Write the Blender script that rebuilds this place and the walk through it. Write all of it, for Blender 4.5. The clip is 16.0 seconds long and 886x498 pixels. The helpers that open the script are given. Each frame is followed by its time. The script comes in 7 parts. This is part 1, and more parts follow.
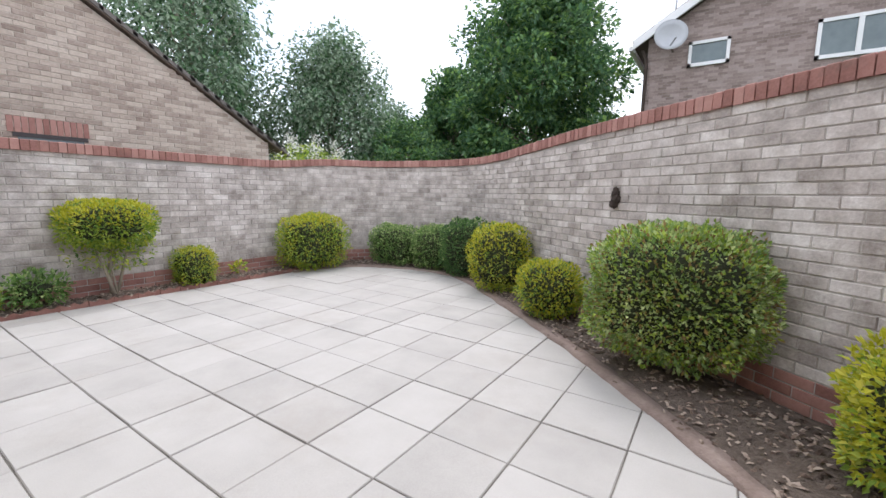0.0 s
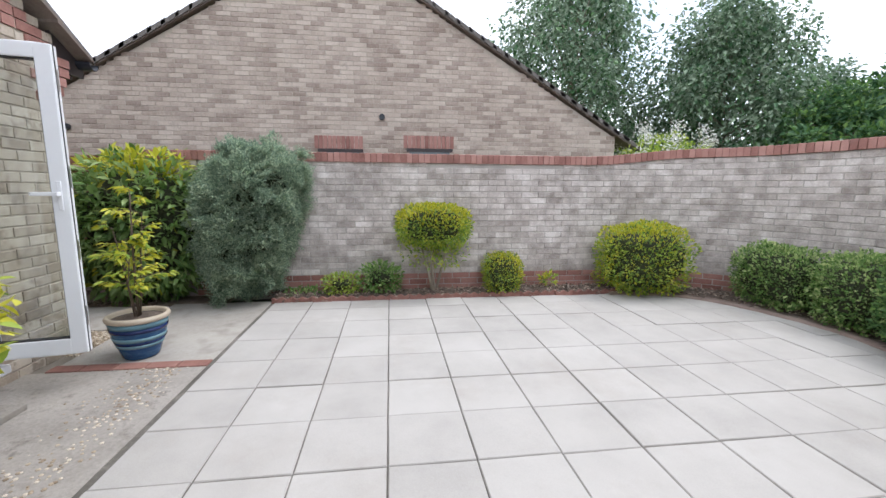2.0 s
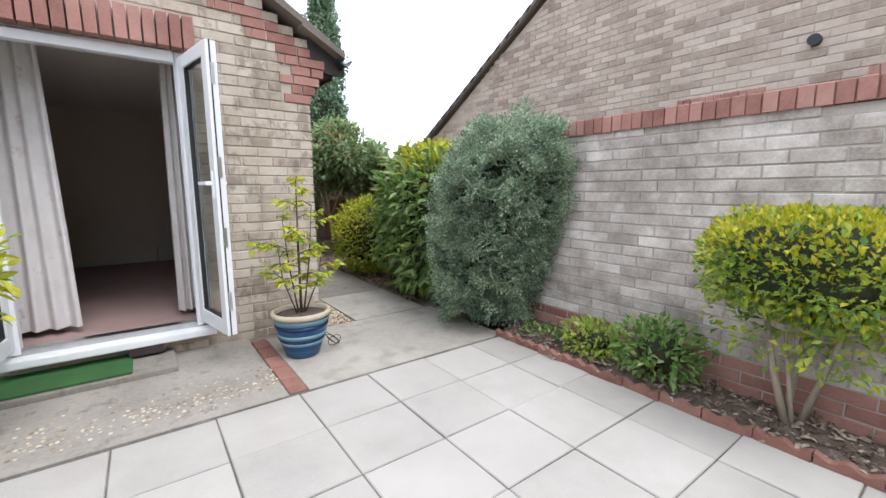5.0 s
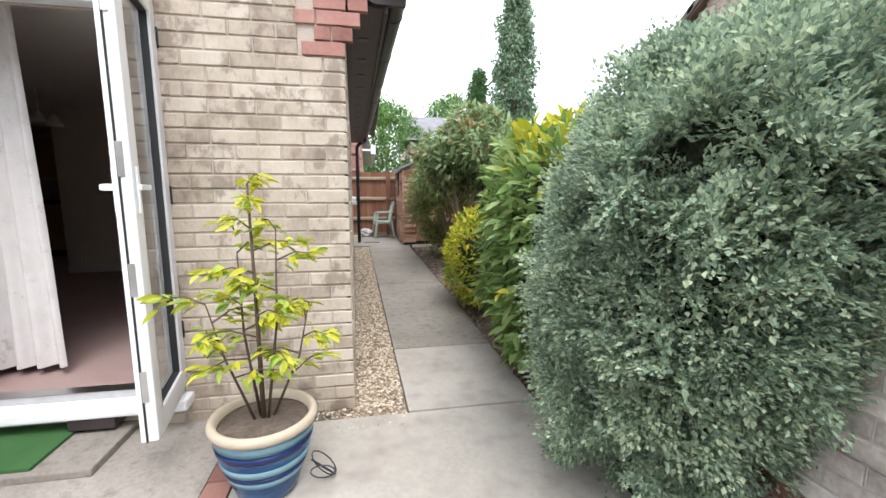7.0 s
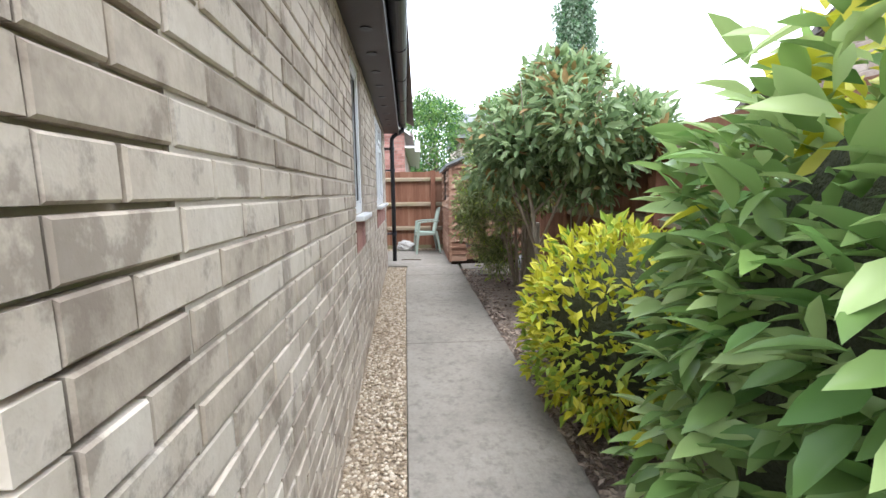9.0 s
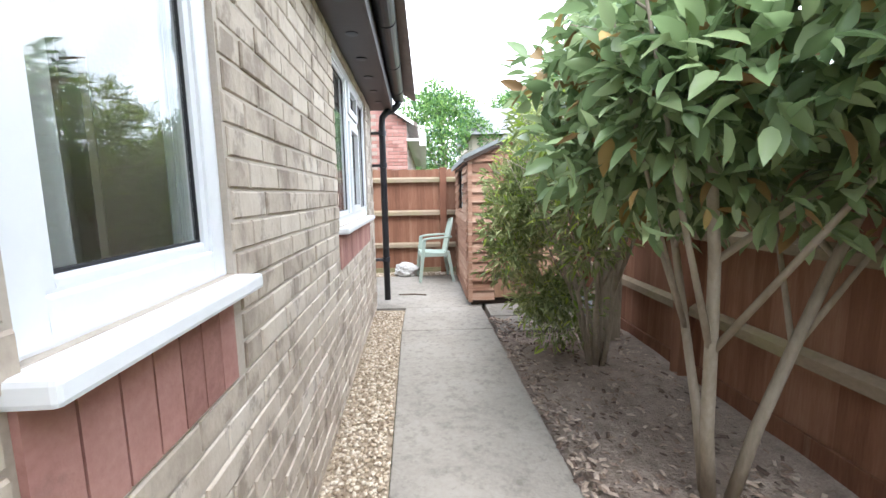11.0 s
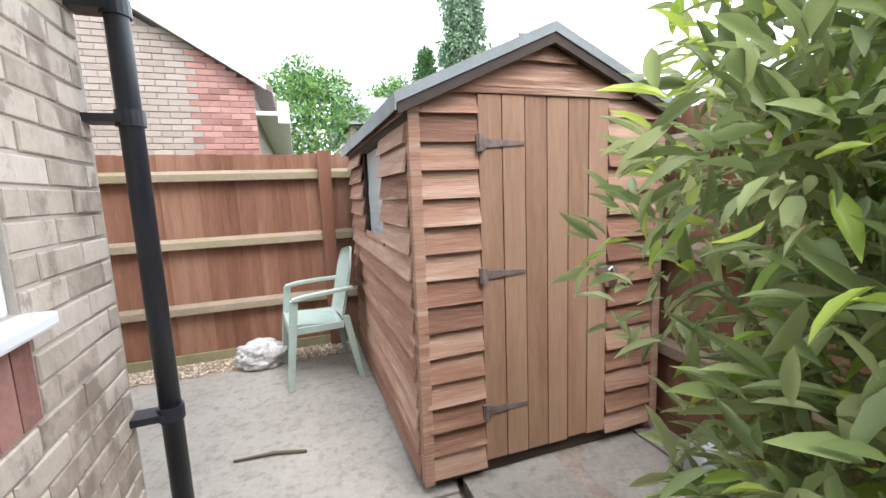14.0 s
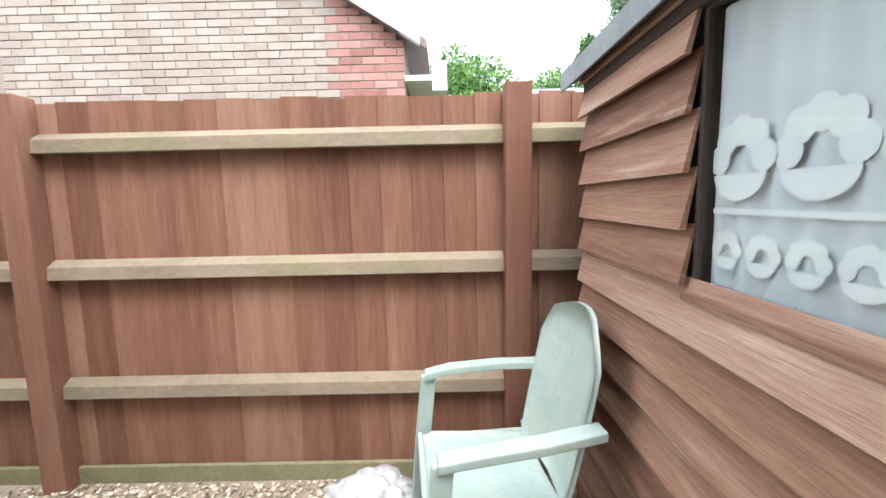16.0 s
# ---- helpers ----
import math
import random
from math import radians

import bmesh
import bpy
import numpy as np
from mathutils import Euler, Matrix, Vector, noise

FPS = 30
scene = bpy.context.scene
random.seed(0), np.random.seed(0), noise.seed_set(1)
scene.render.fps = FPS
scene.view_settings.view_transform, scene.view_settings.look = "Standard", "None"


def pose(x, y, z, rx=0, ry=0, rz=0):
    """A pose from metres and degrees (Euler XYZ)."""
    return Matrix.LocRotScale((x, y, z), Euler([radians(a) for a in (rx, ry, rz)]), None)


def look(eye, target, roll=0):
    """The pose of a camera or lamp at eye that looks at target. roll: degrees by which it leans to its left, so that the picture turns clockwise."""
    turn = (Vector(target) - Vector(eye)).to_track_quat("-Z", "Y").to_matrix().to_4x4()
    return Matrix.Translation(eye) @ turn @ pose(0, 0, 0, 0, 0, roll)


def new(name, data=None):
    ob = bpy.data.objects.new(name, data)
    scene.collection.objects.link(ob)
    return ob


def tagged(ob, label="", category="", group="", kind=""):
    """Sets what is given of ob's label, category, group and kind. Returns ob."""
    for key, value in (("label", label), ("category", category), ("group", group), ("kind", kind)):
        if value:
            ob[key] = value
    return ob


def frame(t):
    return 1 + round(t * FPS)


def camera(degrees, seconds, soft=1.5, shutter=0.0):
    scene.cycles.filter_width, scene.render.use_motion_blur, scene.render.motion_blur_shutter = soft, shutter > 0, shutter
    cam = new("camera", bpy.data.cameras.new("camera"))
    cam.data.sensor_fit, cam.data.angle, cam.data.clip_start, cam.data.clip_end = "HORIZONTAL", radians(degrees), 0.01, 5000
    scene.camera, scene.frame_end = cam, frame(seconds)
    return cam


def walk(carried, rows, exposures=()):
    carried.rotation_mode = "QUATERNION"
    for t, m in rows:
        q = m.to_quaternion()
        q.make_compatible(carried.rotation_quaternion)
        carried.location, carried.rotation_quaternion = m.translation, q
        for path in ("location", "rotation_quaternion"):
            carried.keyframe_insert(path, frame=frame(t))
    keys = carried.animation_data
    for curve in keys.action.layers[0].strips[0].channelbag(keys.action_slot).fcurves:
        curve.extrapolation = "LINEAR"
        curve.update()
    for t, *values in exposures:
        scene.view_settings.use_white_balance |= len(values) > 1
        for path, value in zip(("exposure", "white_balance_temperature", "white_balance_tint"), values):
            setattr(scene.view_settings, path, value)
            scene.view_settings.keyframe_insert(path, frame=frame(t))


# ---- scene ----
cam = camera(94.3, 16.0)
METRES, EYE, TILT, LEAN, TURN = 15.2, 1.26, 0.0, 0.0, 33.5
ROWS = [
    (0.0, 0.0, 0.0, 0.0, 0.12, -7.49, -0.93),
    (0.5, 0.0087, 0.0128, 0.0011, 14.58, -7.93, -0.92),
    (1.0, 0.0107, 0.0374, 0.0016, 26.38, -8.22, -0.72),
    (1.5, 0.0103, 0.0658, 0.0038, 37.54, -8.32, -0.46),
    (2.0, 0.0071, 0.0939, 0.0044, 49.21, -8.35, -0.33),
    (2.5, 0.0002, 0.1238, 0.002, 61.43, -8.24, -0.14),
    (3.0, -0.007, 0.1536, 0.0006, 73.25, -8.17, -0.03),
    (3.5, -0.0185, 0.1841, -0.0022, 83.89, -8.11, 0.05),
    (4.0, -0.0341, 0.2141, -0.0025, 93.16, -8.11, 0.12),
    (6.5, -0.1806, 0.2365, 0.0007, 131.1, -8.29, -0.03),
    (7.0, -0.2099, 0.2182, 0.0008, 136.03, -8.14, -0.1),
    (7.5, -0.2363, 0.1947, 0.0017, 139.4, -8.07, -0.01),
    (8.0, -0.2594, 0.1702, 0.0021, 141.45, -7.97, 0.14),
    (8.5, -0.2766, 0.1448, 0.0015, 142.48, -7.88, 0.46),
    (11.0, -0.377, -0.0009, 0.0046, 144.15, -7.52, 0.89),
    (11.5, -0.3966, -0.0294, 0.0048, 144.41, -7.42, 1.0),
    (12.0, -0.4135, -0.0597, 0.0051, 144.13, -7.4, 1.2),
    (12.5, -0.4307, -0.0881, 0.0056, 142.64, -7.39, 1.37),
    (13.0, -0.4486, -0.1141, 0.006, 138.99, -7.49, 1.72),
    (13.5, -0.4643, -0.1364, 0.0075, 133.3, -7.67, 2.02),
    (14.0, -0.4814, -0.154, 0.0076, 127.1, -7.94, 2.27),
    (14.5, -0.4981, -0.1736, 0.0052, 121.69, -8.33, 2.5),
    (15.0, -0.5148, -0.2002, 0.004, 123.46, -8.16, 2.29),
    (15.5, -0.533, -0.2287, 0.0028, 132.73, -7.55, 1.93),
    (16.0, -0.546, -0.2588, 0.0033, 146.68, -6.8, 1.28),
]
walk(cam, [(t, pose(0, 0, EYE, TILT, LEAN, TURN) @ pose(METRES * x, METRES * y, METRES * z, 90 + pitch, roll, yaw)) for t, x, y, z, yaw, pitch, roll in ROWS],
     [(0.0, 0.95, 6350, 14), (3.0, 0.92, 6250, 12), (5.0, 1.1, 6350, 12), (7.0, 1.55, 6550, 12), (8.5, 1.8, 6250, 10), (11.0, 2.4, 6150, 10), (12.0, 2.45, 6200, 10), (13.0, 2.25, 6600, 13), (14.5, 2.1, 6250, 10), (16.0, 2.3, 6300, 10)])
bpy.context.view_layer.update()

# ---- sky and sun ----
world = bpy.data.worlds.new("sky")
scene.world = world
world.use_nodes = True
wn, wl = world.node_tree.nodes, world.node_tree.links
wn.clear()
SUN_EL, SUN_ROT = radians(60), radians(-14)
sky = wn.new("ShaderNodeTexSky")
sky.sky_type = "NISHITA"
sky.sun_disc = False
sky.sun_elevation, sky.sun_rotation = SUN_EL, SUN_ROT
skyb = wn.new("ShaderNodeBackground")
skyb.inputs[1].default_value = 0.13
wl.new(sky.outputs[0], skyb.inputs[0])
tc = wn.new("ShaderNodeTexCoord")
cl = wn.new("ShaderNodeTexNoise")
cl.inputs["Scale"].default_value = 2.6
cl.inputs["Detail"].default_value = 7
cl.inputs["Roughness"].default_value = 0.55
wl.new(tc.outputs["Generated"], cl.inputs["Vector"])
cr = wn.new("ShaderNodeValToRGB")
cr.color_ramp.elements[0].position, cr.color_ramp.elements[0].color = 0.34, (0.45, 0.45, 0.45, 1)
cr.color_ramp.elements[1].position, cr.color_ramp.elements[1].color = 0.52, (1, 1, 1, 1)
wl.new(cl.outputs[0], cr.inputs[0])
cl2 = wn.new("ShaderNodeTexNoise")
cl2.inputs["Scale"].default_value = 4.5
cl2.inputs["Detail"].default_value = 5
wl.new(tc.outputs["Generated"], cl2.inputs["Vector"])
cr2 = wn.new("ShaderNodeValToRGB")
cr2.color_ramp.elements[0].position, cr2.color_ramp.elements[0].color = 0.3, (0.68, 0.74, 0.83, 1)
cr2.color_ramp.elements[1].position, cr2.color_ramp.elements[1].color = 0.65, (0.92, 0.96, 1.0, 1)
wl.new(cl2.outputs[0], cr2.inputs[0])
cloud = wn.new("ShaderNodeBackground")
cloud.inputs[1].default_value = 1.25
wl.new(cr2.outputs[0], cloud.inputs[0])
wmix = wn.new("ShaderNodeMixShader")
wl.new(cr.outputs[0], wmix.inputs[0])
wl.new(skyb.outputs[0], wmix.inputs[1])
wl.new(cloud.outputs[0], wmix.inputs[2])
wout = wn.new("ShaderNodeOutputWorld")
wl.new(wmix.outputs[0], wout.inputs[0])

sun = new("sun", bpy.data.lights.new("sun", "SUN"))
sun.data.energy, sun.data.angle, sun.data.color = 0.95, radians(28), (1.0, 0.98, 0.965)
sun.matrix_world = look((0, 0, 30), Vector((0, 0, 30)) - Vector((math.sin(SUN_ROT) * math.cos(SUN_EL), math.cos(SUN_ROT) * math.cos(SUN_EL), math.sin(SUN_EL))))


# ---- materials ----
def mat(name, cols, scale=6.0, fine=70.0, rough=0.8, bump=0.25, rnd=0.0, metal=0.0, stretch=(1, 1, 1), dist=0.004, stain=None, streak=0.5, spec=0.4):
    m = bpy.data.materials.new(name)
    m.use_nodes = True
    n, l = m.node_tree.nodes, m.node_tree.links
    b = n["Principled BSDF"]
    b.inputs["Roughness"].default_value, b.inputs["Metallic"].default_value = rough, metal
    b.inputs["Specular IOR Level"].default_value = spec
    geo = n.new("ShaderNodeNewGeometry")
    mp = n.new("ShaderNodeMapping")
    mp.inputs["Scale"].default_value = stretch
    l.new(geo.outputs["Position"], mp.inputs["Vector"])

    def noise_node(s, d=4, r=0.6):
        t = n.new("ShaderNodeTexNoise")
        t.inputs["Scale"].default_value, t.inputs["Detail"].default_value, t.inputs["Roughness"].default_value = s, d, r
        l.new(mp.outputs[0], t.inputs["Vector"])
        return t.outputs[0]

    def op(kind, a, c):
        t = n.new("ShaderNodeMath")
        t.operation = kind
        for i, v in enumerate((a, c)):
            if isinstance(v, (int, float)):
                t.inputs[i].default_value = v
            else:
                l.new(v, t.inputs[i])
        return t.outputs[0]
    n1, n2 = noise_node(scale), noise_node(fine, 3)
    fac = op("ADD", op("MULTIPLY", n1, streak * 1.6), op("MULTIPLY", n2, 0.45))
    fac = op("ADD", fac, 0.5 - streak * 0.8 - 0.225)
    if rnd:
        oi = n.new("ShaderNodeObjectInfo")
        r = op("FRACT", op("ADD", oi.outputs["Random"], geo.outputs["Random Per Island"]), 0)
        fac = op("ADD", fac, op("MULTIPLY", op("SUBTRACT", r, 0.5), rnd))
    ramp = n.new("ShaderNodeValToRGB")
    e = ramp.color_ramp.elements
    while len(e) < len(cols):
        e.new(0.5)
    for i, c in enumerate(cols):
        e[i].position = 0.15 + 0.7 * i / (len(cols) - 1)
        e[i].color = (*c, 1)
    l.new(fac, ramp.inputs[0])
    out = ramp.outputs[0]
    if stain:
        col, s, lo, hi, amount = stain
        st = noise_node(s, 6, 0.7)
        sr = n.new("ShaderNodeMapRange")
        sr.inputs[1].default_value, sr.inputs[2].default_value, sr.inputs[4].default_value = lo, hi, amount
        l.new(st, sr.inputs[0])
        mx = n.new("ShaderNodeMix")
        mx.data_type = "RGBA"
        l.new(sr.outputs[0], mx.inputs["Factor"])
        l.new(out, mx.inputs["A"])
        mx.inputs["B"].default_value = (*col, 1)
        out = mx.outputs["Result"]
    l.new(out, b.inputs["Base Color"])
    if bump:
        bp = n.new("ShaderNodeBump")
        bp.inputs["Strength"].default_value, bp.inputs["Distance"].default_value = bump, dist
        l.new(op("ADD", n2, op("MULTIPLY", n1, 0.5)), bp.inputs["Height"])
        l.new(bp.outputs[0], b.inputs["Normal"])
    return m


def leaf_mat(name, cols, rough=0.45, trans=0.36):
    m = bpy.data.materials.new(name)
    m.use_nodes = True
    n, l = m.node_tree.nodes, m.node_tree.links
    b = n["Principled BSDF"]
    b.inputs["Roughness"].default_value = rough
    b.inputs["Specular IOR Level"].default_value = 0.35
    geo = n.new("ShaderNodeNewGeometry")
    ns = n.new("ShaderNodeTexNoise")
    ns.inputs["Scale"].default_value = 3.0
    l.new(geo.outputs["Position"], ns.inputs["Vector"])
    a = n.new("ShaderNodeMath")
    a.operation = "MULTIPLY_ADD"
    a.inputs[1].default_value = 0.6
    l.new(ns.outputs[0], a.inputs[0])
    c = n.new("ShaderNodeMath")
    c.operation = "MULTIPLY_ADD"
    c.inputs[1].default_value, c.inputs[2].default_value = 0.7, -0.15
    l.new(geo.outputs["Random Per Island"], c.inputs[0])
    l.new(c.outputs[0], a.inputs[2])
    ramp = n.new("ShaderNodeValToRGB")
    e = ramp.color_ramp.elements
    while len(e) < len(cols):
        e.new(0.5)
    for i, k in enumerate(cols):
        e[i].position = 0.1 + 0.8 * i / (len(cols) - 1)
        e[i].color = (*k, 1)
    l.new(a.outputs[0], ramp.inputs[0])
    l.new(ramp.outputs[0], b.inputs["Base Color"])
    tr = n.new("ShaderNodeBsdfTranslucent")
    l.new(ramp.outputs[0], tr.inputs[0])
    mx = n.new("ShaderNodeMixShader")
    mx.inputs[0].default_value = trans
    l.new(b.outputs[0], mx.inputs[1])
    l.new(tr.outputs[0], mx.inputs[2])
    l.new(mx.outputs[0], n["Material Output"].inputs[0])
    return m


def glass_mat(name, power=2.6, gloss=0.75):
    m = bpy.data.materials.new(name)
    m.use_nodes = True
    n, l = m.node_tree.nodes, m.node_tree.links
    n.remove(n["Principled BSDF"])
    t, g, f, x = n.new("ShaderNodeBsdfTransparent"), n.new("ShaderNodeBsdfGlossy"), n.new("ShaderNodeLayerWeight"), n.new("ShaderNodeMixShader")
    t.inputs[0].default_value = (0.90, 0.93, 0.92, 1)
    g.inputs["Roughness"].default_value = 0.01
    pw, ml = n.new("ShaderNodeMath"), n.new("ShaderNodeMath")
    pw.operation, ml.operation = "POWER", "MULTIPLY_ADD"
    pw.inputs[1].default_value = power
    ml.inputs[1].default_value, ml.inputs[2].default_value = gloss, 0.06
    l.new(f.outputs["Facing"], pw.inputs[0])
    l.new(pw.outputs[0], ml.inputs[0])
    l.new(ml.outputs[0], x.inputs[0])
    l.new(t.outputs[0], x.inputs[1])
    l.new(g.outputs[0], x.inputs[2])
    l.new(x.outputs[0], n["Material Output"].inputs[0])
    return m


M = {}
M["slab"] = mat("paving_slab", [(0.33, 0.31, 0.285), (0.415, 0.39, 0.36), (0.475, 0.45, 0.42)], 2.2, 160, 0.85, 0.15, 0.28, stain=((0.33, 0.29, 0.25), 1.3, 0.52, 0.78, 0.55))
M["slab_joint"] = mat("joint_mortar", [(0.055, 0.05, 0.042), (0.12, 0.108, 0.092), (0.30, 0.275, 0.245)], 2.2, 40, 0.95, 0.5)
M["concrete"] = mat("path_concrete", [(0.165, 0.15, 0.13), (0.255, 0.23, 0.20), (0.33, 0.30, 0.265)], 2.4, 38, 0.92, 0.8, 0.15, dist=0.007, stain=((0.10, 0.09, 0.075), 15.0, 0.50, 0.68, 0.5))
M["pale_concrete"] = mat("pale_concrete", [(0.27, 0.245, 0.215), (0.38, 0.35, 0.31), (0.47, 0.435, 0.39)], 1.6, 40, 0.9, 0.6, 0, dist=0.006, stain=((0.20, 0.175, 0.145), 5.0, 0.50, 0.70, 0.6))
M["rough_concrete"] = mat("worn_concrete", [(0.171, 0.152, 0.133), (0.314, 0.285, 0.252), (0.418, 0.380, 0.342)], 3.5, 45, 0.92, 0.7, 0, dist=0.008, stain=((0.13, 0.115, 0.10), 7, 0.55, 0.68, 0.7))
M["old_brick"] = mat("weathered_grey_brick", [(0.28, 0.24, 0.215), (0.50, 0.445, 0.41), (0.74, 0.69, 0.65)], 6.0, 60, 0.92, 0.7, 0.30, streak=0.75, stain=((0.17, 0.145, 0.125), 1.6, 0.54, 0.72, 0.65))
M["old_mortar"] = mat("weathered_mortar", [(0.310, 0.282, 0.253), (0.460, 0.425, 0.391), (0.575, 0.540, 0.506)], 3, 80, 0.95, 0.5, stain=((0.15, 0.13, 0.11), 1.1, 0.52, 0.78, 0.6))
M["buff_brick"] = mat("buff_brick", [(0.34, 0.28, 0.225), (0.50, 0.425, 0.345), (0.60, 0.53, 0.45)], 9, 60, 0.9, 0.55, 0.5, streak=0.6, stretch=(1, 1, 0.7), stain=((0.19, 0.145, 0.115), 7.5, 0.52, 0.60, 0.62))
M["buff_mortar"] = mat("buff_mortar", [(0.38, 0.325, 0.265), (0.47, 0.41, 0.345), (0.54, 0.48, 0.41)], 4, 90, 0.95, 0.4)
M["gable_brick"] = mat("pale_buff_brick", [(0.27, 0.205, 0.17), (0.47, 0.385, 0.325), (0.63, 0.545, 0.47)], 2.5, 30, 0.92, 0.4, 0.45, stain=((0.22, 0.165, 0.14), 5.0, 0.56, 0.68, 0.5))
M["rear_brick"] = mat("pinkish_buff_brick", [(0.26, 0.21, 0.175), (0.34, 0.28, 0.235), (0.41, 0.35, 0.30)], 2.5, 30, 0.92, 0.4, 0.35)
M["rear_mortar"] = mat("brown_mortar", [(0.22, 0.175, 0.145), (0.30, 0.25, 0.21)], 4, 60, 0.95, 0.4)
M["brown_brick"] = mat("brown_brick", [(0.17, 0.13, 0.115), (0.28, 0.22, 0.20), (0.38, 0.31, 0.285)], 1.2, 20, 0.92, 0.4, 0.5)
M["red_brick"] = mat("red_brick", [(0.23, 0.105, 0.085), (0.37, 0.185, 0.155), (0.46, 0.26, 0.22)], 4, 60, 0.88, 0.4, 0.5, stain=((0.17, 0.12, 0.10), 5, 0.56, 0.75, 0.6))
M["red_edging"] = mat("terracotta_edging", [(0.16, 0.075, 0.06), (0.26, 0.125, 0.10), (0.33, 0.18, 0.145)], 6, 60, 0.9, 0.4, 0.4)
M["bed_mortar"] = mat("earthy_mortar", [(0.15, 0.105, 0.085), (0.25, 0.185, 0.155), (0.35, 0.275, 0.24)], 6, 60, 0.95, 0.6, dist=0.01)
M["soil"] = mat("dark_soil", [(0.055, 0.042, 0.034), (0.125, 0.095, 0.075), (0.22, 0.175, 0.145)], 9, 60, 1.0, 1.0, dist=0.02)
M["bark_soil"] = mat("leaf_litter_soil", [(0.13, 0.10, 0.082), (0.25, 0.20, 0.165), (0.38, 0.315, 0.265)], 12, 70, 1.0, 1.0, dist=0.015)
M["chip"] = mat("bark_chip", [(0.08, 0.055, 0.043), (0.21, 0.15, 0.115), (0.40, 0.32, 0.26)], 20, 80, 0.95, 0.3, 0.9)
M["pebble"] = mat("gravel_pebble", [(0.25, 0.19, 0.13), (0.45, 0.36, 0.26), (0.62, 0.54, 0.44)], 20, 120, 0.8, 0.2, 1.0)
M["gravel_base"] = mat("gravel_bed", [(0.16, 0.12, 0.085), (0.33, 0.26, 0.19), (0.48, 0.40, 0.31)], 45, 120, 0.9, 0.9, dist=0.01)
M["upvc"] = mat("white_upvc", [(0.74, 0.75, 0.77), (0.80, 0.81, 0.83), (0.82, 0.83, 0.84)], 2, 30, 0.3, 0.02)
M["gasket"] = mat("black_rubber", [(0.015, 0.015, 0.017), (0.03, 0.03, 0.033)], 5, 60, 0.6, 0.05)
M["chrome"] = mat("brushed_steel", [(0.5, 0.5, 0.5), (0.65, 0.65, 0.65)], 20, 100, 0.3, 0.03, metal=1)
M["rust"] = mat("rusty_steel", [(0.07, 0.05, 0.045), (0.17, 0.13, 0.115), (0.28, 0.24, 0.22)], 25, 120, 0.7, 0.3, metal=0.4)
M["black_plastic"] = mat("black_plastic", [(0.016, 0.018, 0.024), (0.032, 0.035, 0.045)], 4, 50, 0.35, 0.05)
M["soffit"] = mat("dark_brown_board", [(0.035, 0.027, 0.027), (0.06, 0.047, 0.047)], 5, 60, 0.45, 0.1)
M["roof_tile"] = mat("brown_roof_tile", [(0.10, 0.075, 0.06), (0.17, 0.13, 0.11), (0.24, 0.20, 0.17)], 3, 40, 0.9, 0.4, 0.5)
M["slate"] = mat("grey_roof_tile", [(0.13, 0.13, 0.14), (0.20, 0.20, 0.21), (0.26, 0.26, 0.27)], 2, 30, 0.85, 0.3, 0.3)
M["verge"] = mat("verge_mortar", [(0.13, 0.115, 0.105), (0.21, 0.19, 0.175)], 5, 50, 0.9, 0.4)
M["fence"] = mat("stained_fence_board", [(0.13, 0.053, 0.03), (0.215, 0.10, 0.06), (0.29, 0.16, 0.105)], 14, 110, 0.85, 0.5, 0.45, stretch=(1, 1, 0.08), stain=((0.34, 0.24, 0.17), 9.0, 0.62, 0.78, 0.5))
M["rail"] = mat("weathered_rail", [(0.16, 0.13, 0.085), (0.26, 0.20, 0.14), (0.34, 0.265, 0.20)], 4, 60, 0.9, 0.4, 0.3, stretch=(0.5, 0.5, 1), stain=((0.20, 0.20, 0.07), 3, 0.5, 0.7, 0.5))
M["fence_post"] = mat("stained_post", [(0.13, 0.052, 0.03), (0.20, 0.09, 0.055), (0.27, 0.14, 0.09)], 5, 60, 0.85, 0.4, 0.2, stretch=(1, 1, 0.1))
M["gravel_board"] = mat("mossy_gravel_board", [(0.12, 0.11, 0.055), (0.22, 0.20, 0.11), (0.33, 0.29, 0.19)], 5, 50, 0.92, 0.4)
M["shed"] = mat("stained_shed_board", [(0.12, 0.054, 0.032), (0.25, 0.130, 0.082), (0.38, 0.25, 0.18)], 26, 150, 0.8, 0.7, 0.5, stretch=(0.07, 0.07, 1), streak=0.5, stain=((0.51, 0.40, 0.29), 13.0, 0.57, 0.72, 0.7))
M["shed_door"] = mat("shed_door_board", [(0.165, 0.085, 0.046), (0.27, 0.158, 0.098), (0.34, 0.225, 0.15)], 5, 50, 0.75, 0.4, 0.35, stretch=(1, 1, 0.12), stain=((0.27, 0.21, 0.10), 1.8, 0.6, 0.8, 0.6))
M["felt"] = mat("grey_roof_felt", [(0.14, 0.16, 0.16), (0.22, 0.24, 0.24), (0.30, 0.32, 0.32)], 5, 120, 0.95, 0.4)
M["dark_wood"] = mat("dark_old_wood", [(0.03, 0.022, 0.018), (0.07, 0.05, 0.04)], 5, 60, 0.9, 0.3)
M["lace"] = mat("white_lace", [(0.80, 0.80, 0.82), (0.86, 0.86, 0.87)], 8, 200, 0.9, 0.1)
M["net"] = mat("net_curtain", [(0.56, 0.58, 0.62), (0.66, 0.68, 0.72), (0.74, 0.76, 0.79)], 6, 200, 0.9, 0.1)
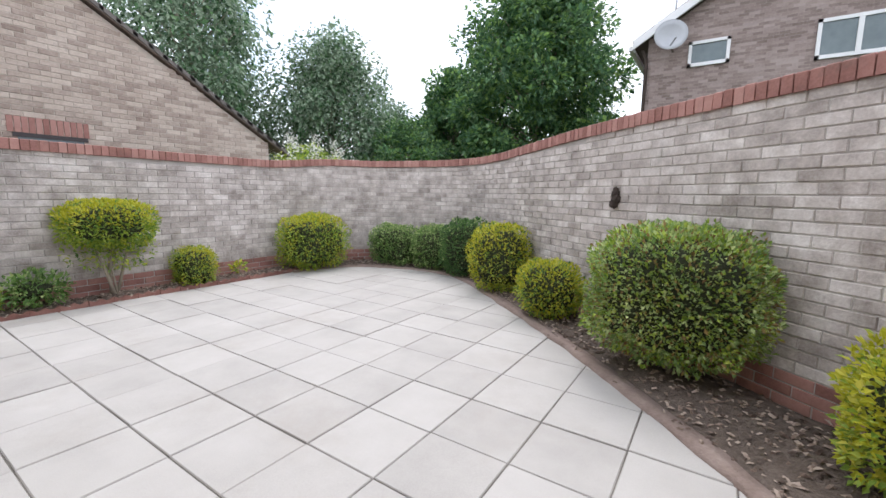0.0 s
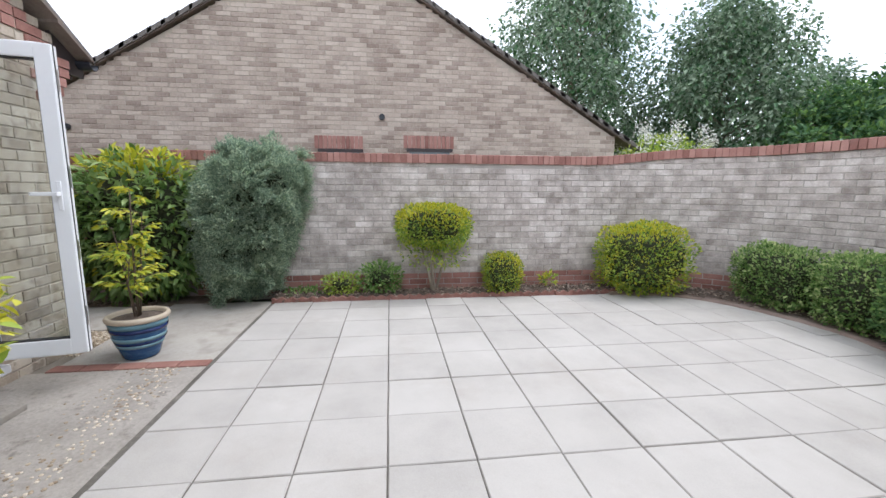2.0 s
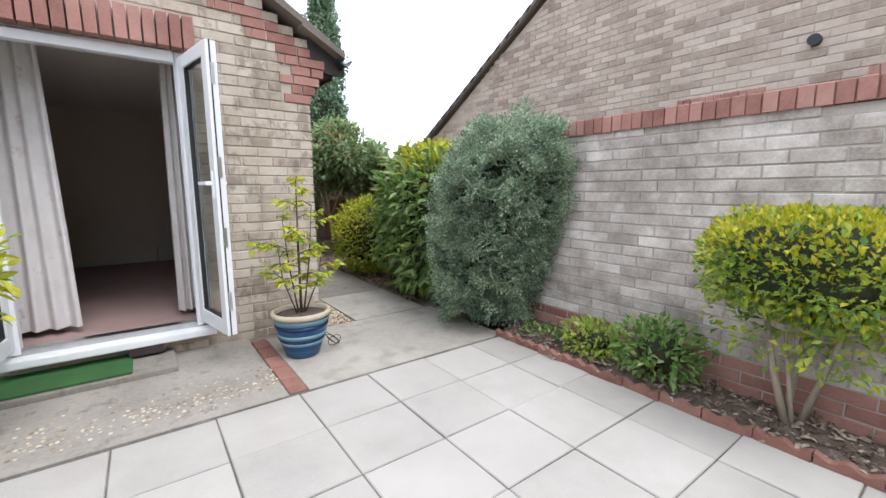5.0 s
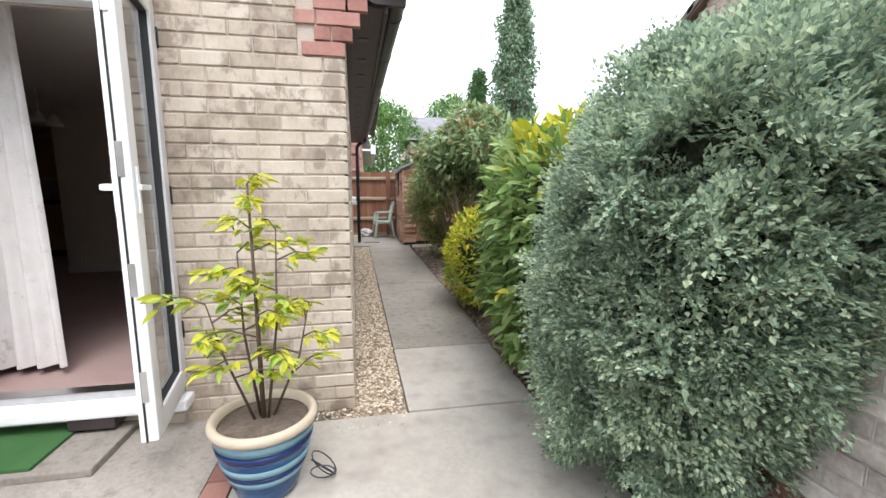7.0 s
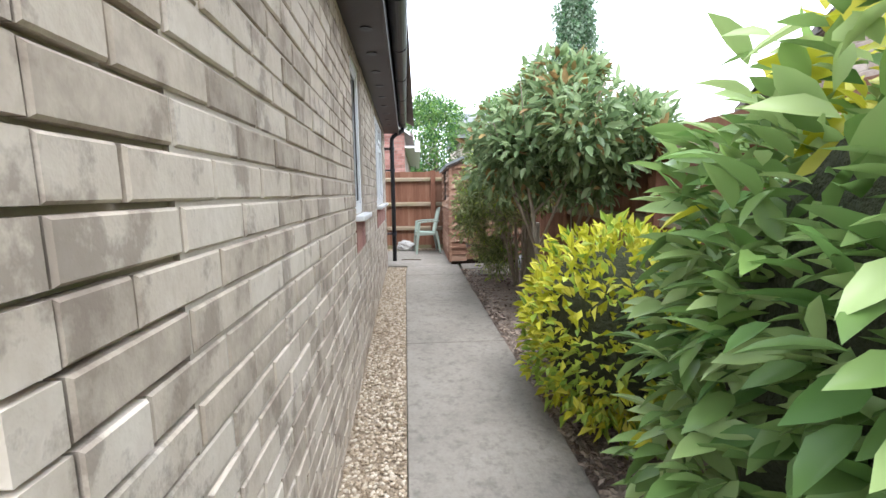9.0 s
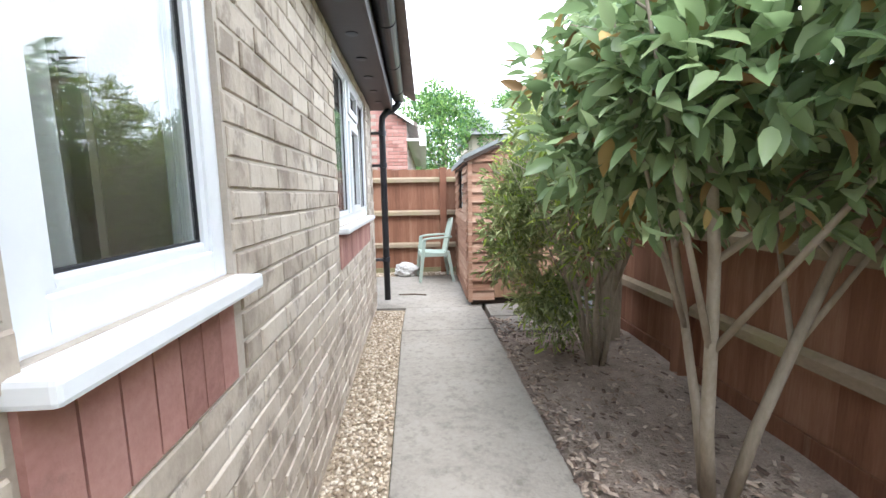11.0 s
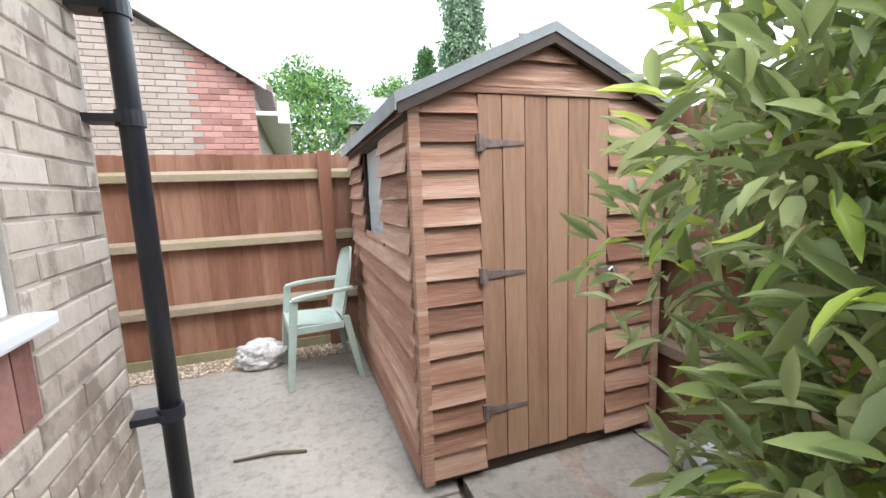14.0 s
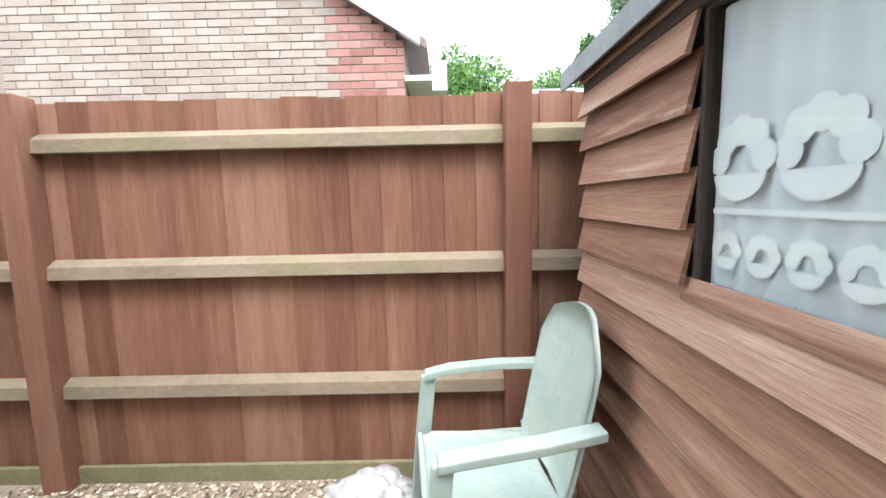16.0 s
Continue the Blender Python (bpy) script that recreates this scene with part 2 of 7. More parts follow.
M["chair"] = mat("pale_green_plastic", [(0.25, 0.325, 0.285), (0.33, 0.405, 0.36), (0.45, 0.50, 0.44)], 5, 60, 0.45, 0.06, stain=((0.50, 0.52, 0.40), 4, 0.52, 0.72, 0.6))
M["sack"] = mat("dirty_white_plastic", [(0.16, 0.16, 0.15), (0.40, 0.39, 0.375), (0.62, 0.61, 0.60)], 9, 60, 0.5, 0.3)
M["grey_plastic"] = mat("grey_plastic", [(0.28, 0.30, 0.33), (0.38, 0.40, 0.43)], 6, 80, 0.5, 0.1)
M["glaze"] = mat("blue_glaze", [(0.010, 0.035, 0.11), (0.02, 0.075, 0.19), (0.07, 0.18, 0.28)], 3, 30, 0.18, 0.08, stretch=(1, 1, 5), streak=0.8)
M["glaze_light"] = mat("turquoise_glaze", [(0.07, 0.16, 0.24), (0.14, 0.27, 0.33), (0.24, 0.36, 0.38)], 4, 40, 0.2, 0.08, stretch=(1, 1, 6))
M["glaze_dark"] = mat("cobalt_glaze", [(0.006, 0.012, 0.06), (0.012, 0.03, 0.13)], 5, 40, 0.18, 0.05)
M["pot_rim"] = mat("cream_pot_rim", [(0.42, 0.35, 0.26), (0.55, 0.47, 0.37)], 8, 60, 0.55, 0.1)
M["turf"] = mat("green_mat", [(0.025, 0.085, 0.025), (0.05, 0.14, 0.04)], 8, 200, 0.95, 0.5)
M["carpet"] = mat("dusky_pink_carpet", [(0.32, 0.22, 0.205), (0.40, 0.285, 0.265)], 3, 250, 1.0, 0.3)
M["plaster"] = mat("cream_wall_paint", [(0.66, 0.58, 0.49), (0.72, 0.64, 0.55)], 2, 80, 0.9, 0.05)
M["ceiling"] = mat("white_ceiling_paint", [(0.76, 0.73, 0.68), (0.80, 0.77, 0.72)], 2, 60, 0.9, 0.05)
M["curtain"] = mat("pale_curtain", [(0.55, 0.52, 0.51), (0.68, 0.65, 0.64), (0.72, 0.69, 0.68)], 7, 120, 0.95, 0.1, stain=((0.40, 0.28, 0.27), 9, 0.60, 0.68, 0.5))
M["radiator"] = mat("white_enamel", [(0.62, 0.60, 0.56), (0.68, 0.66, 0.62)], 3, 50, 0.4, 0.02)
M["pine"] = mat("pine_cabinet", [(0.42, 0.26, 0.11), (0.52, 0.34, 0.16)], 4, 50, 0.5, 0.1, stretch=(1, 1, 0.2))
M["worktop"] = mat("dark_worktop", [(0.05, 0.045, 0.04), (0.09, 0.08, 0.07)], 20, 120, 0.4, 0.05)
M["bark"] = mat("grey_bark", [(0.17, 0.14, 0.11), (0.32, 0.275, 0.215), (0.46, 0.40, 0.33)], 9, 60, 0.95, 0.5, stretch=(1, 1, 0.3))
M["twig"] = mat("brown_twig", [(0.07, 0.05, 0.035), (0.14, 0.105, 0.075)], 12, 60, 0.95, 0.3)
# near-black for solid shrub cores: the shade behind the leaves, put into colour
M["inner"] = mat("painted_inner_shade", [(0.022, 0.028, 0.015), (0.06, 0.065, 0.035)], 9, 50, 1.0, 0.8, dist=0.03)
M["white_board"] = mat("white_painted_board", [(0.68, 0.68, 0.68), (0.78, 0.78, 0.78)], 3, 50, 0.6, 0.05)
M["dish"] = mat("grey_metal_dish", [(0.36, 0.37, 0.39), (0.44, 0.45, 0.47)], 3, 50, 0.5, 0.03)
M["dark_glass"] = mat("dark_window_pane", [(0.10, 0.13, 0.14), (0.20, 0.24, 0.25)], 1, 5, 0.06, 0.0)
M["grass"] = mat("rough_grass", [(0.04, 0.055, 0.02), (0.07, 0.09, 0.035)], 0.5, 20, 1.0, 0.3)
M["glass"] = glass_mat("window_glass")
M["dusty_glass"] = glass_mat("dusty_glass", 6.0, 0.5)
M["lf_gold"] = leaf_mat("golden_leaf", [(0.322, 0.345, 0.023), (0.540, 0.529, 0.040), (0.690, 0.644, 0.115)])
M["lf_lime"] = leaf_mat("lime_leaf", [(0.169, 0.288, 0.043), (0.338, 0.456, 0.068), (0.574, 0.641, 0.135)])
M["lf_green"] = leaf_mat("green_leaf", [(0.076, 0.162, 0.043), (0.151, 0.281, 0.076), (0.302, 0.454, 0.130)])
M["lf_varieg"] = leaf_mat("variegated_leaf", [(0.146, 0.250, 0.073), (0.312, 0.437, 0.156), (0.645, 0.707, 0.333)])
M["lf_dark"] = leaf_mat("dark_leaf", [(0.038, 0.087, 0.029), (0.083, 0.177, 0.058), (0.166, 0.291, 0.094)])
M["lf_conifer"] = leaf_mat("bluegreen_conifer_spray", [(0.13, 0.20, 0.145), (0.31, 0.41, 0.295), (0.58, 0.66, 0.45)], 0.75, 0.40)
M["lf_laurel"] = leaf_mat("laurel_leaf", [(0.10, 0.18, 0.05), (0.22, 0.34, 0.105), (0.42, 0.53, 0.22)], 0.35, 0.36)
M["lf_olive"] = leaf_mat("olive_leaf", [(0.13, 0.17, 0.06), (0.25, 0.31, 0.12), (0.45, 0.48, 0.23)], 0.4, 0.4)
M["lf_brown"] = leaf_mat("bronze_leaf", [(0.224, 0.136, 0.064), (0.384, 0.272, 0.096)], 0.6, 0.2)
M["lf_tree"] = leaf_mat("tree_leaf", [(0.039, 0.098, 0.046), (0.091, 0.195, 0.085), (0.195, 0.325, 0.143)], 0.45, 0.3)
M["lf_birch"] = leaf_mat("birch_leaf", [(0.138, 0.207, 0.132), (0.241, 0.322, 0.218), (0.391, 0.471, 0.345)], 0.5, 0.35)
M["lf_photinia"] = leaf_mat("photinia_leaf", [(0.13, 0.20, 0.09), (0.25, 0.35, 0.165), (0.44, 0.54, 0.30)], 0.35, 0.45)
M["petal"] = leaf_mat("white_petal", [(0.620, 0.620, 0.550), (0.750, 0.740, 0.700)], 0.8, 0.2)


# ---- mesh tools ----
class Build:
    """Collects faces for one mesh."""

    def __init__(self):
        self.v, self.f, self.mi = [], [], []

    def add(self, vs, fs, m=None, mi=0):
        k = len(self.v)
        self.v += [tuple(m @ Vector(p)) if m else tuple(p) for p in vs]
        self.f += [tuple(i + k for i in q) for q in fs]
        self.mi += [mi] * len(fs)
        return self

    def box(self, lo, hi, m=None, mi=0):
        (a, b, c), (d, e, g) = lo, hi
        vs = [(a, b, c), (d, b, c), (d, e, c), (a, e, c), (a, b, g), (d, b, g), (d, e, g), (a, e, g)]
        return self.add(vs, [(0, 3, 2, 1), (4, 5, 6, 7), (0, 1, 5, 4), (1, 2, 6, 5), (2, 3, 7, 6), (3, 0, 4, 7)], m, mi)

    def prism(self, pts, y0, y1, m=None, mi=0):
        """A polygon in x, z, pushed from y0 to y1."""
        n = len(pts)
        vs = [(x, y0, z) for x, z in pts] + [(x, y1, z) for x, z in pts]
        fs = [tuple(range(n)), tuple(range(2 * n - 1, n - 1, -1))] + [(i, i + n, (i + 1) % n + n, (i + 1) % n) for i in range(n)]
        return self.add(vs, fs, m, mi)

    def tube(self, pts, radii, n=8, mi=0):
        pts = [Vector(p) for p in pts]
        vs, fs = [], []
        side = None
        for i, p in enumerate(pts):
            d = (pts[min(i + 1, len(pts) - 1)] - pts[max(i - 1, 0)]).normalized()
            if side is None:
                side = d.orthogonal().normalized()
            side = (side - d * side.dot(d)).normalized()
            up = d.cross(side)
            r = radii[i] if isinstance(radii, (list, tuple)) else radii
            vs += [p + (side * math.cos(a) + up * math.sin(a)) * r for a in (2 * math.pi * k / n for k in range(n))]
        for i in range(len(pts) - 1):
            for k in range(n):
                fs.append((i * n + k, i * n + (k + 1) % n, (i + 1) * n + (k + 1) % n, (i + 1) * n + k))
        fs += [tuple(range(n - 1, -1, -1)), tuple(range((len(pts) - 1) * n, len(pts) * n))]
        return self.add(vs, fs, None, mi)

    def lathe(self, prof, n=40, centre=(0, 0, 0), mi=0):
        vs, fs = [], []
        for r, z in prof:
            vs += [(centre[0] + r * math.cos(2 * math.pi * k / n), centre[1] + r * math.sin(2 * math.pi * k / n), centre[2] + z) for k in range(n)]
        for i in range(len(prof) - 1):
            for k in range(n):
                fs.append((i * n + k, i * n + (k + 1) % n, (i + 1) * n + (k + 1) % n, (i + 1) * n + k))
        return self.add(vs, fs, None, mi)

    def mesh(self, name, mats, smooth=False):
        me = bpy.data.meshes.new(name)
        me.from_pydata(self.v, [], self.f)
        for k in (mats if isinstance(mats, (list, tuple)) else [mats]):
            me.materials.append(M[k])
        me.polygons.foreach_set("material_index", self.mi)
        me.polygons.foreach_set("use_smooth", [smooth] * len(self.f))
        me.update()
        return me


def thing(name, label, category, at=(0, 0, 0), group="", kind=""):
    ob = new(name)
    ob.empty_display_size = 0.1
    ob.location = at
    bpy.context.view_layer.update()
    return tagged(ob, label, category, group, kind)


def origin(ob):
    """Where a parent stands, in the world."""
    m = Matrix.Identity(4)
    while ob:
        m = ob.matrix_basis @ m
        ob = ob.parent
    return m


def part(name, b, mats, parent, label="", smooth=False, bevel=0.0, kind=""):
    """Links a Build, given in world metres, as one mesh under a thing."""
    me = b.mesh(name, mats, smooth)
    if bevel:
        bm = bmesh.new()
        bm.from_mesh(me)
        bmesh.ops.remove_doubles(bm, verts=bm.verts, dist=1e-5)
        es = [e for e in bm.edges if len(e.link_faces) == 2 and e.calc_face_angle(0) > 0.5]
        bmesh.ops.bevel(bm, geom=es, offset=bevel, segments=2, profile=0.6, affect="EDGES", clamp_overlap=True)
        bm.to_mesh(me)
        bm.free()
    ob = new(name, me)
    ob.parent = parent
    if parent:
        me.transform(origin(parent).inverted())
    return tagged(ob, label, "", "", kind)


def solid(name, b, mats, label, category, kind="structure", smooth=False, bevel=0.0, group=""):
    return tagged(part(name, b, mats, None, label, smooth, bevel), label, category, group, kind)


def curve_points(pts, n):
    """n + 1 points evenly along a Catmull-Rom curve through pts."""
    P = [np.array(p, float) for p in pts]
    P = [2 * P[0] - P[1]] + P + [2 * P[-1] - P[-2]]
    dense = []
    for i in range(1, len(P) - 2):
        a, b, c, d = P[i - 1:i + 3]
        for t in np.linspace(0, 1, 24, endpoint=False):
            dense.append(0.5 * (2 * b + (c - a) * t + (2 * a - 5 * b + 4 * c - d) * t ** 2 + (3 * b - a - 3 * c + d) * t ** 3))
    dense.append(P[-2])
    D = np.array(dense)
    s = np.concatenate([[0], np.cumsum(np.linalg.norm(np.diff(D[:, :2], axis=0), axis=1))])
    q = np.linspace(0, s[-1], n + 1)
    return np.stack([np.interp(q, s, D[:, k]) for k in range(D.shape[1])], 1), s[-1]


rng = np.random.default_rng(7)


# ---- brickwork ----
PITCH_L, PITCH_H = 0.225, 0.075


def brick_mesh(name, length, height, depth, key, cham=0.004):
    """One brick: its face at y = 0 looks towards -y, its middle at x = 0, its foot at z = 0."""
    b = Build()
    h, c = length / 2, cham
    vs = [(-h + c, 0, c), (h - c, 0, c), (h - c, 0, height - c), (-h + c, 0, height - c),
          (-h, c, 0), (h, c, 0), (h, c, height), (-h, c, height),
          (-h, depth, 0), (h, depth, 0), (h, depth, height), (-h, depth, height)]
    fs = [(0, 1, 2, 3), (4, 5, 1, 0), (5, 6, 2, 1), (6, 7, 3, 2), (7, 4, 0, 3), (8, 9, 5, 4), (9, 10, 6, 5), (10, 11, 7, 6), (11, 8, 4, 7)]
    b.add(vs, fs)
    return b.mesh(name, key)


def lay_bricks(wall, key, frame_at, u0, u1, z0, top, holes=(), near=None, limit=280, depth=0.05, red=None, course=PITCH_H, ring=PITCH_L):
    """Courses of bricks on a wall. frame_at(u): the pose of a brick's foot at u along the wall; top(u): the height of the wall there;
    near(u, z): which bricks are objects of their own."""
    full = brick_mesh("brick", ring - 0.009, course - 0.009, depth, key)
    rest = Build()
    tmpl_v, tmpl_f = [tuple(v.co) for v in full.vertices], [tuple(p.vertices) for p in full.polygons]
    made, row = 0, 0
    z = z0
    while z < max(top(u) for u in np.linspace(u0, u1, 25)):
        u = u0 - (ring / 2 if row % 2 else 0)
        while u < u1:
            a, b = max(u, u0), min(u + ring, u1)
            u += ring
            mid = (a + b) / 2
            if z + course > top(mid) + 0.03:
                continue
            pieces = [(a, b)]
            for h0, h1, g0, g1 in holes:
                if z + course * 0.7 > g0 and z + course * 0.3 < g1:
                    cut = []
                    for p, q in pieces:
                        if q <= h0 or p >= h1:
                            cut.append((p, q))
                        else:
                            cut += [(p, h0)] * (p < h0 - 0.03) + [(h1, q)] * (q > h1 + 0.03)
                    pieces = cut
            for p, q in pieces:
                if q - p < 0.03:
                    continue
                c = (p + q) / 2
                m = frame_at(c) @ pose(0, float(rng.uniform(-0.003, 0.003)), z, 0, float(rng.uniform(-0.35, 0.35)), float(rng.uniform(-0.5, 0.5)))
                whole = abs((q - p) - ring) < 1e-4
                is_red = red is not None and red(c, z)
                if whole and not is_red and made < limit and near is not None and near(c, z):
                    ob = new("brick", full)
                    ob.parent = wall
                    ob.matrix_basis = origin(wall).inverted() @ m
                    made += 1
                else:
                    s = (q - p - 0.009) / (ring - 0.009)
                    rest.add([(x * s, y, zz) for x, y, zz in tmpl_v], tmpl_f, m, 1 if is_red else 0)
        z += course
        row += 1
    if rest.f:
        part("brickwork", rest, [key, "red_brick"], wall, "", kind="stuff")


# ---- foliage ----
def leaf_cloud(name, pos, nrm, size, key_idx, mats, parent, kind="stuff", width=0.5, fold=0.18, droop=0.0, spin=1.0, segs=1):
    """Many leaves as one mesh: at pos, leaning along nrm, each a folded blade."""
    n = len(pos)
    up = np.tile(np.array([0.0, 0.0, 1.0]), (n, 1))
    d = nrm + rng.normal(0, spin * 0.55, (n, 3)) + np.array([0, 0, -droop])
    d /= np.linalg.norm(d, axis=1)[:, None] + 1e-9
    s = np.cross(d, up + rng.normal(0, 0.5, (n, 3)))
    s /= np.linalg.norm(s, axis=1)[:, None] + 1e-9
    k = np.cross(s, d)
    L = np.asarray(size).reshape(-1, 1) * np.ones((n, 1))
    W = L * width * 0.5
    base = pos
    if segs == 1:
        V = np.stack([base, base + d * L * 0.5 + s * W + k * L * fold, base + d * L, base + d * L * 0.5 - s * W + k * L * fold], 1)
        V = V.reshape(-1, 3)
        o = (np.arange(n) * 4)[:, None]
        F = np.concatenate([o + np.array([[0, 1, 2]]), o + np.array([[0, 2, 3]])], 1).reshape(-1, 3)
        per = 2
    else:
        sag = -k * L * 0.12
        rows = [base]
        for at_, wide_, sag_ in ((0.18, 0.66, 0.0), (0.45, 1.0, 0.35), (0.75, 0.66, 0.9)):
            mid_ = base + d * L * at_ + sag * sag_
            edge = k * L * fold * wide_ * 0.6
            rows += [mid_ + s * W * wide_ + edge, mid_, mid_ - s * W * wide_ + edge]
        V = np.stack(rows + [base + d * L + sag * 1.6], 1).reshape(-1, 3)
        o = (np.arange(n) * 11)[:, None]
        tri = [(0, 1, 2), (0, 2, 3)] + [q for j in (1, 4) for q in ((j, j + 3, j + 1), (j + 3, j + 4, j + 1), (j + 1, j + 4, j + 5), (j + 1, j + 5, j + 2))] + [(7, 10, 8), (8, 10, 9)]
        F = np.concatenate([o + np.array([t]) for t in tri], 1).reshape(-1, 3)
        per = 12
    me = bpy.data.meshes.new(name)
    me.vertices.add(len(V))
    me.vertices.foreach_set("co", V.astype(np.float32).ravel())
    me.loops.add(F.size)
    me.loops.foreach_set("vertex_index", F.astype(np.int32).ravel())
    me.polygons.add(len(F))
    me.polygons.foreach_set("loop_start", np.arange(0, F.size, 3, dtype=np.int32))
    for kk in mats:
        me.materials.append(M[kk])
    me.polygons.foreach_set("material_index", np.repeat(np.asarray(key_idx, np.int32), per))
    me.polygons.foreach_set("use_smooth", [segs > 1] * len(F))
    me.update(calc_edges=True)
    me.validate()
    ob = new(name, me)
    ob.parent = parent
    if parent:
        me.transform(origin(parent).inverted())
    return tagged(ob, "", "", "", kind)


def lumpy(dirs, seed, amount, freq):
    return np.array([1 + amount * noise.fractal(Vector((float(a) * freq + seed, float(b) * freq, float(c) * freq)), 1.0, 2.0, 3) for a, b, c in dirs])


def shell(n, centre, radii, box=2.0, seed=0, amount=0.12, freq=2.0, deep=0.25, cut_low=-1.0):
    """n places near the skin of a lumpy superellipsoid, with outward directions."""
    d = rng.normal(0, 1, (int(n * 1.6), 3))
    d /= np.linalg.norm(d, axis=1)[:, None]
    d = d[d[:, 2] > cut_low][:n]
    r = 1 / (np.sum(np.abs(d) ** box, 1) ** (1 / box))
    r = r * lumpy(d, seed, amount, freq) * (1 - deep * rng.random(len(d)) ** 2)
    p = d * r[:, None] * np.array(radii) + np.array(centre)
    nr = d / np.array(radii)
    nr /= np.linalg.norm(nr, axis=1)[:, None]
    return p, nr, d


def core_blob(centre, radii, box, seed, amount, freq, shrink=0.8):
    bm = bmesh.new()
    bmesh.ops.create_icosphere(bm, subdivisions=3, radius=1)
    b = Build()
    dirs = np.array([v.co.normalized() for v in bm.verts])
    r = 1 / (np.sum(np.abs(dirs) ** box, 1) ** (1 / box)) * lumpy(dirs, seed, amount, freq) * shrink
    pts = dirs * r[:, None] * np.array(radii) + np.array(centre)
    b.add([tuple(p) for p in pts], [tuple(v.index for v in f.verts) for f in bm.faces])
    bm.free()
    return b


# ---- the ground ----
def gz(y):
    """The height of the ground, which rises a little along the side path."""
    return 0.02 + 0.12 * min(1.0, max(0.0, (-1.3 - y) / 4.6))


solid("ground", Build().box((-300, -300, -0.3), (300, 300, -0.06)), "grass", "rough grass ground beyond the garden walls", "ground")
bed = Build()
rows_y = [-0.6 - 0.1 * i for i in range(93)]
for i in range(92):
    y0, y1 = rows_y[i], rows_y[i + 1]
    for k in range(18):
        x0, x1 = -6.6 + k * 0.1, -6.5 + k * 0.1
        hh = [gz(y) - 0.012 + 0.03 * noise.noise(Vector((x * 3, y * 3, 0))) - (0.06 if x > -5.53 + 0.13 * min(1, max(0, (-1.2 - y) / 5.6)) else 0) for x, y in ((x0, y0), (x0, y1), (x1, y1), (x1, y0))]
        bed.add([(x0, y0, hh[0]), (x0, y1, hh[1]), (x1, y1, hh[2]), (x1, y0, hh[3])], [(0, 1, 2, 3)])
solid("side_bed_soil", bed, "bark_soil", "brown soil with dry leaf litter beside the path", "soil", smooth=True)

# patio
BED = [(-5.5, -0.12), (-5.5, 1.8), (-5.5, 3.6), (-5.36, 4.55), (-5.0, 5.03), (-4.3, 5.33), (-3.49, 5.36), (-2.85, 5.02), (-2.24, 4.5), (-0.98, 3.37), (-0.23, 2.6), (0.2, 2.12), (0.9, 1.2), (1.5, 0.2), (1.75, -1.25)]
WALL = [(-5.93, -1.7, 1.64), (-5.93, -0.1, 1.64), (-5.93, 1.8, 1.64), (-5.93, 3.4, 1.64), (-5.92, 4.1, 1.65), (-5.78, 4.95, 1.73), (-5.3, 5.65, 1.74), (-4.5, 6.08, 1.75), (-3.6, 6.12, 1.76), (-2.85, 5.78, 1.78), (-2.1, 5.18, 1.82), (-1.03, 4.31, 1.87), (0.8, 2.81, 1.88), (2.2, 1.62, 1.88), (2.75, 0.6, 1.88), (2.75, -1.3, 1.88)]
bedc, bed_len = curve_points(BED, 90)
bedding = Build()
ring = [tuple(p_) for p_ in bedc] + [(-5.5, -0.12)]
mid_pt = (-2.4, 2.0)
for (xa, ya), (xb, yb) in zip(ring, ring[1:]):
    bedding.add([(*mid_pt, 0.0125), (xa, ya, 0.0125), (xb, yb, 0.0125), (*mid_pt, -0.05), (xa, ya, -0.05), (xb, yb, -0.05)], [(0, 2, 1), (1, 2, 5, 4)])
solid("patio_bedding", bedding, "slab_joint", "dark mortar joints between paving slabs", "paving")
patio = thing("patio", "pale buff square concrete paving slabs laid in a grid", "paving", kind="structure")
SLAB_X, SLAB_Y, PX, PY = -2.94, 0.353, 0.4455, 0.4345
slab_b = Build()
sv, sw = PX / 2 - 0.0035, PY / 2 - 0.0035
slab_b.add([(-sv, -sw, -0.035), (sv, -sw, -0.035), (sv, sw, -0.035), (-sv, sw, -0.035), (-sv, -sw, -0.005), (sv, -sw, -0.005), (sv, sw, -0.005), (-sv, sw, -0.005),
            (-sv + 0.004, -sw + 0.004, 0), (sv - 0.004, -sw + 0.004, 0), (sv - 0.004, sw - 0.004, 0), (-sv + 0.004, sw - 0.004, 0)],
           [(8, 9, 10, 11), (4, 5, 9, 8), (5, 6, 10, 9), (6, 7, 11, 10), (7, 4, 8, 11), (0, 1, 5, 4), (1, 2, 6, 5), (2, 3, 7, 6), (3, 0, 4, 7)])
slab_me = slab_b.mesh("slab", "slab")


def inside_patio(x, y):
    """Within the line of the flower bed."""
    c, n = False, len(bedc)
    for i in range(n):
        (x1, y1), (x2, y2) = bedc[i], bedc[(i + 1) % n]
        if (y1 > y) != (y2 > y) and x < (x2 - x1) * (y - y1) / (y2 - y1) + x1:
            c = not c
    return c


for i in range(-7, 12):
    for k in range(-1, 13):
        x, y = SLAB_X + (i + 0.5) * PX, SLAB_Y + (k + 0.5) * PY
        if any(inside_patio(x + a, y + b) for a in (-0.2, 0, 0.2) for b in (-0.2, 0, 0.2)) and y < 5.4:
            ob = new("slab", slab_me)
            ob.parent = patio
            ob.matrix_basis = pose(x, y, 0.020 + float(rng.uniform(-0.003, 0.003)), float(rng.uniform(-0.2, 0.2)), float(rng.uniform(-0.2, 0.2)), float(rng.uniform(-0.4, 0.4)))

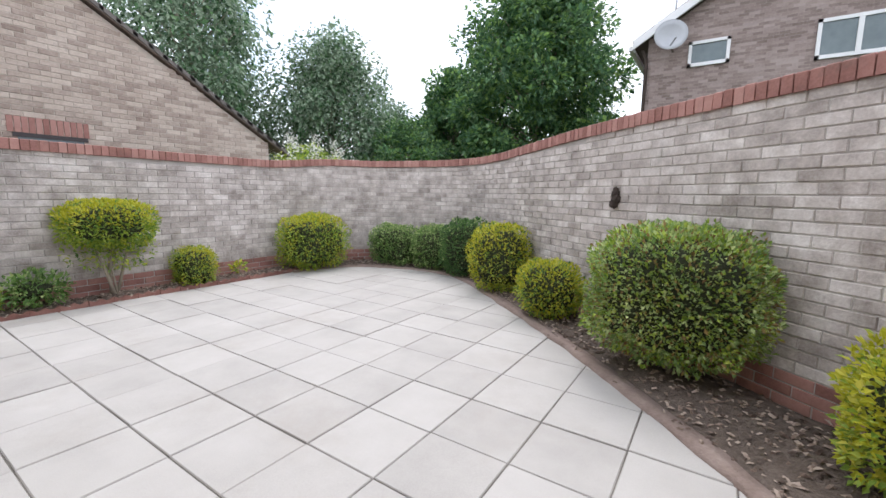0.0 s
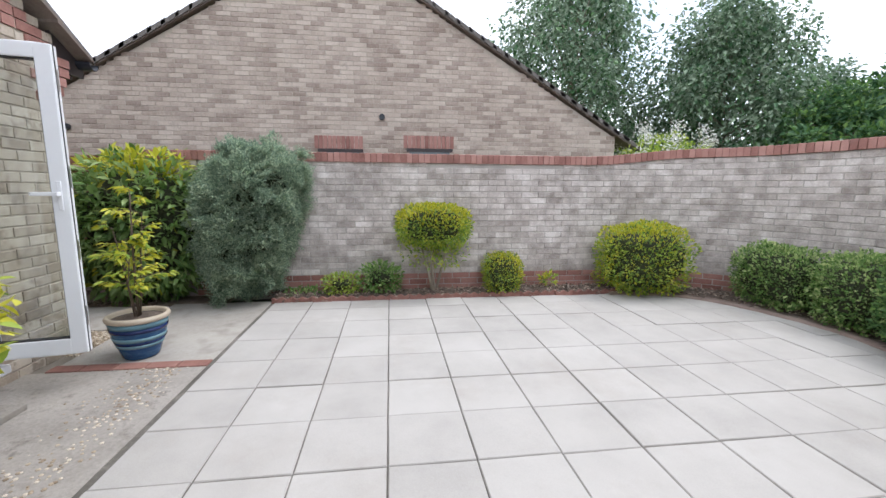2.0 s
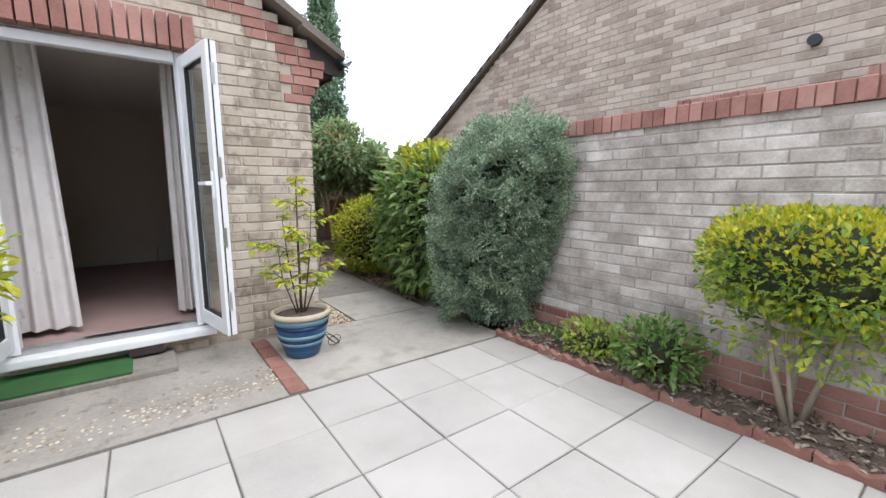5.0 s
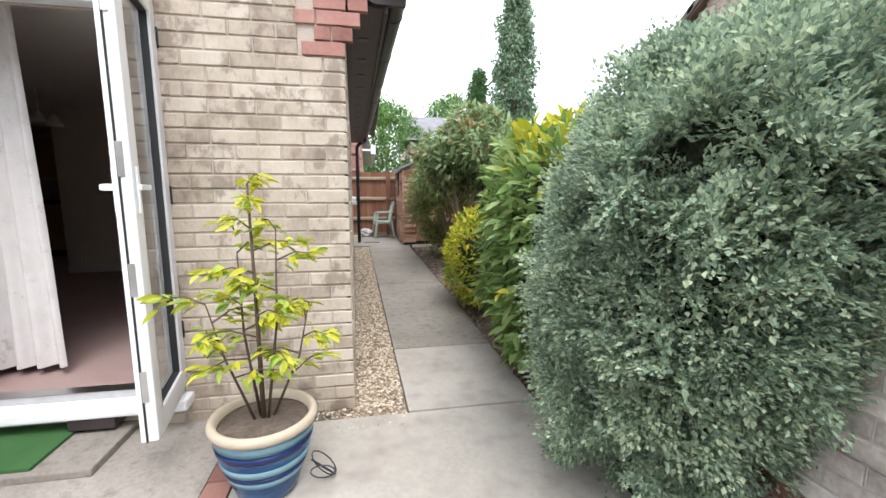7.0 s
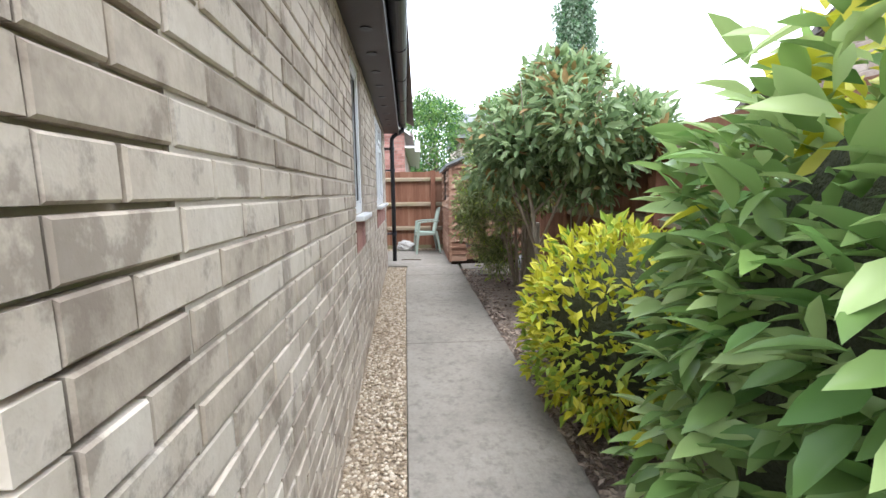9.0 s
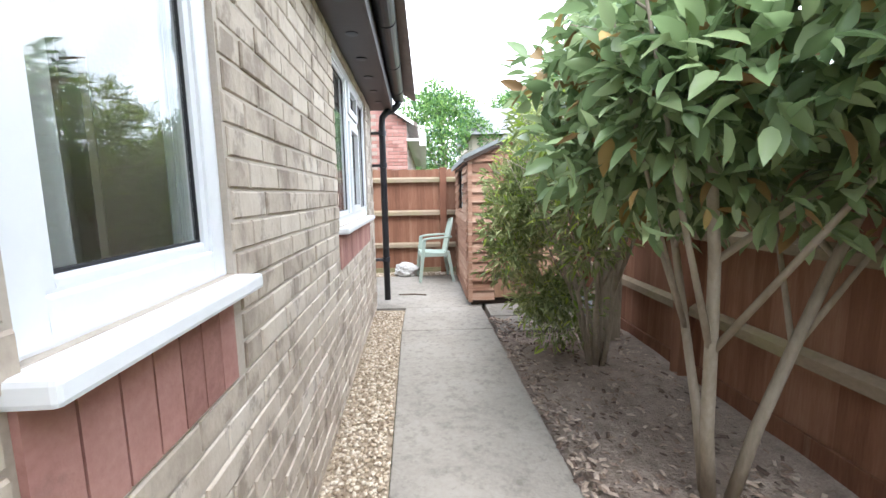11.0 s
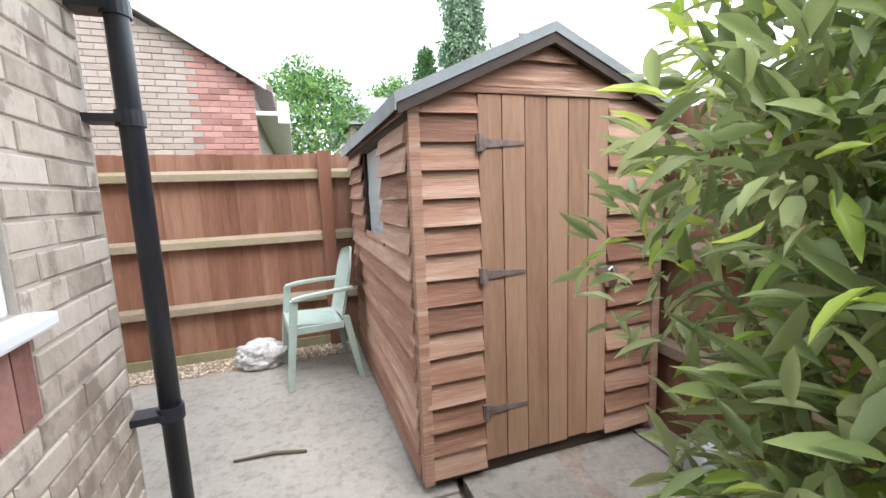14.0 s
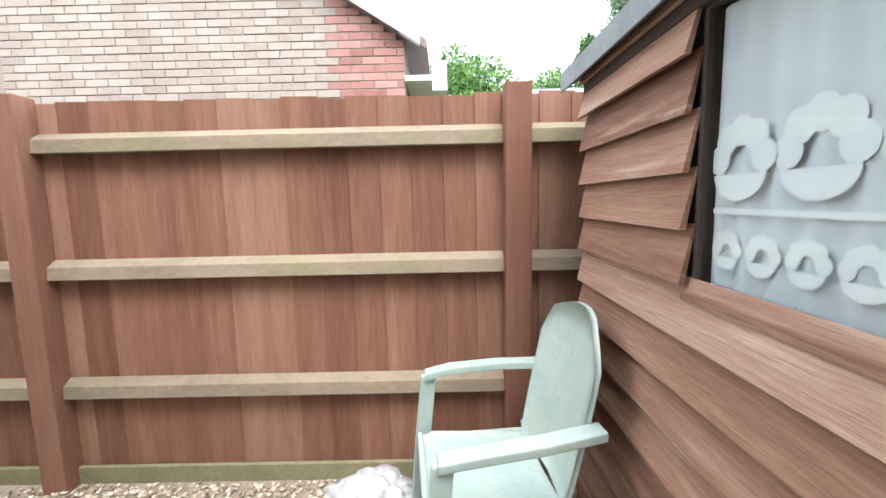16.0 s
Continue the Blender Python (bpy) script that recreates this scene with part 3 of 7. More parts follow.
# garden bed between patio and wall
wallc, wall_len = curve_points(WALL, 160)
bedw, _ = curve_points(BED, 160)
start = int(np.argmin(np.abs(wallc[:, 1] + 0.12) + (wallc[:, 0] > -5) * 9))
outer, _ = curve_points([tuple(p[:2]) for p in wallc[start::6]] + [tuple(wallc[-1][:2])], 160)
soil = Build()
for i in range(160):
    for k in range(6):
        q = []
        for a, bb in ((i, k), (i + 1, k), (i + 1, k + 1), (i, k + 1)):
            f = bb / 6
            x, y = bedw[a] * (1 - f) + outer[a] * f
            q.append((x, y, 0.03 + 0.035 * math.sin(math.pi * f) + 0.03 * noise.noise(Vector((x * 5, y * 5, 3)))))
        soil.add(q, [(0, 1, 2, 3)])
solid("flower_bed_soil", soil, "soil", "dark soil of the flower bed along the wall", "soil", smooth=True)

# scalloped edging along the straight bed, plain mortar haunching along the curve
edging = thing("bed_edging", "red-brown scalloped clay edging along the flower bed", "edging", kind="structure")
tile = Build()
prof = [(-0.11, -0.04)] + [(-0.11 + 0.22 * i / 16, 0.045 + 0.012 * math.cos(i / 16 * 4 * math.pi)) for i in range(17)] + [(0.11, -0.04)]
tile.prism(prof, -0.02, 0.02)
tile_me = tile.mesh("edging_tile", "red_edging")
for i in range(19):
    ob = new("edging_tile", tile_me)
    ob.parent = edging
    ob.matrix_basis = pose(-5.49 + float(rng.uniform(-0.012, 0.012)), 0.0 + i * 0.226, 0.02, float(rng.uniform(-5, 5)), float(rng.uniform(-2, 2)), 90 + float(rng.uniform(-3, 3)))
rim = Build()
for i in range(42, 150):
    d = bedw[i + 1] - bedw[i]
    nn = np.array([-d[1], d[0]]) / np.linalg.norm(d)
    d0 = bedw[i] - bedw[i - 1]
    n0 = np.array([-d0[1], d0[0]]) / np.linalg.norm(d0)
    w0, w1 = [0.055 + 0.02 * noise.noise(Vector((j * 0.35, 0, 0))) for j in (i, i + 1)]
    a0, b0, a1, b1 = bedw[i] - n0 * w0, bedw[i] + n0 * w0, bedw[i + 1] - nn * w1, bedw[i + 1] + nn * w1
    rim.add([(*a0, 0.0), (*b0, 0.0), (*b0, 0.05), (*a0, 0.036), (*a1, 0.0), (*b1, 0.0), (*b1, 0.05), (*a1, 0.036)], [(3, 2, 6, 7), (0, 3, 7, 4), (2, 1, 5, 6)])
part("mortar_edge", rim, "bed_mortar", edging, "brown earthy mortar edge", smooth=True)

# apron in front of the house and path along its side
apron = thing("concrete_apron", "worn grey-brown concrete apron beside the patio", "paving", kind="structure")
part("worn_slab", Build().box((-3.78, -1.32, -0.1), (2.7, -0.115, 0.018)), "rough_concrete", apron, "rough concrete with exposed aggregate", bevel=0.006)
part("smooth_slab", Build().box((-5.55, -1.18, -0.1), (-3.9, -0.115, 0.019)), "pale_concrete", apron, "smoother pale concrete", bevel=0.006)
for i in range(5):
    part("edging_brick", Build().box((-3.895, -0.33 - i * 0.218 + 0.006, -0.05), (-3.785, -0.115 - i * 0.218, 0.024)), "red_edging", apron, "old red brick", bevel=0.008)
agg = Build()
for i in range(420):
    x, y = -3.78 + 1.9 * rng.random() ** 1.3, -0.2 - abs(rng.normal(0, 0.16)) - 0.1 * rng.random()
    if y > -1.2:
        r = rng.uniform(0.005, 0.012)
        agg.lathe([(r, -0.004), (r * 0.9, r * 0.3), (r * 0.4, r * 0.5), (0.0005, r * 0.55)], 6, (x, y, 0.018))
solid("loose_stones", agg, "pebble", "small stones showing through the worn concrete", "stones", kind="stuff")

path = thing("side_path", "grey concrete path in long cast sections", "path", kind="structure")


def path_edge(y):
    """The two sides of the path."""
    f = min(1, max(0, (-1.2 - y) / 5.6))
    return -4.70 + 0.17 * f, -5.47 + 0.13 * f


cuts = [-1.19, -2.09, -4.15, -6.70, -7.45]
for a, c in zip(cuts, cuts[1:]):
    y0, y1 = a - 0.006, c + 0.006
    (l0, r0), (l1, r1) = path_edge(y0), path_edge(y1)
    b = Build()
    b.add([(r0, y0, -0.1), (l0, y0, -0.1), (l1, y1, -0.1), (r1, y1, -0.1), (r0, y0, gz(y0)), (l0, y0, gz(y0)), (l1, y1, gz(y1)), (r1, y1, gz(y1))],
          [(4, 7, 6, 5), (0, 4, 5, 1), (1, 5, 6, 2), (2, 6, 7, 3), (3, 7, 4, 0)])
    part("path_section", b, "pale_concrete" if a > -2 else "concrete", path, bevel=0.007)
part("path_section", Build().box((-5.35, -9.2, -0.1), (-3.0, -7.46, gz(-9) - 0.002)), "concrete", path, "stained concrete at the end of the path", bevel=0.006)
for x0, y0 in ((-5.385, -6.62), (-5.385, -7.08), (-5.86, -6.62), (-5.86, -7.08), (-6.32, -7.08)):
    part("paving_slab", Build().box((x0 - 0.45, y0 - 0.44, 0.05), (x0, y0, gz(-8) + float(rng.uniform(-0.004, 0.006)))), "concrete", path, "square grey slab before the shed", bevel=0.006)

# ---- the house ----
T = 0.28
house = thing("house_wall", "buff brick bungalow wall with a red brick corner", "house wall", kind="structure")
SIDE = pose(-4.40, -1.3, 0, 0, 0, 1.7)  # local x into the house, local -y along the side path
DOOR = (-3.50, -2.40, 0.12, 2.20)
SLOPE = 0.62


def gable_top(x):
    return 2.36 + SLOPE * (min(x, -1.8 - x) + 4.40) + 0.04


front = Build()
front.prism([(-4.36, -0.1), (DOOR[0], -0.1), (DOOR[0], gable_top(DOOR[0])), (-4.39, 2.36)], -1.307, -1.3 - T)
front.prism([(DOOR[1], -0.1), (2.6, -0.1), (2.6, 2.36), (-0.9, gable_top(-0.9)), (DOOR[1], gable_top(DOOR[1]))], -1.307, -1.3 - T)
front.prism([(DOOR[0], DOOR[3]), (DOOR[1], DOOR[3]), (DOOR[1], gable_top(DOOR[1])), (DOOR[0], gable_top(DOOR[0]))], -1.307, -1.3 - T)
front.prism([(DOOR[0], -0.1), (DOOR[1], -0.1), (DOOR[1], DOOR[2]), (DOOR[0], DOOR[2])], -1.307, -1.3 - T)
part("front_wall", front, "buff_mortar", house)
W1 = (2.32, 2.86, 1.15, 2.17)
W2 = (4.26, 5.81, 1.15, 2.18)
LEN = 6.32
side = Build()
for a, c, hole in ((0.28, W1[0], 0), (W1[0], W1[1], W1), (W1[1], W2[0], 0), (W2[0], W2[1], W2), (W2[1], LEN, 0)):
    if hole:
        side.box((0.006, -c, -0.1), (T, -a, hole[2]), SIDE).box((0.006, -c, hole[3]), (T, -a, 2.36), SIDE)
    else:
        side.box((0.006, -c, -0.1), (T, -a, 2.36), SIDE)
part("side_wall", side, "buff_mortar", house)
part("rear_wall", Build().box((0.006, -LEN - 0.02, -0.1), (7.0, -LEN + T, 2.36), SIDE).box((6.75, -6.0, -0.1), (7.0, -0.28, 2.36), SIDE), "buff_mortar", house)

# gable corner: red bricks stepping out under the eave
quoin = Build()
for i in range(14):
    z = 1.955 + i * 0.075
    x = max(-4.40 - min(0.20, 0.04 * i), -4.46 + (z - 2.30) / SLOPE)
    end = -4.15 + max(0.0, (z - 2.26) / SLOPE) - (0.10 if i % 2 else 0.0)
    row_l = [0.10, 0.214] if i % 2 else [0.214, 0.10]
    while x < end - 0.03:
        w = row_l[0]
        row_l = row_l[::-1]
        quoin.box((x, -1.33, z), (min(x + w, end), -1.291, z + 0.065))
        x += w + 0.011
part("corner_bricks", quoin, "red_brick", house, "red bricks corbelled out under the eave", bevel=0.003)

# soldier course above the French doors
sold = thing("door_lintel_bricks", "upright red brick soldier course above the French doors", "lintel", kind="structure")
for i in range(int((DOOR[1] - DOOR[0] + 0.2) / 0.075)):
    x = DOOR[0] - 0.06 + i * 0.075
    part("brick", Build().box((x, -1.308, DOOR[3] + 0.012), (x + 0.064, -1.2, DOOR[3] + 0.226)), "red_brick", sold, bevel=0.003)

# roof, eaves and gutter
roof = thing("house_roof", "brown tiled bungalow roof with dark eaves and mortared verge", "roof", kind="structure")
tiles = Build()
for sx in (1, -1):
    for i in range(14):
        s0, s1 = -0.28 + i * 0.30, -0.28 + (i + 1) * 0.30 + 0.05
        pts = []
        for s, up in ((s0, 0.045), (s1, 0.02), (s1, 0.0), (s0, 0.025)):
            x = -4.40 + s
            x = x if sx == 1 else -1.8 - x
            pts.append((x, 2.50 + SLOPE * s + up))
        tiles.prism(pts, -1.20, -7.9)
part("tiles", tiles, "roof_tile", roof)
part("verge", Build().prism([(-4.69, 2.40), (-4.69, 2.345), (-0.9, 2.345 + SLOPE * 3.79), (-0.9, 2.40 + SLOPE * 3.79)], -1.21, -1.296), "verge", roof, "grey mortared verge")
soff = Build().box((-0.21, -LEN - 0.05, 2.215), (0.01, -0.04, 2.232), SIDE)
part("soffit", soff, "soffit", roof, "dark brown soffit board", bevel=0.003)
part("fascia", Build().box((-0.23, -LEN - 0.05, 2.195), (-0.21, -0.04, 2.42), SIDE), "soffit", roof, "dark fascia board", bevel=0.003)
for i in range(14):
    p = SIDE @ Vector((-0.11, -0.5 - i * 0.42, 2.214))
    part("soffit_vent", Build().lathe([(0.001, 0), (0.035, 0), (0.035, -0.004), (0.001, -0.005)], 16, p), "black_plastic", roof)
part("eave_stop", Build().prism([(-4.72, 2.40), (-4.72, 2.23), (-4.56, 2.23), (-4.40, 2.30), (-4.40, 2.55)], -1.315, -1.345), "soffit", roof)
gut = thing("gutter", "black plastic half-round gutter along the eave", "gutter")
gb = Build()
ring_o = [(-0.29 + 0.06 * math.cos(a), 2.35 + 0.06 * math.sin(a)) for a in np.linspace(math.pi, 2 * math.pi, 12)]
ring_i = [(-0.29 + 0.055 * math.cos(a), 2.35 + 0.055 * math.sin(a)) for a in np.linspace(2 * math.pi, math.pi, 12)]
gb.prism(ring_o + ring_i, -LEN - 0.10, 0.10, SIDE)
part("channel", gb, "black_plastic", gut)
for i in range(8):
    part("bracket", Build().prism([(x * 1.0 - 0.002, z - 0.004) for x, z in ring_o] + [(-0.226, 2.39)], -0.4 - i * 0.8, -0.43 - i * 0.8, SIDE), "black_plastic", gut)
pipe = thing("downpipe", "black plastic downpipe fixed to the brick wall", "downpipe")
pp = [SIDE @ Vector(v) for v in ((-0.29, -LEN + 0.02, 2.31), (-0.285, -LEN + 0.02, 2.26), (-0.24, -LEN + 0.02, 2.22), (-0.16, -LEN + 0.02, 2.18), (-0.12, -LEN + 0.02, 2.13), (-0.115, -LEN + 0.02, 2.05), (-0.115, -LEN + 0.02, 0.20))]
part("pipe", Build().tube(pp, 0.034, 16), "black_plastic", pipe, smooth=True)
for z in (1.95, 1.62, 0.62):
    c = SIDE @ Vector((-0.115, -LEN + 0.02, z))
    part("clip", Build().tube([c, c + Vector((0, 0, 0.05))], 0.042, 16).box((0, -LEN - 0.02, z + 0.01), (-0.10, -LEN + 0.06, z + 0.035), SIDE), "black_plastic", pipe)


def casement(name, label, W, lights):
    """A white window in the side wall, with sill, frame bars and glass. lights: (u0, u1, z0, z1, opening)."""
    ob = thing(name, label, "window", SIDE @ Vector((0, -W[0], W[2])), kind="structure")
    u0, u1, z0, z1 = W
    f = Build()
    f.box((0.02, -u1, z0), (0.10, -u1 + 0.06, z1), SIDE).box((0.02, -u0 - 0.06, z0), (0.10, -u0, z1), SIDE)
    f.box((0.02, -u1 + 0.06, z0), (0.10, -u0 - 0.06, z0 + 0.065), SIDE).box((0.02, -u1 + 0.06, z1 - 0.06), (0.10, -u0 - 0.06, z1), SIDE)
    part("window_frame", f, "upvc", ob, bevel=0.006)
    part("window_sill", Build().box((-0.055, -u1 - 0.02, z0 - 0.037), (0.10, -u0 + 0.03, z0 - 0.002), SIDE), "upvc", ob, "white projecting sill", bevel=0.008)
    for a, c, g0, g1, opening in lights:
        k = 0.05 if opening else 0.022
        d0 = 0.004 if opening else 0.026
        s = Build()
        s.box((d0, -c, g0), (0.07, -c + k, g1), SIDE).box((d0, -a - k, g0), (0.07, -a, g1), SIDE).box((d0, -c + k, g0), (0.07, -a - k, g0 + k), SIDE).box((d0, -c + k, g1 - k), (0.07, -a - k, g1), SIDE)
        part("sash" if opening else "glazing_bead", s, "upvc", ob, bevel=0.006)
        g = Build()
        g.box((0.035, -c + k - 0.001, g0 + k - 0.001), (0.045, -c + k + 0.005, g1 - k), SIDE).box((0.035, -a - k - 0.005, g0 + k), (0.045, -a - k + 0.001, g1 - k), SIDE).box((0.035, -c + k, g0 + k - 0.001), (0.045, -a - k, g0 + k + 0.005), SIDE).box((0.035, -c + k, g1 - k - 0.005), (0.045, -a - k, g1 - k + 0.001), SIDE)
        part("gasket", g, "gasket", ob)
        p = part("pane", Build().box((0.038, -c + k, g0 + k), (0.052, -a - k, g1 - k), SIDE), "glass", ob)
        p.visible_shadow = False
    return ob


casement("window_1", "white plastic single-light window with projecting sill", W1, [(W1[0] + 0.06, W1[1] - 0.06, W1[2] + 0.065, W1[3] - 0.06, False)])
m1, m2 = W2[0] + 0.56, W2[0] + 1.06
w2 = casement("window_2", "white plastic three-light window with projecting sill", W2,
              [(W2[0] + 0.06, m1 - 0.03, W2[2] + 0.065, W2[3] - 0.06, False), (m1 + 0.03, m2 - 0.03, W2[2] + 0.065, W2[2] + 0.70, True),
               (m1 + 0.03, m2 - 0.03, W2[2] + 0.75, W2[3] - 0.06, True), (m2 + 0.03, W2[1] - 0.06, W2[2] + 0.065, W2[3] - 0.06, False)])
mul = Build()
for u in (m1, m2):
    mul.box((0.018, -u - 0.03, W2[2] + 0.065), (0.10, -u + 0.03, W2[3] - 0.06), SIDE)
mul.box((0.018, -m2 + 0.03, W2[2] + 0.70), (0.10, -m1 - 0.03, W2[2] + 0.75), SIDE)
part("mullion", mul, "upvc", w2, bevel=0.005)
for nm, W in (("window_1", W1), ("window_2", W2)):
    tilesill = thing("sill_bricks", "red brick band under the window sill", "brick band", kind="structure")
    for i in range(int((W[1] - W[0] + 0.05) / 0.075)):
        part("brick", Build().box((-0.004, -W[0] - i * 0.075 - 0.050, W[2] - 0.24), (0.10, -W[0] - i * 0.075 + 0.020, W[2] - 0.039), SIDE), "red_brick", tilesill)

# French doors
door = thing("door_1", "white plastic French doors standing open onto the patio", "French doors", (DOOR[0], -1.3, 0.2), kind="structure")
fr = Build()
fr.box((DOOR[0], -1.37, 0.20), (DOOR[0] + 0.065, -1.29, 2.195)).box((DOOR[1] - 0.065, -1.37, 0.20), (DOOR[1], -1.29, 2.195)).box((DOOR[0] + 0.065, -1.37, 2.13), (DOOR[1] - 0.065, -1.29, 2.195))
part("door_frame", fr, "upvc", door, bevel=0.006)
part("threshold", Build().box((DOOR[0] + 0.065, -1.37, 0.195), (DOOR[1] - 0.065, -1.29, 0.235)), "chrome", door, "worn aluminium threshold", bevel=0.004)
part("door_sill", Build().box((DOOR[0] - 0.05, -1.42, 0.135), (DOOR[1] + 0.05, -1.19, 0.193)), "upvc", door, "white projecting door sill", bevel=0.012)
LEAF = 0.56


def leaf_door(hx, angle, mirror):
    """One door leaf, hinged at hx and turned outwards."""
    m = pose(hx, -1.29, 0, 0, 0, angle) @ Matrix.Diagonal((mirror, 1, 1, 1))
    b = Build()
    w, z0, z1, k = LEAF, 0.245, 2.165, 0.085
    b.box((0, 0, z0), (k, 0.065, z1), m).box((w - k, 0, z0), (w, 0.065, z1), m).box((k, 0, z0), (w - k, 0.065, z0 + k + 0.015), m).box((k, 0, z1 - k), (w - k, 0.065, z1), m)
    lf = part("door_leaf", b, "upvc", door, "open glazed leaf", bevel=0.007)
    g = Build()
    for lo, hi in (((k - 0.001, 0.012, z0 + k + 0.014), (k + 0.008, 0.053, z1 - k)), ((w - k - 0.008, 0.012, z0 + k), (w - k + 0.001, 0.053, z1 - k)), ((k, 0.012, z0 + k + 0.013), (w - k, 0.053, z0 + k + 0.022)), ((k, 0.012, z1 - k - 0.008), (w - k, 0.053, z1 - k + 0.001))):
        g.box(lo, hi, m)
    g.box((-0.004, 0.028, z0), (0.0, 0.036, z1), m).box((w, 0.02, z0), (w + 0.003, 0.028, z1), m)
    part("gasket", g, "gasket", lf)
    p = part("pane", Build().box((k, 0.026, z0 + k + 0.015), (w - k, 0.038, z1 - k), m), "glass", lf)
    p.visible_shadow = False
    for yy in (-0.045, 0.075):
        h = Build().box((w - 0.055, -0.01 if yy < 0 else 0.065, 1.18), (w - 0.03, 0.0 if yy < 0 else 0.075, 1.36), m)
        h.box((w - 0.17, yy - 0.008, 1.27), (w - 0.035, yy + 0.008, 1.292), m).box((w - 0.052, yy if yy < 0 else 0.07, 1.268), (w - 0.034, -0.005 if yy < 0 else yy + 0.004, 1.294), m)
        part("door_handle", h, "upvc", lf, "white lever handle", bevel=0.004)
    for z in (0.42, 0.86, 1.32, 1.9):
        part("lock_plate", Build().box((w - 0.001, 0.022, z), (w + 0.004, 0.044, z + 0.13), m), "chrome", lf, "steel lock plate")
    for z in (0.5, 1.2, 1.95):
        part("hinge", Build().box((-0.016, 0.03, z), (0.012, 0.073, z + 0.09), m), "gasket", lf, "dark hinge")


leaf_door(DOOR[0] + 0.045, 101, 1)
leaf_door(DOOR[1] - 0.045, -96, -1)

# step slab and mat below the door
solid("step_slab", Build().box((-3.27, -1.36, 0.016), (-2.2, -0.90, 0.055)), "concrete", "old grey concrete slab below the French doors", "slab", kind="object", bevel=0.008)
solid("door_mat", Build().box((-3.02, -1.33, 0.055), (-2.15, -0.93, 0.072)), "turf", "short green artificial grass mat on the slab", "mat", kind="object", bevel=0.004)
solid("vent_brick", Build().box((-3.21, -1.312, 0.075), (-3.0, -1.2, 0.13)), "soffit", "dark red air brick under the door sill", "air brick", bevel=0.004)

# ---- the rooms seen through the doors and windows ----
FY = 0.19
solid("floor", Build().box((-4.2, -7.3, 0.1), (2.3, -1.37, FY)), "carpet", "dusky pink fitted carpet", "carpet")
solid("ceiling", Build().box((-4.2, -7.3, 2.32), (2.3, -1.5, 2.36)), "ceiling", "plain off-white ceiling", "ceiling")
FARY = -5.12
far = Build().box((-4.15, FARY - 0.1, FY), (-0.62, FARY, 2.32)).box((0.3, FARY - 0.1, FY), (2.3, FARY, 2.32)).box((-0.62, FARY - 0.1, 2.15), (0.3, FARY, 2.32))
solid("wall_inner", far, "plaster", "cream painted inner wall with an opening to the kitchen", "wall")
lin = Build()
for a, c, hole in ((0.3, W1[0], 0), (W1[0], W1[1], W1), (W1[1], W2[0], 0), (W2[0], W2[1], W2), (W2[1], LEN - 0.3, 0)):
    if hole:
        lin.box((T + 0.003, -c, FY), (T + 0.02, -a, hole[2]), SIDE).box((T + 0.003, -c, hole[3]), (T + 0.02, -a, 2.32), SIDE)
    else:
        lin.box((T + 0.003, -c, FY), (T + 0.02, -a, 2.32), SIDE)
lin.box((-4.0, -1.60, FY), (DOOR[0], -1.583, 2.32)).box((DOOR[1], -1.60, FY), (2.3, -1.583, 2.32)).box((DOOR[0], -1.60, 2.2), (DOOR[1], -1.583, 2.32)).box((2.28, -7.2, FY), (2.32, -1.6, 2.32)).box((-4.0, -7.32, FY), (2.3, -7.27, 2.32))
solid("wall_lining", lin, "plaster", "cream painted plaster inside the outer walls", "wall")
solid("baseboard", Build().box((-4.08, FARY, FY), (-0.62, FARY + 0.018, FY + 0.09)), "radiator", "white skirting board", "skirting", bevel=0.003)


def radiator(x0, x1, y, z0, z1):
    r = thing("radiator", "white panel radiator under the inner wall", "radiator", ((x0 + x1) / 2, y, z0))
    b = Build().box((x0, y + 0.03, z0), (x1, y + 0.045, z1))
    for i in range(int((x1 - x0) / 0.04)):
        b.box((x0 + 0.01 + i * 0.04, y + 0.04, z0 + 0.03), (x0 + 0.032 + i * 0.04, y + 0.056, z1 - 0.03))
    part("panel", b, "radiator", r, bevel=0.004)
    for xb in (x0 + 0.1, x1 - 0.13):
        part("bracket", Build().box((xb, y, z0 + 0.05), (xb + 0.03, y + 0.035, z1 - 0.1)), "radiator", r)
    part("valve", Build().tube([(x1 + 0.04, y + 0.04, FY), (x1 + 0.04, y + 0.04, z0 + 0.06), (x1, y + 0.04, z0 + 0.06)], 0.012, 8), "chrome", r)


radiator(-3.95, -3.35, FARY, FY + 0.14, FY + 0.64)
radiator(-2.35, -1.55, FARY, FY + 0.14, FY + 0.64)


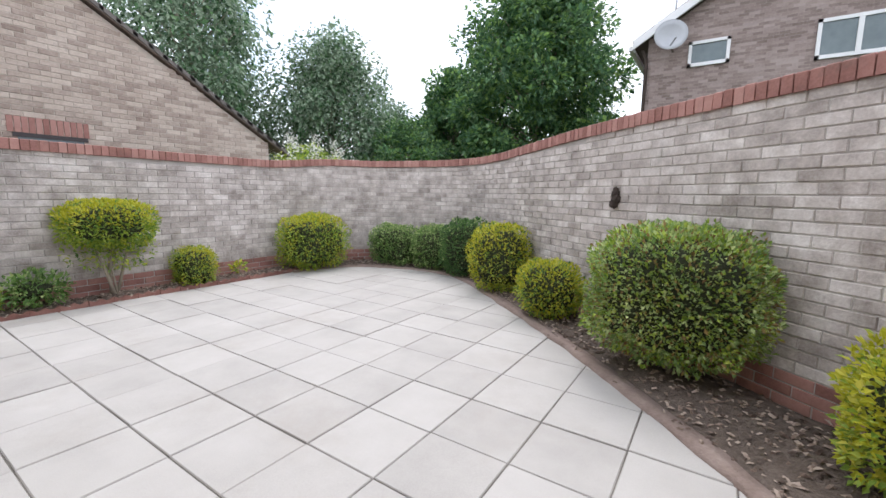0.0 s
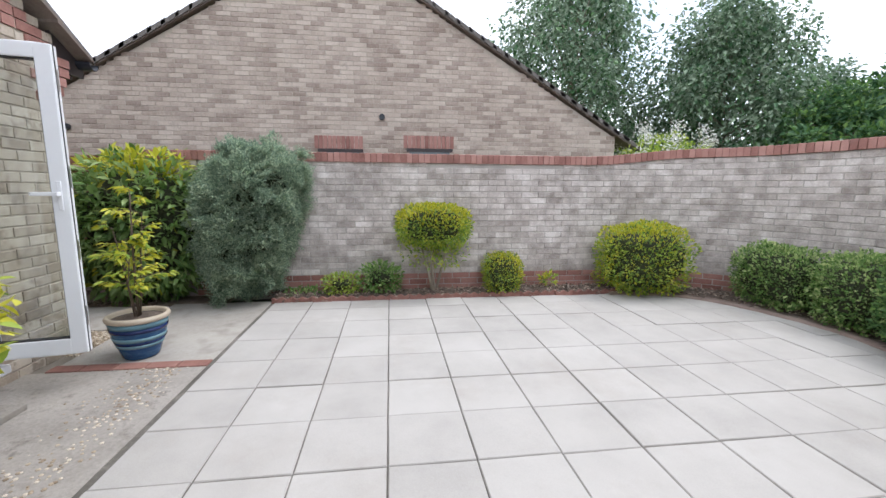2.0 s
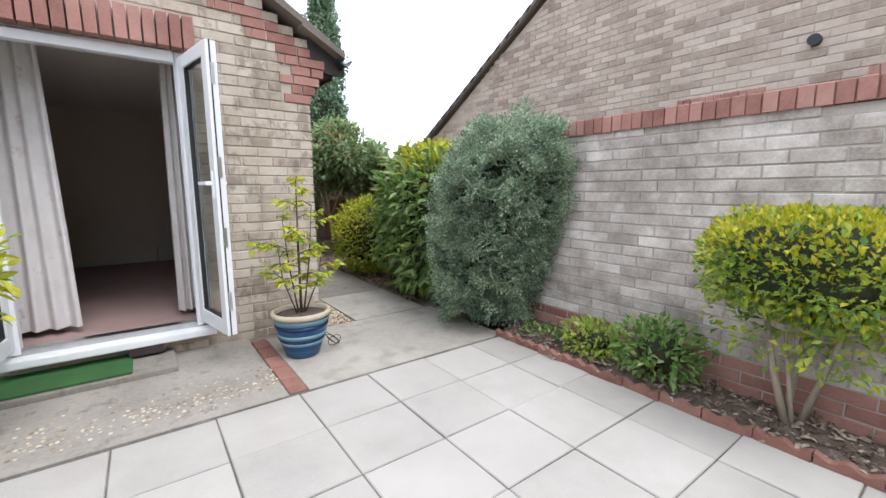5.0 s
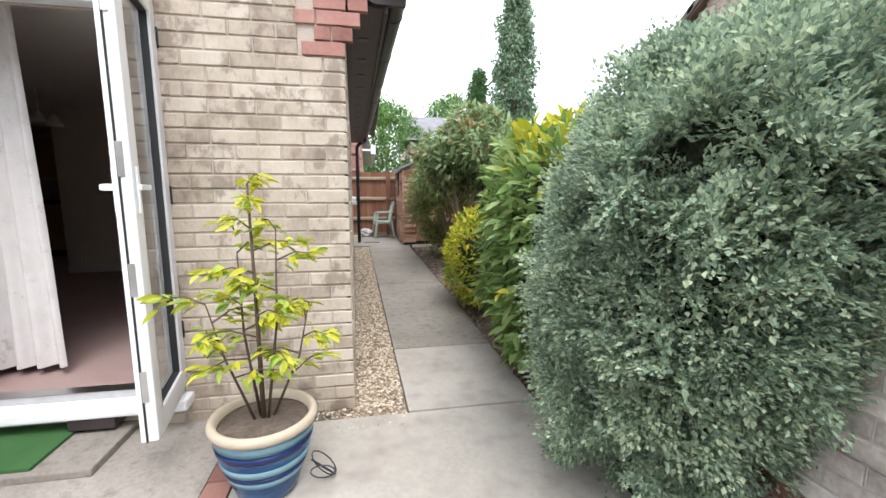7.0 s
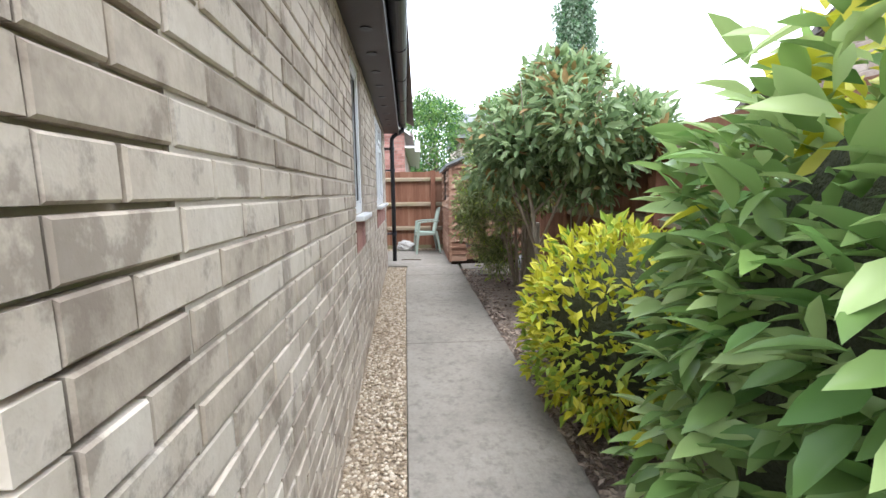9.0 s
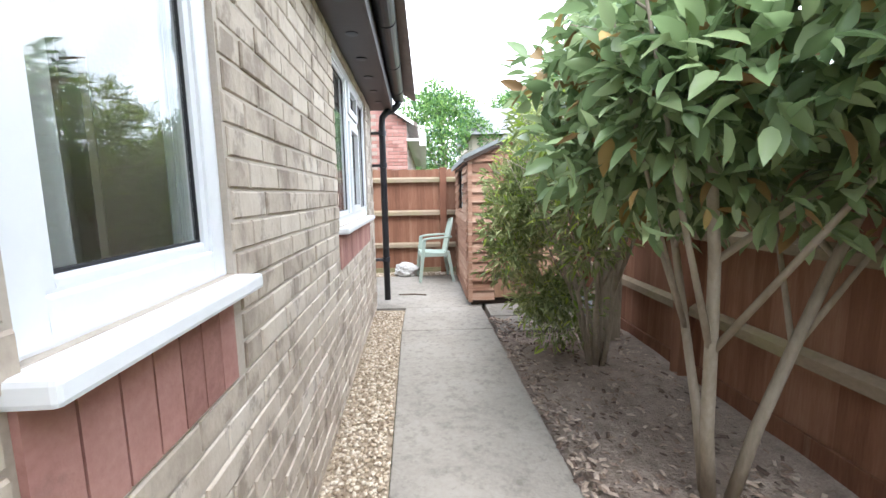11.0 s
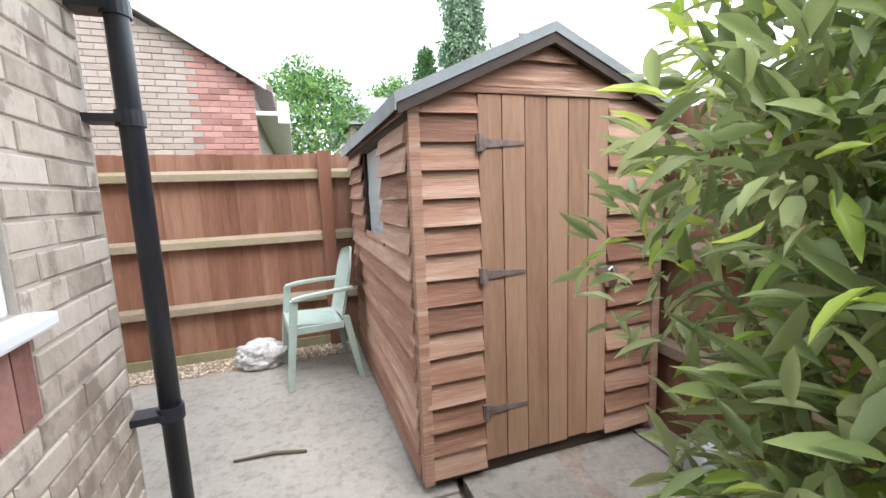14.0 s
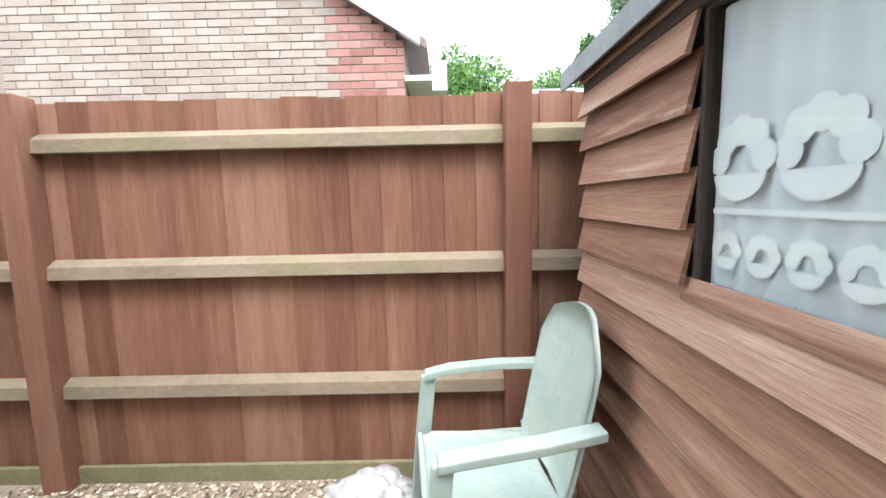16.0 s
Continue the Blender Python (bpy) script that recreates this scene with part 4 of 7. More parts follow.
def curtain(name, label, p0, p1, z0, z1, waves, amp, flare=0.0):
    """A hanging curtain from p0 to p1 in plan, in soft folds."""
    ob = thing(name, label, "curtain", (*p0, z1))
    p0, p1 = Vector(p0), Vector(p1)
    d = (p1 - p0)
    nn = Vector((-d.y, d.x)).normalized()
    b = Build()
    nu, nz = waves * 10, 14
    vs = []
    for side in (0, 1):
        for k in range(nz + 1):
            f = k / nz
            for i in range(nu + 1):
                u = i / nu
                w = amp * (0.6 + 0.5 * f) * math.sin(u * waves * 2 * math.pi + 0.7 * noise.noise(Vector((u * 4, f * 1.5, 0))))
                q = p0 + d * (0.5 + (u - 0.5) * (1 + flare * f)) + nn * (w + side * 0.006)
                vs.append((q.x, q.y, z1 + (z0 - z1) * f))
    w = nu + 1
    off = w * (nz + 1)
    fs = [(k * w + i, k * w + i + 1, (k + 1) * w + i + 1, (k + 1) * w + i) for k in range(nz) for i in range(nu)]
    fs += [(off + q[3], off + q[2], off + q[1], off + q[0]) for q in fs]
    b.add(vs, fs)
    part("cloth", b, "curtain", ob, smooth=True)
    part("rail", Build().tube([(*(p0 - d * 0.2), z1 + 0.02), (*(p1 + d * 0.2), z1 + 0.02)], 0.012, 8), "radiator", ob)


curtain("door_curtain", "long pale curtain drawn aside by the French doors", (-3.53, -1.70), (-3.36, -1.68), FY + 0.05, 2.24, 4, 0.03, 0.25)
curtain("door_curtain", "long pale curtain drawn aside by the French doors", (-2.68, -1.68), (-2.36, -1.70), FY + 0.05, 2.24, 4, 0.03, 0.35)
p = [SIDE @ Vector((T - 0.10, -u, 0)) for u in (W1[0] + 0.07, W1[0] + 0.30, W1[1] + 0.02, W1[1] + 0.22)]
curtain("window_curtain", "pale patterned curtain beside the window", p[0].xy, p[1].xy, 1.13, 2.14, 3, 0.025)
curtain("window_curtain", "pale patterned curtain beside the window", (p[2] + Vector((0.25, 0, 0))).xy, (p[3] + Vector((0.25, 0, 0))).xy, 0.85, 2.25, 3, 0.03)
p = [SIDE @ Vector((T + 0.04, -u, 0)) for u in (W2[0] - 0.04, W2[0] + 0.22, W2[1] - 0.22, W2[1] + 0.04)]
curtain("window_curtain", "pale curtain behind the three-light window", p[0].xy, p[1].xy, 1.0, 2.25, 3, 0.025)
curtain("window_curtain", "pale curtain behind the three-light window", p[2].xy, p[3].xy, 1.0, 2.25, 3, 0.025)
# kitchen beyond
for i in range(3):
    x = -0.65 + i * 0.5
    c = thing("wall_cupboard", "honey pine kitchen wall cupboard", "cupboard", (x, -7.2, 1.45), "kitchen cupboards")
    part("body", Build().box((x, -7.26, 1.45), (x + 0.495, -6.95, 2.1)), "pine", c, bevel=0.004)
    part("cupboard_door", Build().box((x + 0.01, -6.948, 1.46), (x + 0.485, -6.93, 2.09)), "pine", c, bevel=0.006)
    part("knob", Build().tube([(x + 0.06, -6.93, 1.52), (x + 0.06, -6.90, 1.52)], 0.014, 10), "chrome", c)
    c = thing("base_cupboard", "dark kitchen base cupboard", "cupboard", (x, -7.2, FY), "kitchen cupboards")
    part("body", Build().box((x, -7.26, FY), (x + 0.495, -6.72, 1.06)), "dark_wood", c, bevel=0.004)
    part("cupboard_door", Build().box((x + 0.01, -6.718, FY + 0.1), (x + 0.485, -6.70, 1.04)), "pine", c, bevel=0.006)
solid("worktop", Build().box((-0.7, -7.26, 1.065), (0.9, -6.68, 1.10)), "worktop", "dark kitchen worktop on base cupboards", "worktop", kind="object", bevel=0.004)
lamp = thing("pendant_lamp", "small unlit pendant lamp with glass shades", "lamp", (-1.1, -4.2, 2.32))
part("rod", Build().tube([(-1.1, -4.2, 2.32), (-1.1, -4.2, 2.05)], 0.01, 8), "chrome", lamp)
for a in range(3):
    cx, cy = -1.1 + 0.14 * math.cos(a * 2.1), -4.2 + 0.14 * math.sin(a * 2.1)
    part("arm", Build().tube([(-1.1, -4.2, 2.07), (cx, cy, 2.07)], 0.007, 6), "chrome", lamp)
    part("shade", Build().lathe([(0.02, 0), (0.05, -0.05), (0.07, -0.11), (0.066, -0.11), (0.046, -0.05), (0.018, -0.004)], 20, (cx, cy, 2.07)), "radiator", lamp, smooth=True)

# ---- the garden wall ----
gwall = thing("garden_wall", "curved weathered grey brick garden wall with red brick coping", "wall", kind="structure")
wseg, wlen = curve_points(WALL, 220)
body = Build()
nrm2 = []
for i in range(221):
    d = wseg[min(i + 1, 220), :2] - wseg[max(i - 1, 0), :2]
    d /= np.linalg.norm(d)
    nrm2.append(np.array([-d[1], d[0]]))  # away from the garden
for i in range(220):
    a, b = wseg[i], wseg[i + 1]
    na, nb = nrm2[i], nrm2[i + 1]
    q = []
    for p_, n_ in ((a, na), (b, nb)):
        inn, ou = p_[:2] + n_ * 0.008, p_[:2] + n_ * 0.215
        q += [(*inn, -0.1), (*ou, -0.1), (*ou, p_[2]), (*inn, p_[2])]
    body.add(q, [(0, 3, 7, 4), (3, 2, 6, 7), (2, 1, 5, 6)])
part("wall_core", body, "old_mortar", gwall)


def wall_frame(u):
    i = min(max(u / wlen, 0), 0.9999) * 220
    k = int(i)
    f = i - k
    p_ = wseg[k] * (1 - f) + wseg[min(k + 1, 220)] * f
    n_ = nrm2[k] * (1 - f) + nrm2[min(k + 1, 220)] * f
    return Matrix(((-n_[1] * -1, n_[0], 0, p_[0]), (-n_[0], n_[1], 0, p_[1]), (0, 0, 1, 0), (0, 0, 0, 1))), p_[2]


def wall_top(u):
    return wall_frame(u)[1]


coping = thing("wall_coping", "red brick-on-edge coping along the garden wall", "coping", kind="structure")
cb = Build()
cb.add([(-0.032, -0.022, 0.004), (0.032, -0.022, 0.004), (0.032, 0.235, 0.004), (-0.032, 0.235, 0.004), (-0.032, -0.022, 0.108), (0.032, -0.022, 0.108), (0.032, 0.235, 0.108), (-0.032, 0.235, 0.108),
        (-0.028, -0.016, 0.114), (0.028, -0.016, 0.114), (0.028, 0.23, 0.114), (-0.028, 0.23, 0.114)],
       [(8, 9, 10, 11), (4, 5, 9, 8), (5, 6, 10, 9), (6, 7, 11, 10), (7, 4, 8, 11), (0, 1, 5, 4), (1, 2, 6, 5), (2, 3, 7, 6), (3, 0, 4, 7), (0, 3, 2, 1)])
cap_me = cb.mesh("coping_brick", "red_brick")
cap_m = Build()
for i in range(int(wlen / 0.0735)):
    fm, zt = wall_frame((i + 0.5) * 0.0735)
    ob = new("coping_brick", cap_me)
    ob.parent = coping
    ob.matrix_basis = fm @ pose(0, float(rng.uniform(-0.004, 0.004)), zt + float(rng.uniform(-0.003, 0.003)), float(rng.uniform(-0.8, 0.8)), 0, float(rng.uniform(-1, 1)))
for i in range(220):
    a, b = wseg[i], wseg[i + 1]
    q = []
    for p_, n_ in ((a, nrm2[i]), (b, nrm2[i + 1])):
        inn, ou = p_[:2] - n_ * 0.012, p_[:2] + n_ * 0.225
        q += [(*inn, p_[2] + 0.002), (*ou, p_[2] + 0.002), (*ou, p_[2] + 0.106), (*inn, p_[2] + 0.106)]
    cap_m.add(q, [(0, 3, 7, 4), (3, 2, 6, 7), (2, 1, 5, 6)])
part("coping_mortar", cap_m, "red_edging", coping)

# ---- fences ----
RAILS = (0.565, 1.06, 1.555)


def fence(name, m, length, posts, label, foot="gravel_board"):
    """Upright boards on three rails; local x along it, boards behind (y > 0), rails and posts in front."""
    fn = thing(name, label, "fence", m.translation, kind="structure")
    n = int(length / 0.125)
    for i in range(n):
        x = i * 0.125
        zt = 1.715 + float(rng.uniform(-0.006, 0.006))
        b = Build().box((0, 0.0, 0.20), (0.14, 0.012, zt), m @ pose(x, 0.002, 0, 0, 0, 4.5))
        part("board", b, "fence", fn)
    for z in RAILS:
        for a, c in zip([0.0] + [q + 0.05 for q in posts], [q - 0.05 for q in posts] + [length]):
            if c - a > 0.05:
                pr = [(-0.045, z - 0.035), (-0.04, z + 0.018), (0.0, z + 0.045), (0.0, z - 0.035)]
                b = Build()
                vs = [(a, y, zz) for y, zz in pr] + [(c, y, zz) for y, zz in pr]
                b.add(vs, [(0, 1, 2, 3), (7, 6, 5, 4), (0, 4, 5, 1), (1, 5, 6, 2), (2, 6, 7, 3), (3, 7, 4, 0)], m)
                part("rail", b, "rail", fn, "weathered greenish rail", bevel=0.004)
    for q in posts:
        b = Build().box((q - 0.05, -0.085, 0.0), (q + 0.05, 0.008, 1.735), m)
        part("post", b, "fence_post", fn, bevel=0.006)
    part("gravel_board", Build().box((0, -0.02, 0.02), (length, 0.0, 0.215), m), foot, fn, "mossy board along the ground", bevel=0.004)
    return fn


fence("fence_rear", pose(-1.0, -9.5, 0, 0, 0, 180), 5.6, [0.05, 2.12, 4.03, 5.5], "red-brown stained close-board fence behind the shed")
fence("fence_side", pose(-6.5, -9.5, 0, 0, 0, 90), 7.9, [0.05, 1.9, 3.75, 5.6, 7.5], "red-brown stained close-board fence beside the path", "fence")
solid("timber_stump", Build().box((-6.33, -6.50, 0.1), (-6.15, -6.34, 0.88)), "bark", "grey weathered timber stump against the fence", "post", kind="object", bevel=0.012)

# ---- the shed ----
SX0, SX1, SY0, SY1, SZ0 = -6.40, -5.22, -9.22, -7.50, 0.20
LAP = 0.1045


def boards(parent, m, spans, key="shed"):
    """Weatherboards on the outside of a wall at local y = 0; spans(z): the stretches along local x that a board at z covers."""
    z = SZ0
    while z < 1.95:
        for a, c, zt in spans(z):
            h = min(LAP + 0.012, zt - z)
            if h < 0.02 or c - a < 0.02:
                continue
            tilt = float(rng.uniform(-0.004, 0.004))
            o = 0.028 + float(rng.uniform(0, 0.010))
            n = max(1, int((c - a) / 0.35))
            vs, fs = [], []
            for i in range(n + 1):
                x = a + (c - a) * i / n
                w = 0.004 * noise.noise(Vector((x * 3, z * 9, a)))
                zz = z + tilt * i / n + 0.003 * noise.noise(Vector((x * 5, z * 3, 1)))
                vs += [(x, -o + w, zz), (x, -o + w + 0.012, zz), (x, -0.001, zz + h), (x, -0.006, zz + h)]
            for i in range(n):
                k = i * 4
                fs += [(k, k + 4, k + 7, k + 3), (k + 1, k, k + 3, k + 2)[::-1] if i < 0 else (k, k + 1, k + 5, k + 4), (k + 3, k + 7, k + 6, k + 2), (k + 1, k + 2, k + 6, k + 5)]
            fs += [(0, 3, 2, 1), (n * 4, n * 4 + 1, n * 4 + 2, n * 4 + 3)]
            part("weatherboard", Build().add(vs, fs, m), key, parent)
        z += LAP


shed = thing("garden_shed", "red-brown stained weatherboard garden shed with a felt roof", "shed", (-5.8, -8.4, 0.15))
EAVE, APEX = 1.72, 1.98
mid = (SX0 + SX1) / 2


def gable_z(x):
    return EAVE + (APEX - EAVE) * (1 - abs(x - mid) / ((SX1 - SX0) / 2))


core = Build()
core.prism([(SX0 + 0.01, SZ0), (SX1 - 0.01, SZ0), (SX1 - 0.01, EAVE), (mid, APEX), (SX0 + 0.01, EAVE)], SY1 - 0.012, SY1 - 0.04)
core.prism([(SX0 + 0.01, SZ0), (SX1 - 0.01, SZ0), (SX1 - 0.01, EAVE), (mid, APEX), (SX0 + 0.01, EAVE)], SY0, SY0 + 0.03)
core.box((SX0 + 0.01, SY0, SZ0), (SX0 + 0.03, SY1 - 0.02, EAVE))
WY0, WY1, WZ0, WZ1 = -8.63, -8.04, 1.125, 1.64
core.box((SX1 - 0.04, SY0, SZ0), (SX1 - 0.012, SY1 - 0.02, WZ0)).box((SX1 - 0.04, SY0, WZ1), (SX1 - 0.012, SY1 - 0.02, EAVE)).box((SX1 - 0.04, SY0, WZ0), (SX1 - 0.012, WY0, WZ1)).box((SX1 - 0.04, WY1, WZ0), (SX1 - 0.012, SY1 - 0.02, WZ1))
part("shell", core, "dark_wood", shed, "dark inner boards")
part("floor_bearer", Build().box((SX0 + 0.02, SY0 + 0.02, 0.13), (SX0 + 0.1, SY1 - 0.03, SZ0)).box((SX1 - 0.1, SY0 + 0.02, 0.13), (SX1 - 0.02, SY1 - 0.03, SZ0)).box((SX0 + 0.02, SY1 - 0.07, 0.15), (SX1 - 0.02, SY1 - 0.012, SZ0 + 0.01)), "dark_wood", shed)
DX0, DX1 = -6.105, -5.485
front_m = pose(0, SY1, 0, 0, 0, 180)  # local x runs to -x
boards(shed, front_m, lambda z: [(-SX1 + 0.012, -DX1, EAVE + 0.02), (-DX0, -SX0 - 0.012, EAVE + 0.02)] if z < EAVE - 0.02 else [(-mid - 0.5 * max(0, (APEX - z - 0.04) / (APEX - EAVE)), -mid + 0.5 * max(0, (APEX - z - 0.04) / (APEX - EAVE)), APEX)])
side_m = pose(SX1, 0, 0, 0, 0, 90)  # local x runs to +y, outside towards +x


def side_spans(z):
    if WZ0 - 0.03 < z < WZ1:
        return [(SY0, WY0 - 0.0, EAVE), (WY1 + 0.0, SY1 - 0.012, EAVE)]
    return [(SY0, SY1 - 0.012, EAVE + 0.02)]


boards(shed, side_m, side_spans)
for x in (SX1 - 0.008, SX0 + 0.008):
    part("corner_trim", Build().box((x - 0.022, SY1 - 0.02, SZ0 - 0.02), (x + 0.022, SY1 + 0.032, EAVE + 0.01)), "shed", shed, "upright corner strip", bevel=0.003)
sdoor = part("shed_door", Build().box((DX0, SY1 - 0.01, 0.225), (DX1, SY1 + 0.004, 1.735)), "dark_wood", shed)
nb = 6
for i in range(nb):
    w = (DX1 - DX0) / nb
    part("door_board", Build().box((DX0 + i * w + 0.002, SY1 + 0.004, 0.222 + float(rng.uniform(-0.004, 0.004))), (DX0 + (i + 1) * w - 0.002, SY1 + 0.022 + float(rng.uniform(-0.002, 0.002)), 1.74)), "shed_door", sdoor, bevel=0.003)
for z in (1.555, 1.035, 0.45):
    hb = Build().box((DX1 - 0.02, SY1 + 0.02, z - 0.03), (DX1 + 0.012, SY1 + 0.036, z + 0.03))
    hb.add([(DX1 - 0.02, SY1 + 0.023, z - 0.018), (DX1 - 0.02, SY1 + 0.023, z + 0.018), (DX1 - 0.20, SY1 + 0.023, z + 0.006), (DX1 - 0.20, SY1 + 0.023, z - 0.006),
            (DX1 - 0.02, SY1 + 0.029, z - 0.018), (DX1 - 0.02, SY1 + 0.029, z + 0.018), (DX1 - 0.20, SY1 + 0.029, z + 0.006), (DX1 - 0.20, SY1 + 0.029, z - 0.006)],
           [(4, 5, 6, 7), (0, 1, 5, 4), (1, 2, 6, 5), (2, 3, 7, 6), (3, 0, 4, 7)])
    hb.tube([(DX1 + 0.0, SY1 + 0.036, z - 0.033), (DX1 + 0.0, SY1 + 0.036, z + 0.033)], 0.007, 8)
    part("strap_hinge", hb, "rust", sdoor, "rusty strap hinge")
part("hasp", Build().box((DX0 - 0.05, SY1 + 0.03, 0.985), (DX0 + 0.06, SY1 + 0.037, 1.015)), "rust", sdoor, "steel hasp", bevel=0.002)
lockb = Build().box((DX0 - 0.03, SY1 + 0.036, 0.925), (DX0 + 0.02, SY1 + 0.058, 0.97))
lockb.tube([(DX0 - 0.02, SY1 + 0.047, 0.968), (DX0 - 0.02, SY1 + 0.047, 1.0), (DX0 - 0.005, SY1 + 0.047, 1.012), (DX0 + 0.01, SY1 + 0.047, 1.0), (DX0 + 0.01, SY1 + 0.047, 0.968)], 0.005, 8)
part("padlock", lockb, "chrome", sdoor, "small steel padlock", bevel=0.002)
part("door_head", Build().box((DX0 - 0.12, SY1 + 0.004, 1.742), (DX1 + 0.12, SY1 + 0.03, 1.80)), "shed", shed, bevel=0.004)
win = part("shed_window", Build().box((SX1 - 0.02, WY0, WZ0), (SX1 + 0.004, WY0 + 0.012, WZ1)).box((SX1 - 0.02, WY1 - 0.012, WZ0), (SX1 + 0.004, WY1, WZ1)).box((SX1 - 0.02, WY0 + 0.012, WZ1 - 0.012), (SX1 + 0.004, WY1 - 0.012, WZ1)), "dark_wood", shed)
part("window_ledge", Build().box((SX1 - 0.02, WY0 - 0.01, WZ0 - 0.015), (SX1 + 0.02, WY1 + 0.01, WZ0 + 0.004)), "shed", win, bevel=0.003)
gp = part("pane", Build().box((SX1 - 0.012, WY0 + 0.012, WZ0), (SX1 - 0.006, WY1 - 0.012, WZ1 - 0.012)), "dusty_glass", win)
gp.visible_shadow = False
net = Build()
vs = [(SX1 - 0.022 + 0.004 * math.sin(i * 0.9), WY0 + 0.015 + (WY1 - WY0 - 0.03) * i / 60, z) for z in (WZ0 + 0.005, WZ1 - 0.015) for i in range(61)]
net.add(vs, [(i, i + 1, i + 62, i + 61) for i in range(60)])
part("net_curtain", net, "net", win, "white net curtain behind the pane", smooth=True)
lace = Build()


def blossom(cy, z, r):
    """Five petals and a cup of white lace thread."""
    for k in range(5):
        a = math.pi * (0.05 + 0.225 * k)
        py, pz = cy + r * math.cos(a), z + r * math.sin(a)
        lace.add([(SX1 - 0.0150 - 0.0005 * k, py + 0.50 * r * math.cos(t), pz + 0.50 * r * math.sin(t)) for t in np.linspace(0, 2 * math.pi, 12, endpoint=False)], [tuple(range(12))])
    lace.add([(SX1 - 0.0142, cy + 1.15 * r * math.cos(t), z - 0.35 * r + 0.85 * r * math.sin(t)) for t in np.linspace(math.pi, 2 * math.pi, 12)], [tuple(range(12))])


for i in range(4):
    blossom(WY0 + 0.08 + i * 0.145, WZ0 + 0.235, 0.052)
for i in range(7):
    blossom(WY0 + 0.06 + i * 0.08, WZ0 + 0.085, 0.026)
lace.box((SX1 - 0.0175, WY0 + 0.02, WZ0 + 0.150), (SX1 - 0.0160, WY1 - 0.02, WZ0 + 0.160))
part("lace_pattern", lace, "lace", win, "white floral lace pattern")
rf = Build()
ov = 0.10
drop = (APEX - EAVE) / ((SX1 - SX0) / 2)
for s in (1, -1):
    xe = mid + s * ((SX1 - SX0) / 2 + 0.06)
    ze = EAVE - drop * 0.06
    rf.prism([(mid, APEX + 0.035), (xe, ze + 0.035), (xe, ze - 0.005), (mid, APEX - 0.005)][::s], SY0 - ov, SY1 + 0.065)
    rf.prism([(xe, ze + 0.035), (xe + s * 0.006, ze + 0.03), (xe + s * 0.006, ze - 0.03), (xe, ze - 0.03)][::s], SY0 - ov, SY1 + 0.065)
part("felt_roof", rf, "felt", shed, "grey mineral roofing felt")
bg = Build()
for s in (1, -1):
    xe = mid + s * ((SX1 - SX0) / 2 + 0.055)
    ze = EAVE - drop * 0.055
    bg.prism([(mid, APEX - 0.007), (xe, ze - 0.007), (xe, ze - 0.045), (mid, APEX - 0.045)][::s], SY1 + 0.04, SY1 + 0.06)
    bg.prism([(mid, APEX - 0.007), (xe, ze - 0.007), (xe, ze - 0.025), (mid, APEX - 0.025)][::s], SY0 - 0.05, SY1 + 0.04)
part("barge_board", bg, "dark_wood", shed, "weathered barge boards")
part("eave_board", Build().box((SX1 + 0.004, SY0, EAVE - 0.085), (SX1 + 0.02, SY1 + 0.03, EAVE + 0.0)), "dark_wood", shed)


